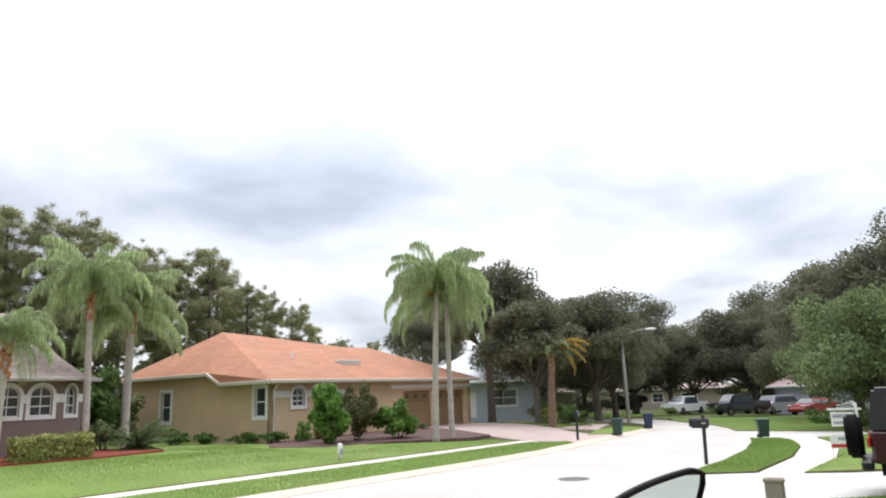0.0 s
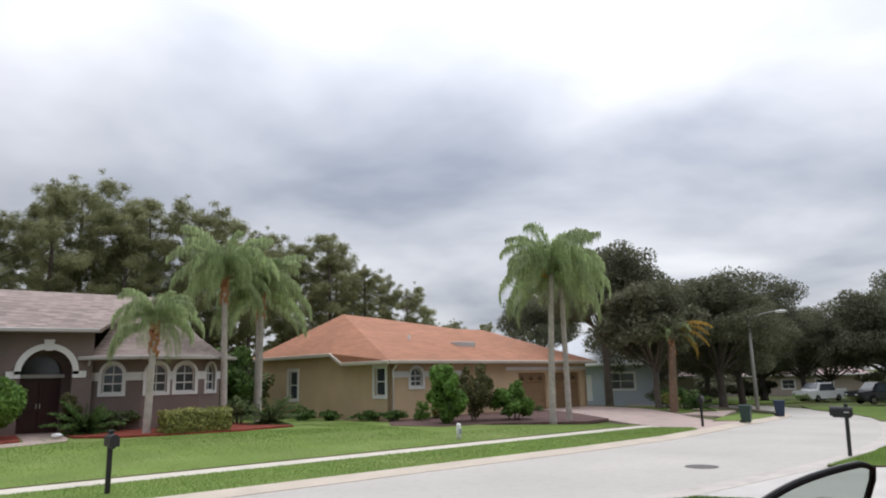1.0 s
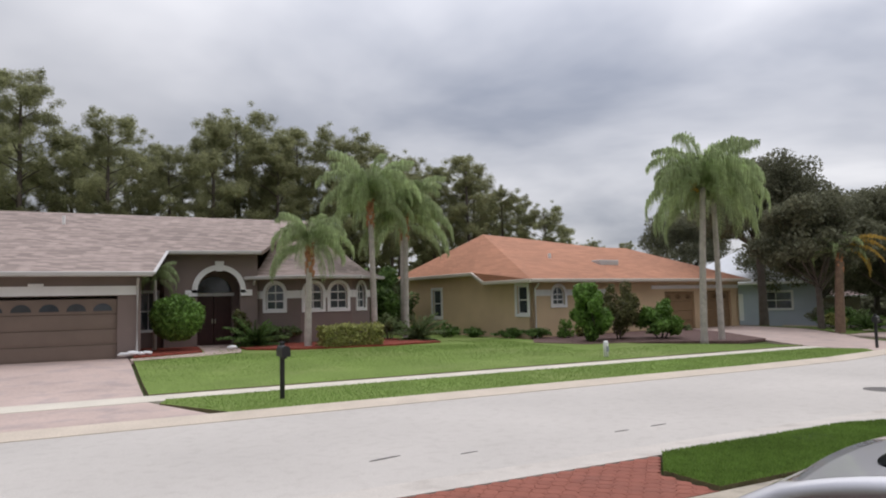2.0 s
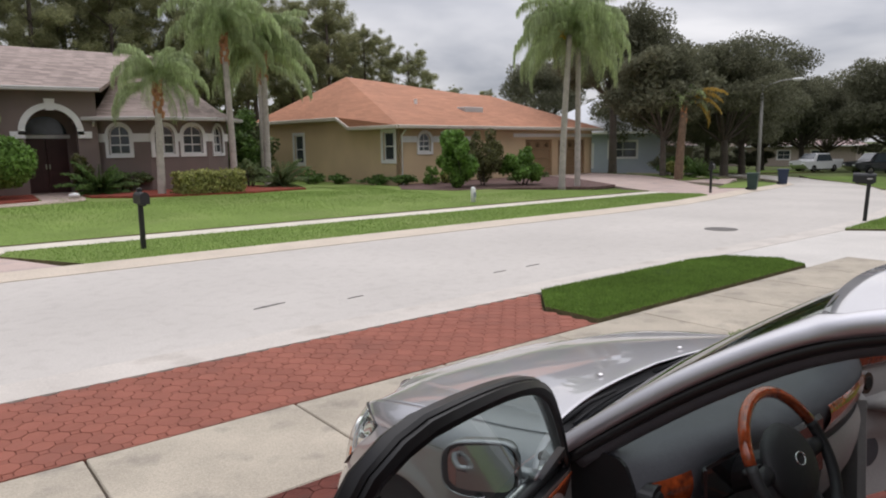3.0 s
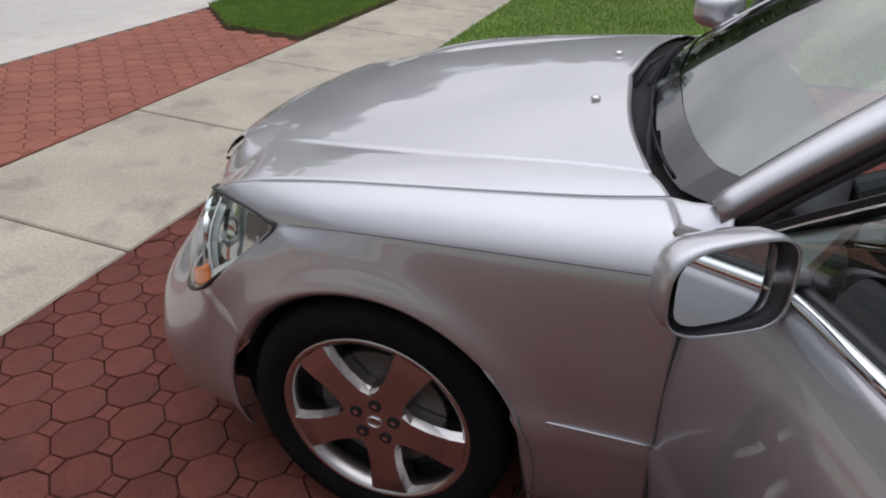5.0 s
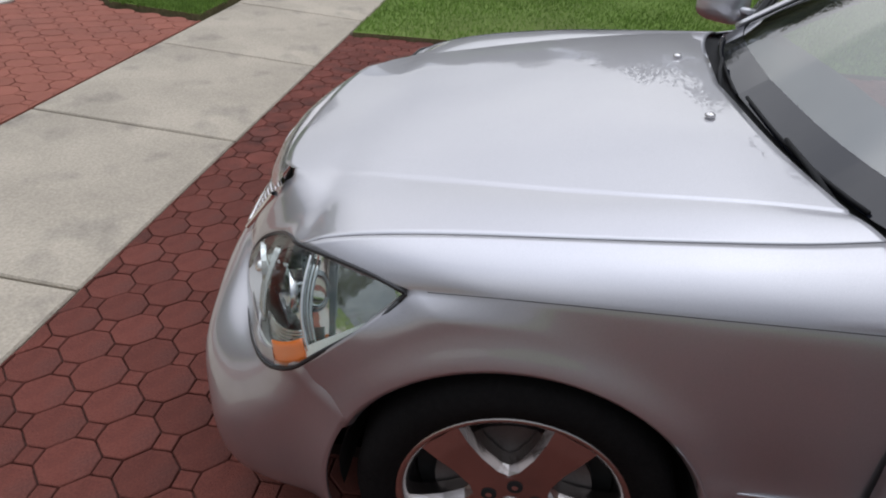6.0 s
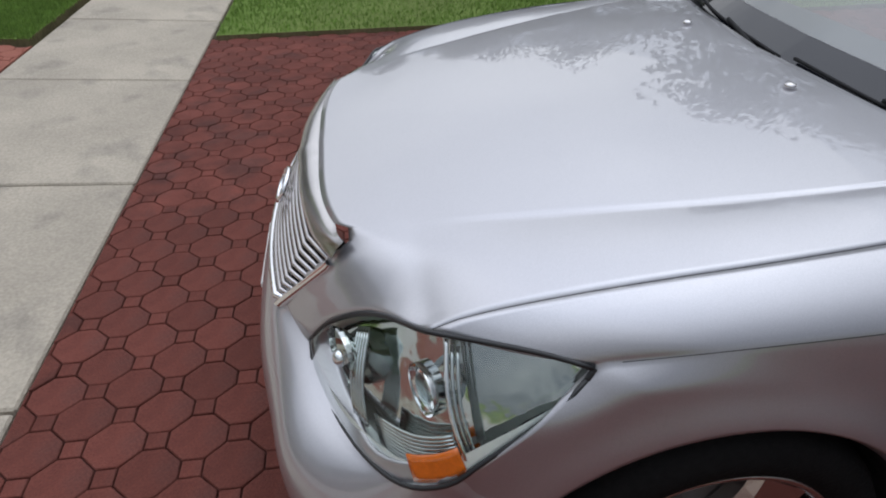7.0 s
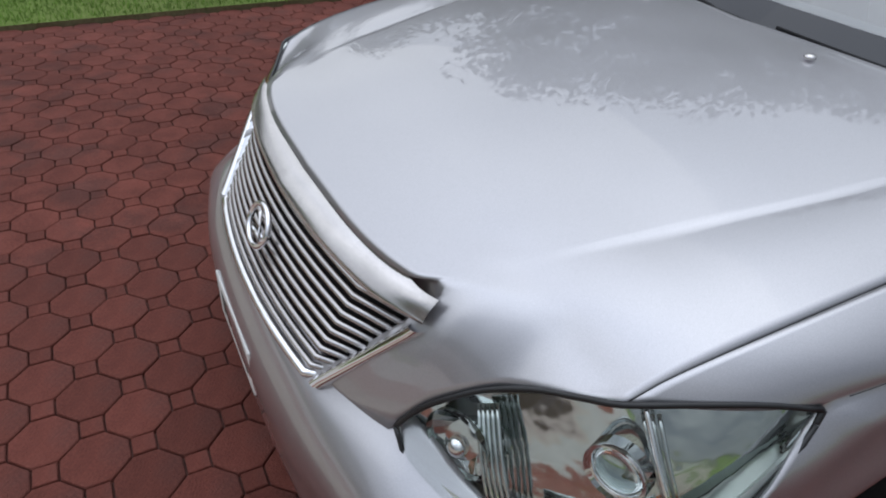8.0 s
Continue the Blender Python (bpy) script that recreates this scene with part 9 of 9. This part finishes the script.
parked_car((64.0, 17.2, ground_z(64, 17.2) + 0.05), 68, SILVER_FLAT, "silver car parked beside dark trees", "suv")
parked_car((61.5, 13.2, ground_z(61.5, 13.2) + 0.05), 66, RED_PAINT, "red car parked beside dark trees", "saloon")
parked_car((57.5, 8.2, ground_z(57.5, 8.2) + 0.05), 60, WHITE_PAINT, "white car parked beside dark trees", "suv")
parked_car((58.5, 18.6, ground_z(58.5, 18.6) + 0.05), 55, DARK_PAINT, "dark pickup parked under the oaks", "pickup")
shrub("flower_bed", (52.0, 10.2, ground_z(52, 10.2) + 0.03), (1.7, 0.5, 0.55), YELLOW_FLOWER, 700, 0.14, "low bed of yellow flowers by parked cars", 140, cat="flowers")

# ---- red octagon pavers, one by one near the car, joined further off ----
PITCH = 0.1625
OCT = [(PITCH * 0.5 * a, PITCH * 0.5 * b) for a, b in ((1, 0.46), (0.46, 1), (-0.46, 1), (-1, 0.46), (-1, -0.46), (-0.46, -1), (0.46, -1), (1, -0.46))]


def paver_data(poly, gap, h, bev):
    """Vertices and faces of one paver: top, chamfer and sides."""
    def scaled(p, g):
        l = math.hypot(*p)
        return (p[0] * (1 - g / l), p[1] * (1 - g / l))
    n = len(poly)
    top = [(*scaled(p, gap + bev), 0.0) for p in poly]
    mid = [(*scaled(p, gap), -bev) for p in poly]
    low = [(*scaled(p, gap), -h) for p in poly]
    v = top + mid + low
    f = [tuple(range(n))]
    for k in range(n):
        j = (k + 1) % n
        f += [(k + n, j + n, j, k), (k + 2 * n, j + 2 * n, j + n, k + n)]
    return v, f


def rot(p, a):
    c, s = math.cos(a), math.sin(a)
    return (p[0] * c - p[1] * s, p[0] * s + p[1] * c)


A45 = radians(45)
OCT_W = [rot(p, A45) for p in OCT]
DOT_W = [rot((PITCH * 0.27 * a, PITCH * 0.27 * b), A45) for a, b in ((1, 0), (0, 1), (-1, 0), (0, -1))]


def lay_pavers():
    ground = thing("paved_driveway", (0, 0, 0), "red octagon and square pavers of the driveway and apron", "driveway", kind="structure")
    oct_v, oct_f = paver_data(OCT_W, 0.0022, 0.03, 0.003)
    dot_v, dot_f = paver_data(DOT_W, 0.003, 0.03, 0.003)
    oct_me = cloud_mesh("octagon_paver", oct_v, oct_f, PAVER)
    dot_me = cloud_mesh("square_paver", dot_v, dot_f, PAVER)
    rng = np.random.default_rng(9)
    rest_v, rest_f, apron_v, apron_f = [], [], [], []
    u, v = (PITCH * math.cos(A45), PITCH * math.sin(A45)), (-PITCH * math.sin(A45), PITCH * math.cos(A45))
    o = (-3.853, -0.328)
    counts = [0, 0]
    tilt = math.atan(SLOPE)
    for i in range(-110, 111):
        for j in range(-110, 111):
            for kind, (di, dj) in enumerate(((0, 0), (0.5, 0.5))):
                x = o[0] + u[0] * (i + di) + v[0] * (j + dj)
                y = o[1] + u[1] * (i + di) + v[1] * (j + dj)
                reach = 0.082 if kind == 0 else 0.04
                drive = -12.4 < x < -0.02 and -9.5 < y < reach - 0.012
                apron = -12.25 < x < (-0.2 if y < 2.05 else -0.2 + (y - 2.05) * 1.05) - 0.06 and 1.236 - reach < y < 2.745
                if not (drive or apron):
                    continue
                z = ground_z(x, y) + 0.004 + float(rng.uniform(-0.0015, 0.0015))
                near = drive and -4.95 < x < -2.75 and -1.6 < y < -0.09
                t = -tilt if drive else 0.0
                m = Matrix.Translation((x, y, z)) @ Matrix.Rotation(t + float(rng.normal()) * 0.006, 4, "X") @ Matrix.Rotation(float(rng.normal()) * 0.006, 4, "Y") @ Matrix.Rotation(float(rng.normal()) * 0.008, 4, "Z")
                if near and counts[kind] < 300:
                    counts[kind] += 1
                    ob = new("octagon_paver" if kind == 0 else "square_paver", oct_me if kind == 0 else dot_me)
                    ob.parent = ground
                    ob.matrix_world = m
                    continue
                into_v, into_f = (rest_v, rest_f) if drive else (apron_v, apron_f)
                q = len(into_v)
                vs, fs = (oct_v, oct_f) if kind == 0 else (dot_v, dot_f)
                spots = [m @ Vector(p) for p in vs]
                # cut along the walk's edges
                into_v += [(p.x, min(p.y, -0.003) if drive else max(p.y, 1.223), p.z) for p in spots]
                into_f += [tuple(q + k for k in f) for f in fs]
    rest = child("further_pavers", cloud_mesh("further_pavers", rest_v, rest_f, PAVER), ground)
    tagged(rest, "red octagon and square pavers", kind="stuff")
    # same pavers as the drive, in the copy coloured as more brightly lit
    lit_apron = child("apron_pavers", cloud_mesh("apron_pavers", apron_v, apron_f, LIT_PAVER), ground)
    tagged(lit_apron, "brick-red octagon and square pavers, brighter light put into the colour", kind="stuff")


lay_pavers()
